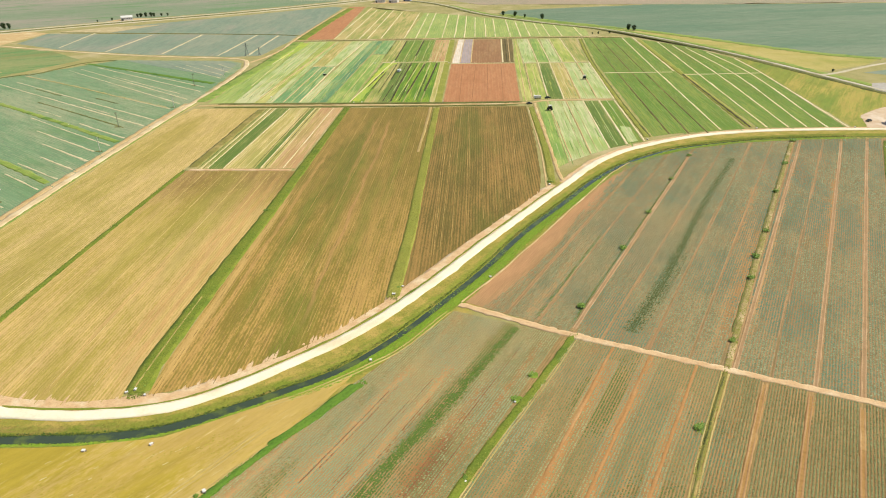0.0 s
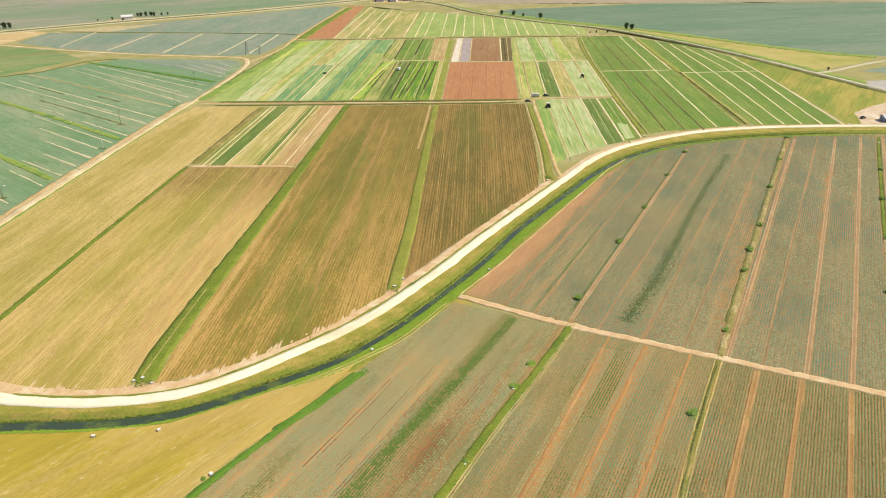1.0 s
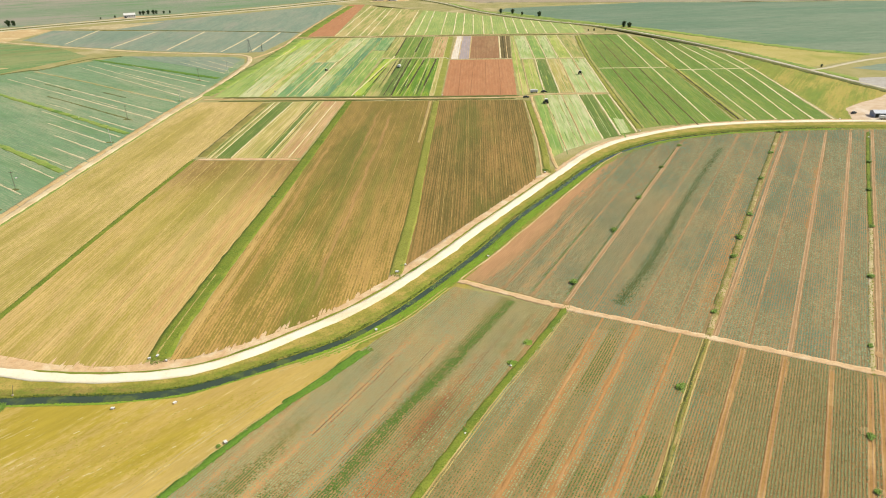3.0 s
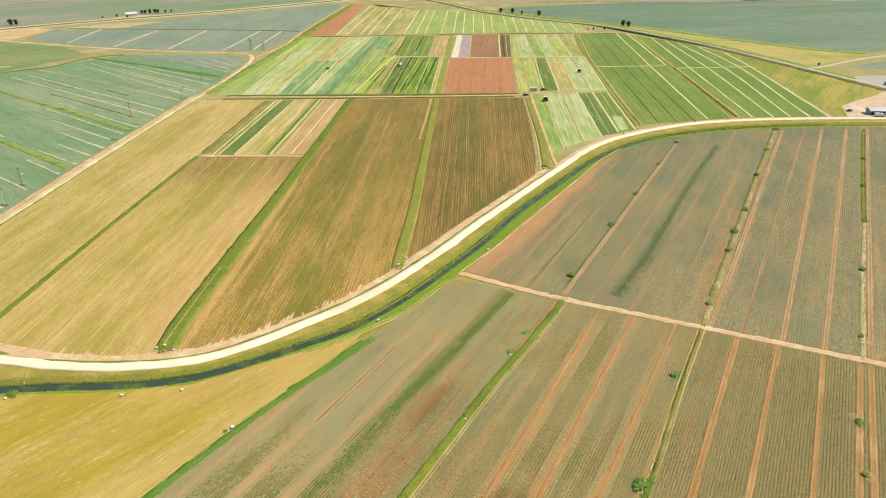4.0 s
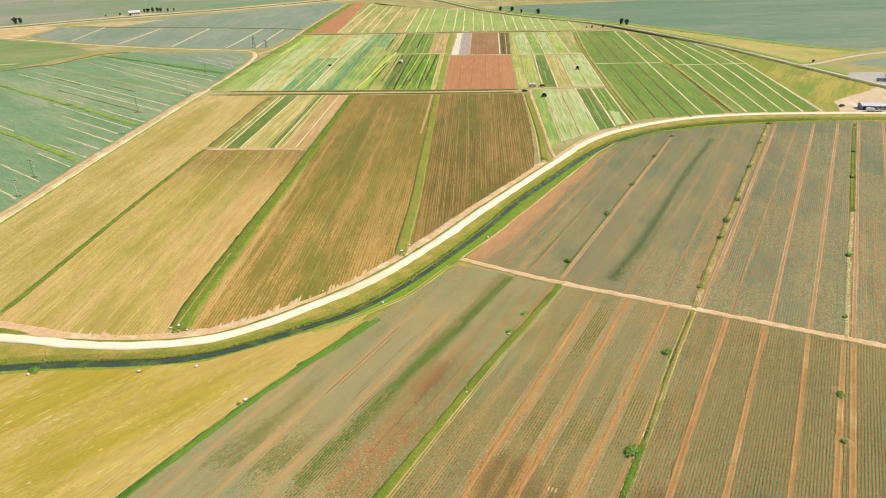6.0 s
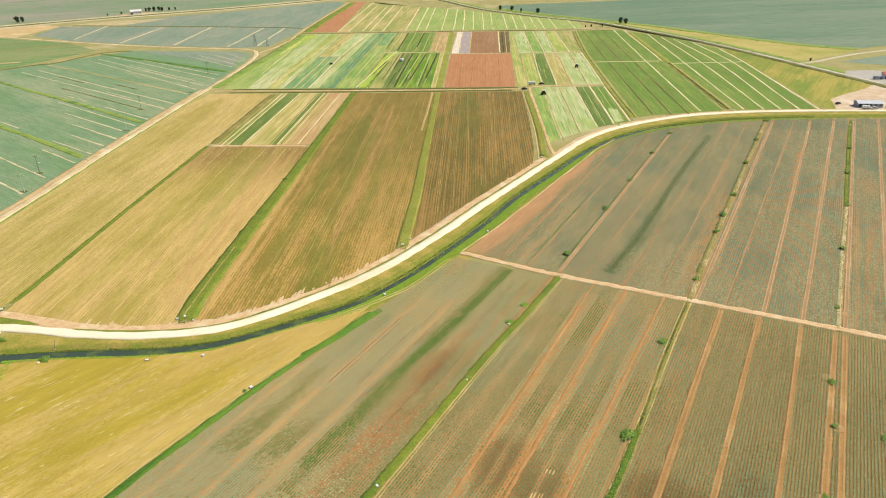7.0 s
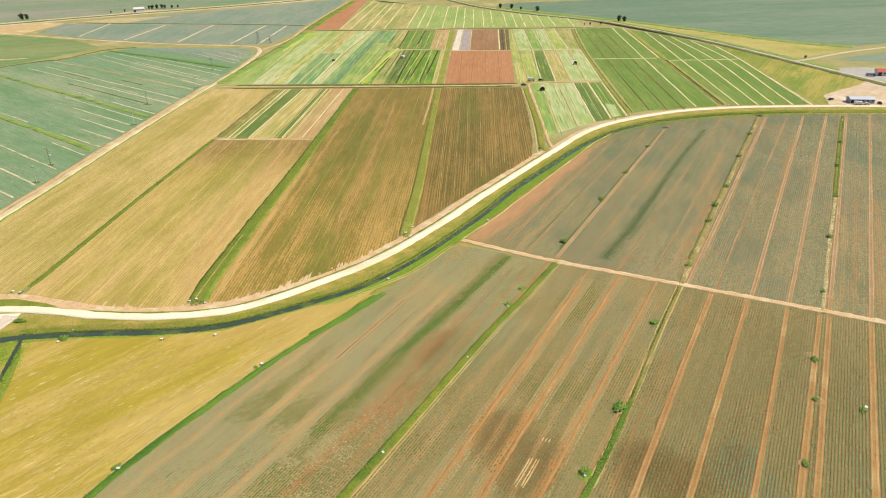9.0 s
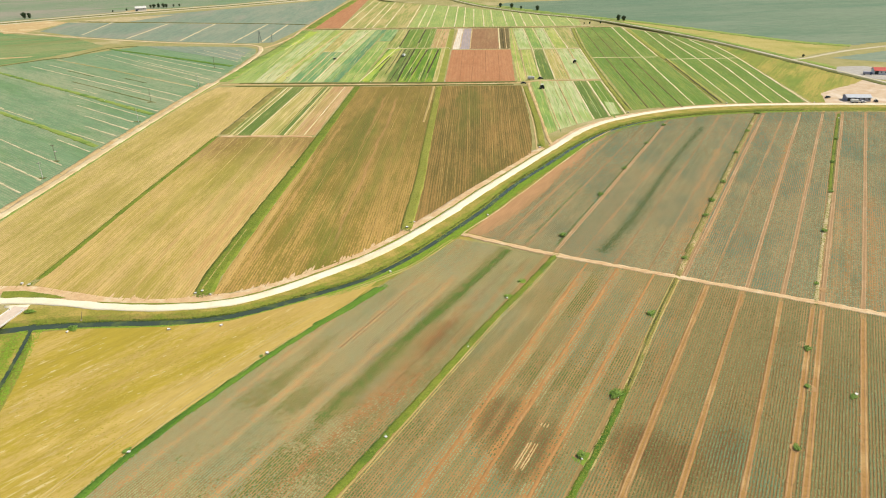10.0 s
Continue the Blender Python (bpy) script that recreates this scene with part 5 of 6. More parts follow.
field([(-145, 128.6), (-128, 131.4), (-103, 132.9), (-82.5, 137), (-60, 150.4), (-37, 165), (-48, 143), (-60.5, 125.5), (-83.5, 84.5), (-95, 57), (-108, 10), (-118, -50),
       (-95, -50), (-114, 30), (-126, 76), (-133.5, 104), (-140, 122)][:12] + [(-110, -50), (-114, 30), (-127, 78), (-135, 106), (-141, 122)], 53, MEADOW,
      "golden dry meadow beside the ditch", "meadow", category="meadow")

# ---- crops as real rows ----
BARE = ((-57, -106, 8), (-61, -73, 6), (-25, -101, 9), (-13, -108, 8), (8, -96, 7), (19, -98, 7))


def rows_frame(p):
    q = p - np.array([MID.x, MID.y])
    return q @ np.array([row_side.x, row_side.y]), q @ np.array([row_way.x, row_way.y])


def cabbage_places(corners, across, along_row, seed, limit, tracks, clear, streaks, loose=0.2):
    """Plants on straight rows, with thin patches and with the wheel tracks left free."""
    p = grid_points(corners, AZ, across, along_row, loose)
    p = p[limit(p)]
    u, v = rows_frame(p)
    keep = np.ones(len(p), bool)
    for t in tracks:
        keep &= np.abs(u - t[0] - t[3] * v) > (0.85 if t[0] in CLEAR or t[0] in FIRM else 0.5)
    for t, half in clear:
        keep &= np.abs(u - t) > half
    stretched = np.c_[u * 2.6, v]
    thin = patchy(stretched, 34.0, seed) * 0.65 + patchy(stretched * np.array([1.5, 0.25]), 9.0, seed + 5) * 0.35
    growth = np.clip((thin - 0.05) * 4.2, 0.45, 0.98)
    wander = (patchy(np.c_[u * 0.5, v], 20.0, 2.7) - 0.5) * 3.0
    for t, v0, v1, half, amount, colour in streaks:
        growth *= 1 - 0.72 * amount * np.exp(-((u - t + wander) / half) ** 2) * ((v > v0) & (v < v1))
    for bu, bv, r in BARE:
        growth *= 1 - 0.4 * np.exp(-(((u - bu) / (r * 0.6)) ** 2 + ((v - bv) / (r * 1.3)) ** 2))
    if tracks is TRACKS_UP:
        growth *= u > np.interp(v, (0, 33, 62, 80, 110, 175), (-79, -74.5, -73.5, -75, -76, -76)) + wander * 0.35
    growth *= 1 - 0.22 * ((u > 48) & (v > 3) & (v < 117)) * patchy(np.c_[u * 3, v * 0.4], 14.0, 4.1)
    keep &= rng.random(len(p)) < growth
    return p[keep]


near_upper = cabbage_places(UPPER, 0.8, 0.42, 3.1, lambda p: (p[:, 0] < 230) & (p[:, 1] < 290) & (p[:, 1] > 90), TRACKS_UP, ((-0.6, 1.4), (45.4, 1.0)), STREAKS_UP)
far_upper = cabbage_places(UPPER, 0.8, 0.8, 3.1, lambda p: (p[:, 0] < 330) & (p[:, 1] >= 290), TRACKS_UP, ((-0.6, 1.4), (45.4, 1.0)), STREAKS_UP)
lower = cabbage_places(LOWER, 0.74, 0.23, 8.4, lambda p: (p[:, 1] > -58) & (p[:, 0] < 165), TRACKS_LOW, ((0.3, 1.1), (-47.5, 1.6)), STREAKS_LOW, 0.14)
plants("cabbage_plants", near_upper, 0.30, 0.14, GREY_CABBAGE, "grey-green cabbages in long straight rows", "cabbages", 0.05, 5)
plants("cabbage_plants", far_upper, 0.41, 0.14, GREY_CABBAGE, "grey-green cabbages in long straight rows", "cabbages", 0.05, 5)
shade_of = patchy(lower, 26.0, 12.5) + rng.normal(0, 0.08, len(lower))
u_of, v_of = rows_frame(lower)
fresh = 0.65 * np.exp(-(((u_of + 28) / 8) ** 2 + ((v_of + 30) / 24) ** 2))
fresh += 0.7 * np.exp(-((u_of + 66.2) / 2.4) ** 2) * np.interp(v_of, (-135, -85, -4), (0.35, 0.9, 1.0)) * ((v_of < -4) & (v_of > -132)) + 0.25 * np.exp(-((u_of + 87.5) / 2.5) ** 2) * ((v_of < -45) & (v_of > -118))
tall = np.where(u_of < -47, 0.08, np.where(u_of < 2, 0.13, 0.21))
wide = np.where(u_of < -47, 0.245, 0.225)
pale, green = (shade_of - fresh - 0.008 * (u_of + 62) - 0.005 * np.minimum(v_of + 90, 0) * (u_of < -52) > 0.5), (shade_of - fresh < 0.2) & (u_of < 4)
moist = sum(np.exp(-((u_of - a) / b) ** 2 - ((v_of - c) / d) ** 2) for a, c, b, d in ((-25, -101, 9, 12), (-13, -108, 8, 14), (8, -96, 6, 12), (19, -98, 6, 12), (-61, -74, 5, 12)))
sparse = sum(np.exp(-((u_of - a) / (1.4 * h)) ** 2) * ((v_of > lo) & (v_of < hi)) for a, lo, hi, h, amount, colour in STREAKS_LOW if amount > 0.6) > 0.35
pale, green = (pale | sparse) & (moist < 0.5), green & ~sparse & (moist < 0.5)
dark = ~pale & ~green & ((shade_of < 0.3) | (moist + rng.normal(0, 0.15, len(lower)) > 0.5))
plants("cabbage_plants", lower[pale], wide[pale], tall[pale], PALE_CABBAGE, "pale grey-green cabbages in straight rows on red soil", "cabbages", 0.05, 5)
plants("cabbage_plants", lower[green & ~pale], wide[green & ~pale], tall[green & ~pale], GREEN_CABBAGE, "fresh green cabbages in straight rows on red soil", "cabbages", 0.05, 5)
plants("cabbage_plants", lower[dark], wide[dark], tall[dark], DARK_CABBAGE, "dark grey-green cabbages in straight rows on moist soil", "cabbages", 0.05, 5)
plants("cabbage_plants", lower[~green & ~pale & ~dark], wide[~green & ~pale & ~dark], tall[~green & ~pale & ~dark], CABBAGE, "grey-green cabbages in long straight rows on red soil", "cabbages", 0.05, 5)
band_line = [place(-63.8, -6), place(-65.1, -50), place(-66.0, -64), place(-66.8, -80), place(-66.8, -100), place(-67, -124)]
band = np.concatenate([along(band_line[:4], -1.3, 1.3, 8.0), along(band_line[3:], -1.3, 1.3, 2.5), along(band_line, -2.3, 2.3, 1.4)])
band = band[patchy(band, 12.0, 7.7) > 0.3]
plants("weeds", band, 0.24, 0.1, BAND_LEAF, "green weeds in a cabbage field", "weeds", 0.08, 5)
stain_line = [place(-30.4, 8), place(-28.4, 45), place(-28.4, 74), place(-28.8, 138), place(-26.6, 205)]
stain = np.concatenate([along(stain_line, -0.9, 0.9, 11.0), along(stain_line, -1.9, 1.9, 3.4), along(stain_line[:3], -3.6, 2.6, 3.0)])
stain = stain[patchy(stain, 22.0, 5.5) > 0.2]
plants("weeds", stain, 0.24, 0.08, STAIN_LEAF, "dark green weedy streak among cabbages", "weeds", 0.08, 5)
edge_weeds = np.concatenate([along([place(-60.2, 3), place(-60.4, 40), place(-60.6, 75)], -0.5, 0.5, 4.0), along([place(-48.4, 4), place(-48.9, 90), place(-49.5, 190)], -0.4, 0.4, 3.0)])
edge_weeds = edge_weeds[patchy(edge_weeds, 9.0, 3.9) > 0.4]
plants("weeds", edge_weeds, 0.26, 0.1, BAND_LEAF, "green weeds along wheel tracks of a cabbage field", "weeds", 0.08, 5)
for corners, mat, label in ((M1, STRAW, "rows of tan straw stubble"), (M2, STRAW, "rows of golden straw stubble"),
                            (M3, BROWN_STRAW, "rows of brown stubble"), (M4, BROWN_STRAW, "rows of dark brown stubble")):
    ridges("stubble_rows", corners, 90, 1.1, 5.0, 0.3, 0.08, mat, label, "stubble", keep=0.5 if mat is STRAW else 0.25)
ridges("crop_rows", L1, ROWS_WEST, 2.2, 8.0, 0.9, 0.14, TEAL_LEAF, "rows of blue-green vegetables", "crop", keep=0.12)
for corners in (G1, G2):
    ridges("crop_rows", corners, 90, 1.9, 9.0, 0.9, 0.12, GREEN_LEAF, "rows of mid-green vegetables", "crop", keep=0.6)
ridges("crop_rows", C_EAST, 90, 2.4, 20.0, 1.2, 0.3, plant_material("soft_leaves", lin(156, 178, 94), lin(178, 190, 110), 0.75), "rows of far green vegetables", "crop", keep=0.5)

for corners, azimuth in (([(-202, 503), (-98, 501), (-94, 786), (-205, 786)], 91.6), ([(-95, 501), (-37, 501), (-35, 786), (-94, 786)], 88.8), ([(39, 507), (97, 506), (104, 785), (40, 785)], 89.4),
                         ([(40, 356), (60, 372), (96, 398), (97, 498), (40, 497)], 90)):
    for spacing, length, width, mat, label, keep in ((3.1, 34.0, 0.55, PALE_ROWS, "thin pale weedy lines between vegetable rows", 0.3), (2.7, 22.0, 0.6, DEEP_ROWS, "thin dark green vegetable rows", 0.28),
                                                     (4.3, 16.0, 0.8, LIME_ROWS, "yellow-green flowering weeds along rows", 0.16)):
        ridges("crop_rows", corners, azimuth, spacing, length, width, 0.08, mat, label, "crop", keep=keep)

# ---- grass on banks and baulks ----
road_side = along(DITCH[4:23], 1.9, 7.0, 2.4)
road_side = road_side[(patchy(road_side, 6.0, 3.3) > 0.45)]
plants("bank_grass", road_side, 0.22, 0.1, DRY_BLADES, "yellow-green grass on the road bank of the ditch", "grass", ground_height(road_side) - 0.02, 5)
reeds = np.concatenate([along(DITCH[4:23], 1.3, 2.2, 9.0), along(DITCH[4:23], -1.9, -1.4, 4.0)])
plants("reeds", reeds, 0.17, 0.34, REED_LEAF, "dark green reeds along the water", "reeds", ground_height(reeds), 5)
field_side = np.concatenate([along(DITCH[4:10], -3.6, -1.6, 6.0), along(DITCH[9:23], -6.6, -1.6, 6.0), along(DITCH[9:17], -6.0, -1.6, 5.0)])
plants("bank_grass", field_side, 0.28, 0.15, LIME_BLADES, "lush bright green grass on the ditch bank", "grass", ground_height(field_side) - 0.02, 5)
weed_rafts = along(DITCH[11:19], -1.6, 1.2, 1.4)
weed_rafts = weed_rafts[patchy(weed_rafts, 9.0, 2.2) > 0.55]
plants("water_weed", weed_rafts, 0.2, 0.05, LIME_BLADES, "green water weed floating in the ditch", "water weed", -1.1, 6)
side_bank = np.concatenate([along(SIDE_DITCH, 0.9, 4.5, 4.0), along(SIDE_DITCH, -4.0, -0.9, 4.0)])
plants("bank_grass", side_bank, 0.28, 0.14, LIME_BLADES, "lush green grass beside the side ditch", "grass", ground_height(side_bank) - 0.02, 5)
corner = grid_points([(-160, 128), (-149, 127), (-143, 106), (-136, 80), (-170, 80), (-172, 118)], 90, 0.8, 0.8, 1.0)
plants("bank_grass", corner, 0.3, 0.14, LIME_BLADES, "lush green grass in the corner by the bridge", "grass", ground_height(corner) - 0.02, 5)
for (pts, width, mat, label, taper), blade, density in zip(GREEN_STRIPS, (GRASS_BLADES, GRASS_BLADES, DRY_BLADES, DRY_BLADES), (4.0, 4.0, 3.0, 3.0)):
    p = along(pts, -width * taper / 2, width * taper / 2, density)
    plants("strip_grass", p, 0.28, 0.2, blade, "rough grass on a field baulk", "grass", 0.1, 5)
for (pts, width, mat, label), blade in zip(WEEDS, (DRY_BLADES, DRY_BLADES, GRASS_BLADES, DRY_BLADES, GRASS_BLADES)):
    p = along(pts, -width / 2, width / 2, 2.2)
    p = p[patchy(p, 8.0, 4.4) > 0.36]
    plants("strip_grass", p, 0.26, 0.22, blade, "rough grass between cabbage beds", "grass", 0.1, 5)
plants("strip_grass", along([place(1.1, -72), place(1.2, -95), place(0.6, -112), place(0.3, -125), place(0.2, -160)], -0.85, 0.85, 5.0), 0.22, 0.2, GRASS_BLADES,
       "rough green grass between cabbage beds", "grass", 0.28, 5)
plants("strip_grass", along(EDGE, -1.2, 1.2, 6.0), 0.26, 0.14, plant_material("dark_blades", lin(108, 148, 46), lin(128, 162, 56), 0.8), "dense dark green grass along a meadow edge", "grass", 0.1, 5)
tufts = grid_points([(-142, 127), (-100, 127), (-84, 130), (-62, 142), (-62, 126), (-84, 84), (-96, 54), (-110, 10), (-118, 50), (-133, 102)], 62, 1.3, 1.1, 1.0)
tufts = tufts[patchy(tufts, 14.0, 6.1) > 0.58]
plants("meadow_grass", tufts, 0.3, 0.03, plant_material("golden_blades", lin(206, 184, 84), lin(182, 164, 62), 0.85), "golden dry grass tufts of a meadow", "grass", 0.04, 5)
ridges("straw_wisps", [(-142, 126), (-100, 128), (-84, 130), (-66, 140), (-64, 126), (-90, 84), (-100, 54), (-112, 30), (-124, 76)], 45, 2.6, 1.5, 0.5, 0.04,
       plant_material("pale_straw", lin(240, 224, 172), lin(222, 204, 142), 0.85), "pale wisps of cut straw on a meadow", "straw", keep=0.1)
WHEEL_WAY = [(-54, 144), (-61.4, 133), (-66.6, 125), (-73.0, 116.2), (-80.4, 102.6), (-85.0, 93.8), (-89.2, 84.8), (-95.6, 71.3), (-106, 48)]
for shift in (-0.6, 0.6):
    ribbon("farm_track", WHEEL_WAY, 0.36, 0.085, DRY_LINE, "pale wheel track through a meadow", "track", 0.02, 0.06, 3.0, shift=shift)
ribbon("headland", [(-215, 154.6), (-190, 156), (-173, 156.8), (-160, 156.4), (-148, 153.6)] + beside(MAIN_ROAD[6:27], 4.6), 6.0, 0.03, HEADLAND, "bare pale tan headland along the road",
       "headland", 0.0, 0.4, 3.0)
field([(-172, 155.5), (-164, 156.2), (-151, 153.2), (-146, 151.2), (-156, 150.6), (-170, 151)], 0, BANK_GRASS, "small olive grass island between two tracks", "grass_strip", 0.07,
      category="grass strip")
teeth = np.concatenate([along(MAIN_ROAD[6:20], 5.4, 7.0, 0.3), along(MAIN_ROAD[19:27], 5.0, 6.2, 0.24)])
teeth = np.c_[teeth, np.zeros(len(teeth))]
comb = np.zeros((len(teeth), 5, 3))
reach = rng.uniform(0.8, 3.6, len(teeth))
for k, (a, b, up) in enumerate(((-0.35, -0.5, 0), (0.35, -0.5, 0), (0.3, 0.4, 0.02), (0.0, 1.0, 0.0), (-0.3, 0.4, 0.02))):
    comb[:, k] = teeth + np.c_[a * rng.uniform(0.8, 1.6, len(teeth)), b * reach, np.full(len(teeth), 0.075 + up)]
fan = np.concatenate([(np.arange(len(teeth)) * 5)[:, None] + np.array([f]) for f in ((0, 1, 2), (0, 2, 4), (4, 2, 3))])
tagged(new("turning_marks", quick_mesh("turning_marks", comb.reshape(-1, 3), fan, HEADLAND)), "pale bare wheel marks where machines turn at the field edge", "soil", kind="stuff")
ribbon("grass_verge", MAIN_ROAD[6:27], 0.9, 0.07, BANK_GRASS, "narrow green verge along the road", "verge", 0.05, 0.2, 3.0, shift=2.75)
for shift in (-0.6, 0.6):
    ribbon("farm_track", [(-62, 148.5), (-50, 155.6), (-40.6, 163), (-33.6, 169.4), (-25.9, 176.9), (-20.3, 185), (-13.2, 197.2), (-9.2, 203.4)], 0.5, 0.09, DRY_LINE,
           "pale wheel line of a track along the ditch bank", "track", 0.03, 0.12, 3.0, shift=shift)
ribbon("farm_track", [(-8.4, 205), (7, 229.6), (17, 248), (27, 266), (38.6, 288), (56.4, 320.6), (67, 340.4), (80.6, 359.6)], 0.7, 0.09, TRACK_DUST,
       "narrow earth path along the ditch bank", "track", 0.03, 0.3)
for u, v0, v1, width in ((-12.9, -95.2, -99.8, 0.36), (-13.8, -95.4, -100, 0.36), (-14.6, -95.6, -99.8, 0.36), (-12.7, -104, -116.4, 0.36), (-13.3, -104.2, -116.2, 0.36), (-14.3, -104.4, -116.8, 0.36),
                         (-14.9, -104.6, -116.4, 0.36)):
    ribbon("crop_cover", [place(u, v0), place(u, (v0 + v1) / 2), place(u, v1)], width, 0.14, TRACK_DUST, "pale straw-coloured cover over a crop row", "crop cover", 0.1, 0.06, 1.2)


# ---- shrubs and trees ----
def leaves(n, lobes, size, seed):
    """Leaf quads scattered over the shells of several uneven lobes (x, y, z, radius)."""
    r = np.random.default_rng(seed)
    which = r.integers(0, len(lobes), n)
    lobe = np.array(lobes)[which]
    way = r.normal(size=(n, 3))
    way /= np.linalg.norm(way, axis=1)[:, None]
    reach = lobe[:, 3] * r.uniform(0.55, 1.1, n) * (1 + 0.25 * np.sin(way[:, 0] * 5 + seed) * np.cos(way[:, 1] * 4))
    centre = lobe[:, :3] + way * reach[:, None] * np.array([1, 1, 0.85])
    a = np.cross(way + r.normal(0, 0.5, (n, 3)), r.normal(size=(n, 3)))
    a /= np.linalg.norm(a, axis=1)[:, None]
    b = np.cross(way, a)
    s = size * r.uniform(0.6, 1.3, (n, 1))
    verts = np.stack([centre - a * s, centre + b * s * 0.6, centre + a * s, centre - b * s * 0.6], 1)
    verts[..., 2] = np.maximum(verts[..., 2], 0.03)
    return verts.reshape(-1, 3), np.arange(n * 4).reshape(-1, 4)


def woody(name, height, width, count, leaf, material, label, category, seed, trunk=0.1, full=False):
    """A shrub or tree: tapered trunk with limbs, and a leafy crown with an uneven outline."""
    r = random.Random(seed)
    root = new(name)
    bm = bmesh.new()
    fork = height * 0.4
    rod(bm, (0, 0, -0.15), (0.05, 0.03, fork), trunk, trunk * 0.65)
    lobes = []
    for k in range(6):
        a = k * 1.05 + r.uniform(-0.3, 0.3)
        reach, top = width * r.uniform(0.16, 0.34), height * r.uniform(0.55, 0.82)
        end = (reach * math.cos(a), reach * math.sin(a), top)
        rod(bm, (0.04, 0.02, fork * r.uniform(0.55, 0.95)), end, trunk * 0.5, trunk * 0.2, 6)
        lobes.append((*end[:2], top * r.uniform(0.75, 1.0), width * r.uniform(0.16, 0.27)))
    lobes.append((0, 0, height * 0.78, width * 0.24))
    lobes.append((width * 0.1, -width * 0.1, height * 0.35, width * 0.26))
    if full:
        lobes += [(0.08 * width * math.cos(k * 2.1), 0.08 * width * math.sin(k * 2.1), height * (0.22 + 0.11 * k), width * (0.3 - 0.012 * k)) for k in range(6)]
    part("trunk", bm, BARK, root)
    verts, faces = leaves(count, lobes, leaf, seed)
    crown = new("crown", quick_mesh("crown", verts, faces, material))
    crown.parent = root
    return tagged(root, label, category)


SHRUB_AT = [(56.6, 143.7, 1.3), (37.6, 100.6, 1.7), (24.7, 76.5, 1.15), (9.5, 154.5, 0.8), (-3.5, 124.5, 0.6), (14.6, 165.5, 0.7),
            (-23.9, 82.8, 0.5), (98.6, 124, 1.1), (90.7, 105.2, 0.9), (77.9, 80.3, 1.0), (101.2, 101.0, 1.0), (95.6, 332, 1.4),
            (75.2, 288.5, 1.5), (57, 251.6, 1.5), (34.3, 205, 1.6), (180.9, 396, 2.0), (160.4, 355.7, 1.6), (140.1, 314.1, 1.6), (119, 268.1, 1.5),
            (106.3, 244.1, 1.6), (98.2, 226.4, 1.4), (78.3, 184.8, 1.1), (114.6, 370, 1.5), (204.5, 338.8, 1.5), (184.4, 297.7, 1.5),
            (164.2, 255.2, 1.3), (141.4, 210.2, 1.4), (119, 165, 1.0)]
shrubs = [woody("shrub", 1.5 + 0.2 * k, 2.2, 620, 0.17, SHRUB_LEAF, "low leafy green shrub growing on a weedy field strip", "shrub", 40 + k, 0.07) for k in range(3)]
for k, (x, y, s) in enumerate(SHRUB_AT):
    ob = shrubs[k] if k < 3 else copy_thing(shrubs[k % 3], Matrix())
    ob.matrix_world = Matrix.Translation((x, y, 0.06)) @ Matrix.Rotation(math.radians(AZ + 9 * (k % 5 - 2)), 4, "Z") @ Matrix.Diagonal((s * 1.5, s * 0.95, s * 0.36, 1))
    tagged(ob, group="shrubs in the cabbage fields")
BANK_SHRUBS = [(-153.6, 141.4, 1.1), (-132.8, 131.3, 0.9), (-97, 158.5, 0.4), (-29.5, 218.5, 0.5), (35, 329, 0.7), (-66, 117, 0.6), (-88.3, 75, 0.7),
               (-99, 292, 0.7)]
for k, (x, y, s) in enumerate(BANK_SHRUBS):
    ob = copy_thing(shrubs[k % 3], Matrix.Translation((x, y, float(ground_height(np.array([[x, y]]))[0]))) @ Matrix.Rotation(k * 2.3, 4, "Z") @ Matrix.Diagonal((s, s, s * 0.8, 1)))
    tagged(ob, "low green shrub at the end of a grass strip", group="shrubs by the ditch")
trees = [woody("tree", 9.0, 6.0, 1500, 0.5, TREE_LEAF, "dark green rounded tree standing beside a far road", "tree", 80 + k, 0.28, True) for k in range(2)]
for k, (x, y, s) in enumerate([(31, 990, 0.85), (47, 982, 0.9), (59.5, 968, 0.6), (81, 949, 0.95), (171.5, 840, 0.95), (177, 835, 0.9), (-506, 1044, 0.7), (-500, 1042, 0.85),
                               (-494, 1046, 0.9), (-488, 1050, 0.85), (-482, 1046, 0.8), (-474, 1054, 0.6), (-466, 1058, 0.55), (-529, 1012, 0.5), (-543, 997, 0.4), (-640, 934, 1.2), (-635, 938, 1.0),
                               (-196, 1232, 0.8), (-186, 1240, 0.9), (-140, 1218, 1.0), (-132, 1222, 0.8), (290, 590, 0.35), (133, 813, 0.4), (146, 815, 0.42), (126, 812, 0.3)]):
    ob = trees[k] if k < 2 else copy_thing(trees[k % 2], Matrix())
    ob.matrix_world = Matrix.Translation((x, y, 0)) @ Matrix.Rotation(k * 1.3, 4, "Z") @ Matrix.Diagonal((s * 1.05, s * 1.05, s * 0.9, 1))
    tagged(ob, group="far trees")


post = tagged(new("leaning_post"), "thin weathered wooden post leaning beside the ditch", "post")
part("shaft", rod(bmesh.new(), (0, 0, -0.4), (0.7, 0.5, 3.0), 0.09, 0.06, 8), WEATHERED_WOOD, post)
part("footing", box(bmesh.new(), 0, 0, -0.3, 0.5, 0.5, 0.4, 0.3, 0.05, 0.8), CONCRETE, post, "small concrete footing")
post.matrix_world = pose(-133.4, 137.6, -0.5)


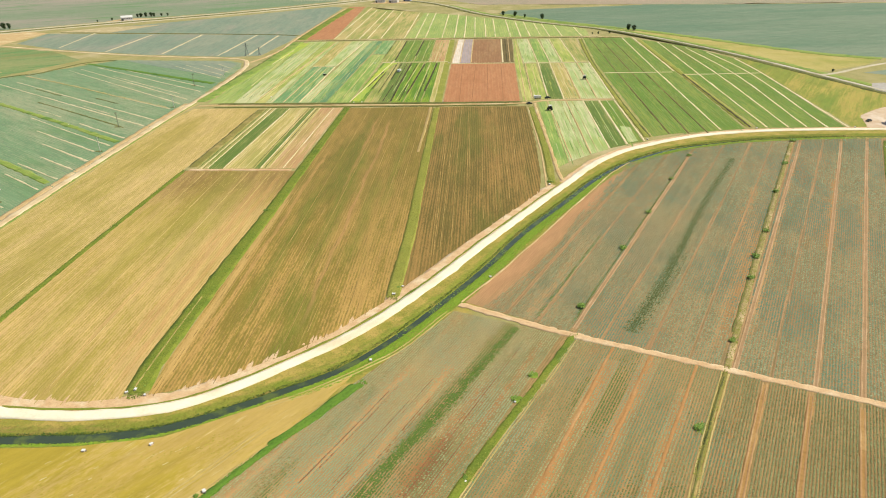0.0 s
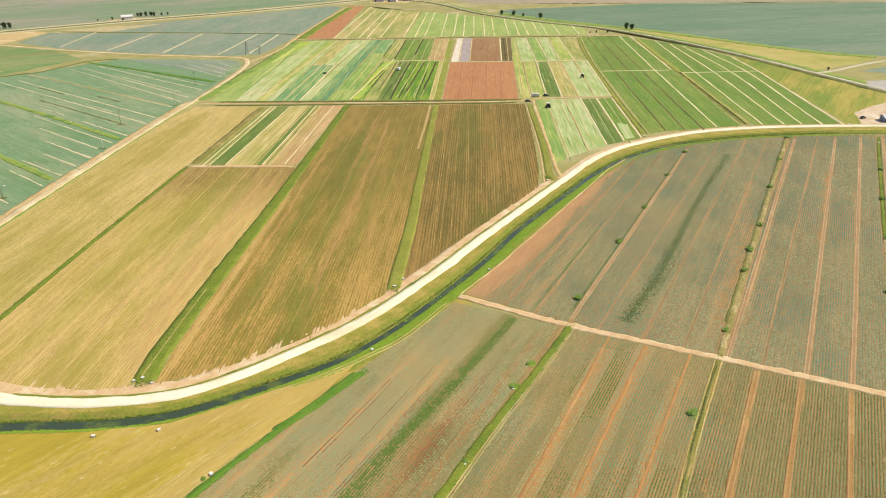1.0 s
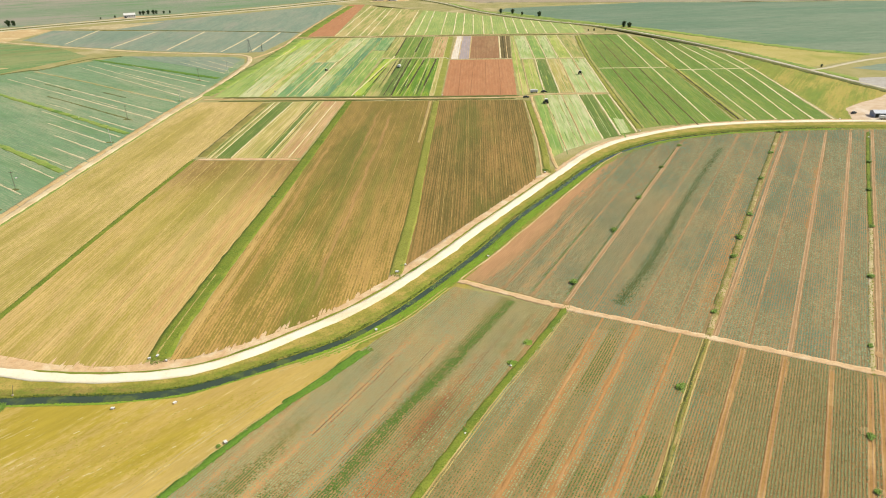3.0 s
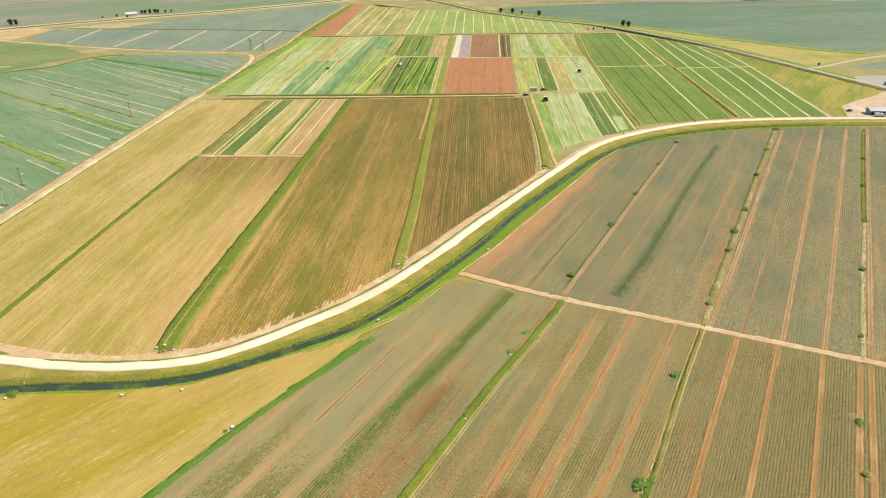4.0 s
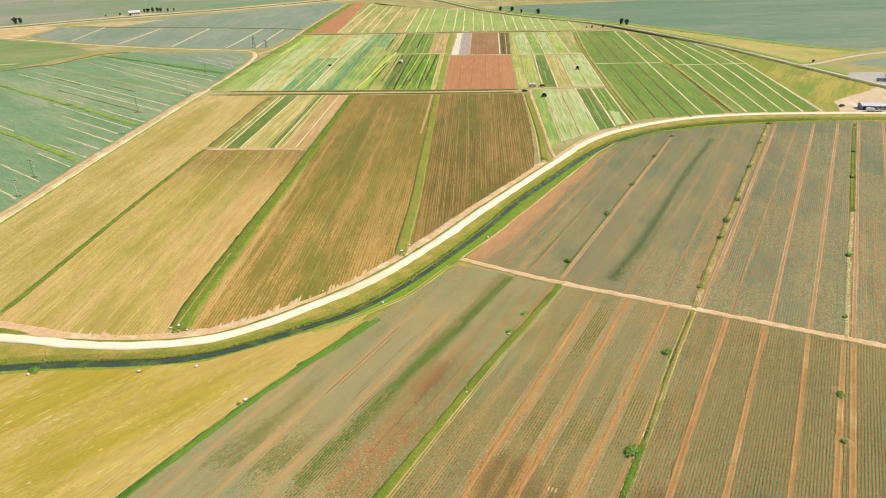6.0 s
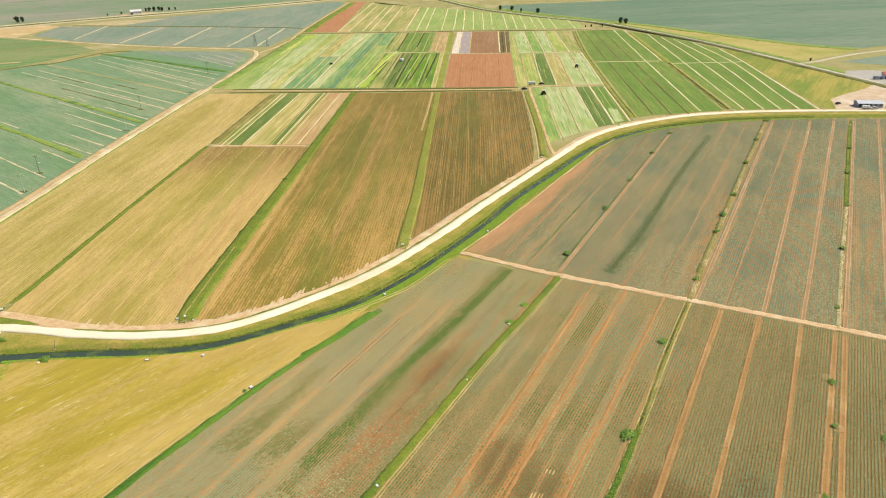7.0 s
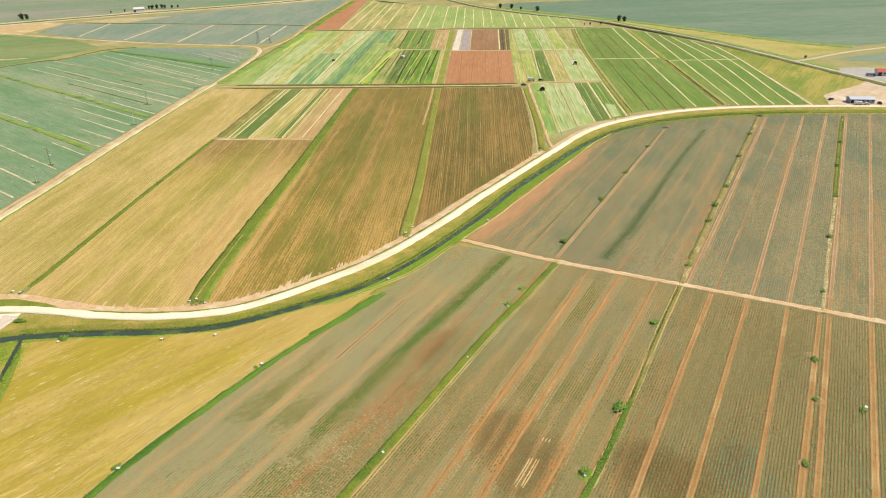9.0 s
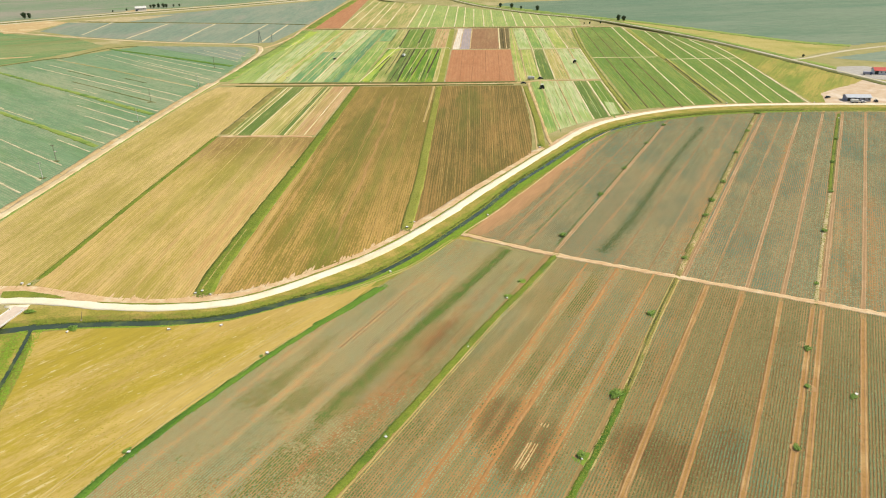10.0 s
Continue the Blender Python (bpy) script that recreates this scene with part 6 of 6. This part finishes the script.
# ---- irrigation valve boxes ----
def valve_box():
    root = new("valve_box")
    bm = bmesh.new()
    box(bm, 0, 0, -0.1, 1.3, 1.0, 0.75, 0, 0.05)
    part("body", bm, CONCRETE, root)
    bm = bmesh.new()
    box(bm, 0, 0, 0.66, 1.45, 1.15, 0.12, 0, 0.03)
    part("lid", bm, WHITE_PAINT, root, "whitewashed concrete lid")
    bm = bmesh.new()
    rod(bm, (0.6, 0, 0.25), (1.25, 0, 0.25), 0.16, 0.16, 12)
    part("pipe", bm, STEEL, root, "grey steel outlet pipe")
    return tagged(root, "white concrete irrigation valve box on grass", "valve box", "irrigation valve boxes")


VALVES = [(-100.6, 131.2, 0.9), (-84.2, 134, 0.9), (-33, 172.3, 0.9), (3.9, 226.6, 0.8), (-100.8, 155.2, 0.8), (-98.8, 156.6, 0.9), (-95, 154.2, 0.7), (-30.6, 213, 1.1),
          (-28, 219, 0.8), (34.6, 325, 1.0), (-168.2, 161.2, 1.0), (-165, 160.4, 0.9), (-133.4, 129.2, 0.7), (-64.6, 118.4, 1.0), (-87.4, 74.6, 0.8), (102.4, 101.9, 0.9),
          (24.9, 75.2, 0.6), (9.7, 153.2, 0.6), (226.6, 383.6, 0.9), (-3.3, 123.2, 0.5), (-23.7, 81.8, 0.7), (37.9, 99.2, 0.5), (-246, 320, 1.0), (-279, 445, 0.8),
          (99, 401, 0.9), (170, 423.5, 1.0), (229, 424, 0.9), (-29, 650, 1.0), (-27, 501.5, 0.9), (-93, 500.5, 0.9), (-87, 501, 0.9), (-98, 653, 1.0), (-160, 520, 1.1)]
first_valve = valve_box()
for k, (x, y, s) in enumerate(VALVES):
    ob = first_valve if k == 0 else copy_thing(first_valve, Matrix())
    z = float(ground_height(np.array([[x, y]]))[0])
    ob.matrix_world = Matrix.Translation((x, y, max(z, -0.3) + 0.06)) @ Matrix.Rotation(k * 0.9, 4, "Z") @ Matrix.Diagonal((s * 0.72, s * 0.72, s * 0.66, 1))
for x, y, r in ((98.2, 126.2, 1.5), (91.5, 104.8, 1.6), (77.6, 80.4, 1.4), (101.6, 101.6, 1.0), (23.6, 77.0, 1.1), (119.5, 160.5, 1.3)):
    ring = [(x + r * math.cos(a) * random.uniform(0.75, 1.2), y + 1.25 * r * math.sin(a) * random.uniform(0.75, 1.2)) for a in (k * math.pi / 6 for k in range(12))]
    field(ring, AZ, RUT_SOIL, "trampled pale bare earth round a shrub", "bare_soil", z=0.11, category="soil", ragged=0.1)


for x, y, r in ((25.4, 75.6, 2.7), (37.4, 101.2, 1.7), (57.2, 143, 1.7), (10.2, 154.6, 1.7), (15.6, 166, 1.6), (-2.6, 124.4, 1.7)):
    ring = [(x + r * math.cos(a) * random.uniform(0.75, 1.2), y + r * math.sin(a) * random.uniform(0.75, 1.2)) for a in (k * math.pi / 7 for k in range(14))]
    field(ring, AZ, FRESH_GRASS, "lush green grass round a valve box", "grass_patch", z=0.1, category="grass", ragged=0.1)


# ---- power line ----
def pole(name, height, material, label, wood):
    root = new(name)
    bm = bmesh.new()
    rod(bm, (0, 0, -0.3), (0, 0, height), 0.2 if not wood else 0.15, 0.11, 10)
    part("post", bm, material, root)
    bm = bmesh.new()
    box(bm, 0, 0, height - 0.9, 2.2, 0.12, 0.14, 0, 0.02)
    part("crossarm", bm, STEEL if not wood else material, root)
    for x in (-0.95, 0, 0.95):
        bm = bmesh.new()
        rod(bm, (x, 0, height - 0.72), (x, 0, height - 0.4), 0.07, 0.11, 8)
        part("insulator", bm, DARK_PAINT, root)
    return tagged(root, label, "utility pole", "power line poles")


for make, places in ((("utility_pole", 9.0, PALE_POLE, "pale concrete power pole in a blue-green field", False), [(-227.2, 275.2), (-226, 384.8), (-225, 492), (-224.5, 600)]),
                     (("utility_pole", 10.0, WEATHERED_WOOD, "dark weathered wooden power pole in a blue-green field", True), [(-235.6, 302.9), (-241, 439), (-237.5, 565)])):
    made = pole(*make)
    for k, (x, y) in enumerate(places):
        ob = made if k == 0 else copy_thing(made, Matrix())
        ob.matrix_world = pose(x, y, 0.05, 0, 0, 4)
    for x, y in places[:3]:
        ring = [(x - 0.5 + 2.6 * math.cos(a) * random.uniform(0.7, 1.2), y + 1.6 * math.sin(a) * random.uniform(0.7, 1.2)) for a in (k * math.pi / 5 for k in range(10))]
        field(ring, 0, DARK_HEDGE, "dark weedy patch round a pole", "weed_patch", z=0.13, category="weeds", ragged=0.1)


def lattice_tower(height, half):
    root = new("lattice_tower")
    levels = [(0, half), (height * 0.3, half * 0.7), (height * 0.58, half * 0.42), (height * 0.8, half * 0.26), (height, half * 0.14)]
    signs = ((-1, -1), (1, -1), (1, 1), (-1, 1))
    for sx, sy in signs:
        bm = bmesh.new()
        for (z0, h0), (z1, h1) in zip(levels, levels[1:]):
            rod(bm, (sx * h0, sy * h0, z0 - 0.05), (sx * h1, sy * h1, z1), 0.085, 0.07, 6)
        part("leg", bm, STEEL, root)
    for k in range(4):
        (ax, ay), (bx, by) = signs[k], signs[(k + 1) % 4]
        bm = bmesh.new()
        for (z0, h0), (z1, h1) in zip(levels, levels[1:]):
            rod(bm, (ax * h0, ay * h0, z0), (bx * h1, by * h1, z1), 0.04, 0.04, 5)
            rod(bm, (bx * h0, by * h0, z0), (ax * h1, ay * h1, z1), 0.04, 0.04, 5)
            rod(bm, (ax * h1, ay * h1, z1), (bx * h1, by * h1, z1), 0.04, 0.04, 5)
        part("bracing", bm, STEEL, root)
    for z, w in ((height * 0.8, 2.6), (height * 0.92, 2.0)):
        bm = bmesh.new()
        rod(bm, (-w, 0, z), (w, 0, z), 0.09, 0.09, 6)
        part("crossarm", bm, STEEL, root)
    return tagged(root, "grey steel lattice pylon with two crossarms beside a road", "pylon")


lattice_tower(13.0, 1.8).matrix_world = pose(-235.6, 702.5, 0.05, 0, 0, 8)
lattice_tower(8.0, 1.1).matrix_world = pose(-223.8, 706.5, 0.05, 0, 0, 20)

# ---- bridge over the ditch ----
bridge = tagged(new("bridge"), "pale concrete slab bridge over the ditch", "bridge")
bridge.matrix_world = pose(-159.6, 134.5, 0, 0, 0, -8)
bm = bmesh.new()
box(bm, 0, 0, 0.02, 5.4, 20.0, 0.32, 0, 0.05)
part("deck", bm, CONCRETE, bridge)
for x in (-2.6, 2.6):
    bm = bmesh.new()
    box(bm, x, 0, 0.33, 0.3, 15.0, 0.28, 0, 0.04)
    part("kerb", bm, WHITE_PAINT, bridge, "whitewashed kerb")
for y in (-6.2, 6.2):
    bm = bmesh.new()
    box(bm, 0, y, -1.9, 5.6, 0.7, 1.95, 0, 0.04)
    part("abutment", bm, CONCRETE, bridge)
for x in (-2.4, 2.4):
    bm = bmesh.new()
    box(bm, x, 7.8, 0.3, 0.5, 0.7, 0.55, 0, 0.06)
    part("end_block", bm, WHITE_PAINT, bridge, "white end block")
ribbon("dirt_road", [(-160.5, 147), (-160.2, 143.6)], 8.0, 0.18, ROAD_DUST, "pale dirt apron at the bridge", "road", 0.1, 0.4, 1.5)
ribbon("dirt_road", [(-158.2, 125), (-156.5, 110), (-160, 80), (-175, 30), (-190, -30)], 4.6, 0.14, ROAD_DUST, "pale dirt road beyond the bridge", "road", 0.1, 0.3)


# ---- farm buildings ----
def gable_house(name, x, y, turn, length, width, wall_h, roof_h, wall_mat, roof_mat, label, doors=1, windows=3, overhang=0.5):
    """Walls, a ridged roof with thickness, doors and windows with frames."""
    root = new(name)
    bm = bmesh.new()
    l, w = length / 2, width / 2
    base = [bm.verts.new((sx * l, sy * w, -0.1)) for sx, sy in ((-1, -1), (1, -1), (1, 1), (-1, 1))]
    top = [bm.verts.new((v.co.x, v.co.y, wall_h)) for v in base]
    peak = [bm.verts.new((-l, 0, wall_h + roof_h * 0.98)), bm.verts.new((l, 0, wall_h + roof_h * 0.98))]
    for k in (0, 2):
        bm.faces.new((base[k], base[(k + 1) % 4], top[(k + 1) % 4], top[k]))
    bm.faces.new((base[1], base[2], top[2], peak[1], top[1]))
    bm.faces.new((base[3], base[0], top[0], peak[0], top[3]))
    part("wall", bm, wall_mat, root)
    for s in (-1, 1):
        bm = bmesh.new()
        ridge_z, eave_z = wall_h + roof_h, wall_h - roof_h * overhang / w
        low = [(-l - overhang, s * (w + overhang), eave_z), (l + overhang, s * (w + overhang), eave_z), (l + overhang, 0, ridge_z), (-l - overhang, 0, ridge_z)]
        under = [bm.verts.new(v) for v in low]
        over = [bm.verts.new((v[0], v[1], v[2] + 0.14)) for v in low]
        bm.faces.new(under), bm.faces.new(over)
        for k in range(4):
            m = (k + 1) % 4
            bm.faces.new((under[k], under[m], over[m], over[k]))
        ribs = int(length / 1.2)
        for k in range(ribs):
            rx = -l + (k + 0.5) * length / ribs
            rod(bm, (rx, s * (w + overhang), eave_z + 0.16), (rx, 0.03 * s, ridge_z + 0.16), 0.05, 0.05, 4)
        bmesh.ops.recalc_face_normals(bm, faces=bm.faces[:])
        part("roof", bm, roof_mat, root)
    slots = doors + windows
    for k in range(slots):
        cx = -l + (k + 0.5) * length / slots
        if k < doors:
            bm = box(bmesh.new(), cx, -w - 0.04, 0, 2.6, 0.1, min(2.9, wall_h - 0.3), 0, 0.02)
            part("door", bm, DARK_PAINT, root)
        else:
            bm = box(bmesh.new(), cx, -w - 0.05, wall_h * 0.45, 1.5, 0.12, 1.1, 0, 0.02)
            frame_ob = part("window", bm, WHITE_PAINT, root)
            bm = box(bmesh.new(), cx, -w - 0.09, wall_h * 0.45 + 0.1, 1.3, 0.08, 0.9)
            part("pane", bm, DARK_GLASS, frame_ob)
    root.matrix_world = pose(x, y, 0.06, 0, 0, turn)
    return tagged(root, label, "building")


gable_house("shed", 260.0, 430.5, -4, 15.5, 7.5, 2.8, 1.2, GREY_WALL, TIN_ROOF, "long grey shed with a pale tin roof in a farmyard", 2, 3)
gable_house("farmhouse", 321, 517, -10, 13, 8, 3.0, 1.8, WHITE_PAINT, RED_ROOF, "small white farm building with a red roof", 1, 3)
gable_house("farmhouse", -507, 1012, 30, 15, 9, 4.2, 2.0, WHITE_PAINT, WHITE_PAINT, "far white farm building beside trees", 1, 4)
gable_house("farmhouse", -164, 1190, 5, 16, 9, 4.0, 2.0, WHITE_PAINT, TIN_ROOF, "far white farm building", 1, 3)
gable_house("farmhouse", -141, 1186, -12, 14, 9, 4.0, 2.0, WHITE_PAINT, TIN_ROOF, "far white farm building", 1, 3)
gable_house("shed", -120, 1200, -20, 12, 7, 3.5, 1.5, GREY_WALL, TIN_ROOF, "far grey shed beside a road", 1, 2)
field([(-530, 996), (-486, 1008), (-478, 1030), (-520, 1030)], 30, TRACK_DUST, "bare yard of a far farm", "farmyard", z=0.1, category="yard")
field([(-178, 1172), (-112, 1168), (-118, 1206), (-172, 1206)], 0, TRACK_DUST, "bare yard of a far farm", "farmyard", z=0.1, category="yard")
field([(289, 526), (300, 508), (309, 495), (330, 494), (340, 530), (322, 548), (300, 546)], 0, mottled("grey_gravel", lin(206, 200, 192), lin(188, 180, 170), None, 6.0, 0.6),
      "pale grey gravel lot", "gravel_lot", z=0.1, category="yard")


field([(312, 585), (352, 604), (420, 640), (520, 610), (520, 500), (390, 540)], 14, GREY_TEAL, "small blue-green plot beyond a side road", ragged=0.6)


# ---- vehicles ----
def wheel(root, x, y, r, w, side):
    bm = bmesh.new()
    rod(bm, (x, y - w / 2, r), (x, y + w / 2, r), r, r, 18)
    bmesh.ops.bevel(bm, geom=[e for e in bm.edges if abs(e.verts[0].co.y - e.verts[1].co.y) < 1e-4 and e.calc_face_angle(0) > 0.5], offset=w * 0.15, segments=2, affect="EDGES")
    tyre = part("wheel", bm, RUBBER, root)
    bm = bmesh.new()
    rod(bm, (x, y + side * w * 0.5, r), (x, y + side * (w * 0.5 + 0.03), r), r * 0.55, r * 0.45, 14)
    part("rim", bm, STEEL, tyre)


def tractor(x, y, turn, label, size=1.3):
    """A field machine: bonnet, cab with glass and a white roof, two big and two small wheels."""
    root = new("tractor")
    bm = box(bmesh.new(), 1.3, 0, 0.75, 1.9, 0.85, 0.85, 0, 0.12, 0.92)
    box(bm, 0.2, 0, 0.6, 3.4, 0.5, 0.4, 0, 0.05)
    part("body", bm, DARK_PAINT, root)
    bm = box(bmesh.new(), -0.4, 0, 1.0, 1.5, 1.4, 1.5, 0, 0.08, 0.9)
    part("cab", bm, DARK_GLASS, root)
    bm = box(bmesh.new(), -0.4, 0, 2.5, 1.9, 1.8, 0.22, 0, 0.08)
    part("roof", bm, WHITE_PAINT, root, "white cab roof")
    bm = rod(bmesh.new(), (1.5, 0.25, 1.55), (1.5, 0.25, 2.4), 0.06, 0.06, 8)
    part("exhaust", bm, STEEL, root)
    for s in (-1, 1):
        wheel(root, -0.7, s * 0.85, 0.85, 0.5, s)
        wheel(root, 1.7, s * 0.75, 0.5, 0.35, s)
    root.matrix_world = pose(x, y, 0.08, 0, 0, turn) @ Matrix.Diagonal((size, size, size, 1))
    return tagged(root, label, "tractor")


def truck(x, y, turn, length, cab, load, label, name="truck"):
    root = new(name)
    bm = box(bmesh.new(), 0, 0, 0.5, length, 1.7, 0.25, 0, 0.04)
    part("chassis", bm, STEEL, root)
    bm = box(bmesh.new(), length / 2 - 0.85, 0, 0.6, 1.7, 2.0, 1.6, 0, 0.15, 0.94)
    part("cab", bm, cab, root)
    bm = box(bmesh.new(), length / 2 - 0.12, 0, 1.35, 0.16, 1.6, 0.6, 0, 0.03)
    part("windscreen", bm, DARK_GLASS, root)
    bm = box(bmesh.new(), -0.95, 0, 0.75, length - 2.0, 2.1, 1.7, 0, 0.06)
    part("cargo_box", bm, load, root)
    for s in (-1, 1):
        wheel(root, length / 2 - 0.9, s * 0.85, 0.42, 0.28, s)
        wheel(root, -length / 2 + 1.1, s * 0.85, 0.42, 0.28, s)
    root.matrix_world = pose(x, y, 0.16, 0, 0, turn)
    return tagged(root, label, "truck")


def car(x, y, turn, paint, label):
    root = new("car")
    bm = box(bmesh.new(), 0, 0, 0.32, 4.3, 1.75, 0.62, 0, 0.15)
    part("body", bm, paint, root)
    bm = box(bmesh.new(), -0.2, 0, 0.9, 2.4, 1.55, 0.55, 0, 0.1, 0.78)
    part("cabin", bm, DARK_GLASS, root)
    bm = box(bmesh.new(), -0.2, 0, 1.42, 1.7, 1.2, 0.07, 0, 0.03)
    part("roof", bm, paint, root)
    for sx in (-1.35, 1.35):
        for s in (-1, 1):
            wheel(root, sx, s * 0.8, 0.33, 0.22, s)
    root.matrix_world = pose(x, y, 0.15, 0, 0, turn)
    return tagged(root, label, "car")


tractor(48, 473, 100, "dark tractor with a white cab roof in a green plot")
tractor(85, 572, 80, "dark tractor with a white cab roof in a pale plot")
tractor(-135, 600, 40, "small dark tractor in a blue-green plot", 0.75)
truck(-71, 612, 80, 5.6, WHITE_PAINT, WHITE_PAINT, "white box truck between green rows")
truck(42, 506.5, 3, 5.4, WHITE_PAINT, WHITE_PAINT, "white truck parked on a farm road")
car(49.5, 507.5, 5, DARK_PAINT, "dark car parked on a farm road")
car(35, 490.5, 5, DARK_PAINT, "dark car standing on a farm road")
truck(255, 423, 0, 5.0, WHITE_PAINT, WHITE_PAINT, "white truck parked in front of a shed")
car(260.5, 423, 5, WHITE_PAINT, "white car parked in front of a shed")
car(270.5, 425.5, 80, DARK_PAINT, "dark car parked beside a shed")
car(243.5, 437, 30, DARK_PAINT, "dark car parked in a farmyard")
truck(308, 513, -20, 6.5, BLUE_PAINT, GREY_WALL, "grey truck parked in a gravel lot")

# ---- pale wheel lines in the brown fields ----
for x0, y0, x1, y1 in ((-19, 243, -22, 484), (-16.2, 250, -17, 484), (-6, 272, -8, 484), (-5, 274, -7, 484), (7.4, 292, 8.4, 484), (9.3, 296, 11.2, 484), (18.2, 312, 22, 484),
                       (23.2, 322, 26, 484), (27, 326, 28.6, 484), (-12, 262, -13, 484), (1.5, 282, 1, 484), (14, 306, 16, 484)):
    for off in ((-0.45, 0.45) if int(y0) % 2 else (0.0,)):
        path(x0 + off, y0, x1 + off, y1, 0.36, FAINT_LINE, "pale wheel line in a brown field", z=0.1)
for x0, y0, x1, y1 in ((-40, 208, -39, 484), (-45, 200, -44, 484), (-56, 188, -54, 484), (-68, 176, -66, 484), (-80, 168, -78, 484), (-91, 160, -91.5, 420), (-62, 182, -61, 330), (-74, 172, -72, 300),
                       (-112, 158, -112, 344), (-125, 158, -124, 346), (-137, 158, -137, 346), (-148, 158, -148, 346), (-172, 158, -172, 484), (-184, 158, -184, 484), (-195, 158, -195, 484)):
    path(x0, y0, x1, y1, 0.32, FAINT_LINE if x0 > -100 else DRY_LINE, "faint wheel line in a stubble field", z=0.1)
path(-35.6, 380, -35, 484, 2.2, PINK_SOIL, "pale earth strip beside a grass baulk", "headland", "headland", z=0.09)
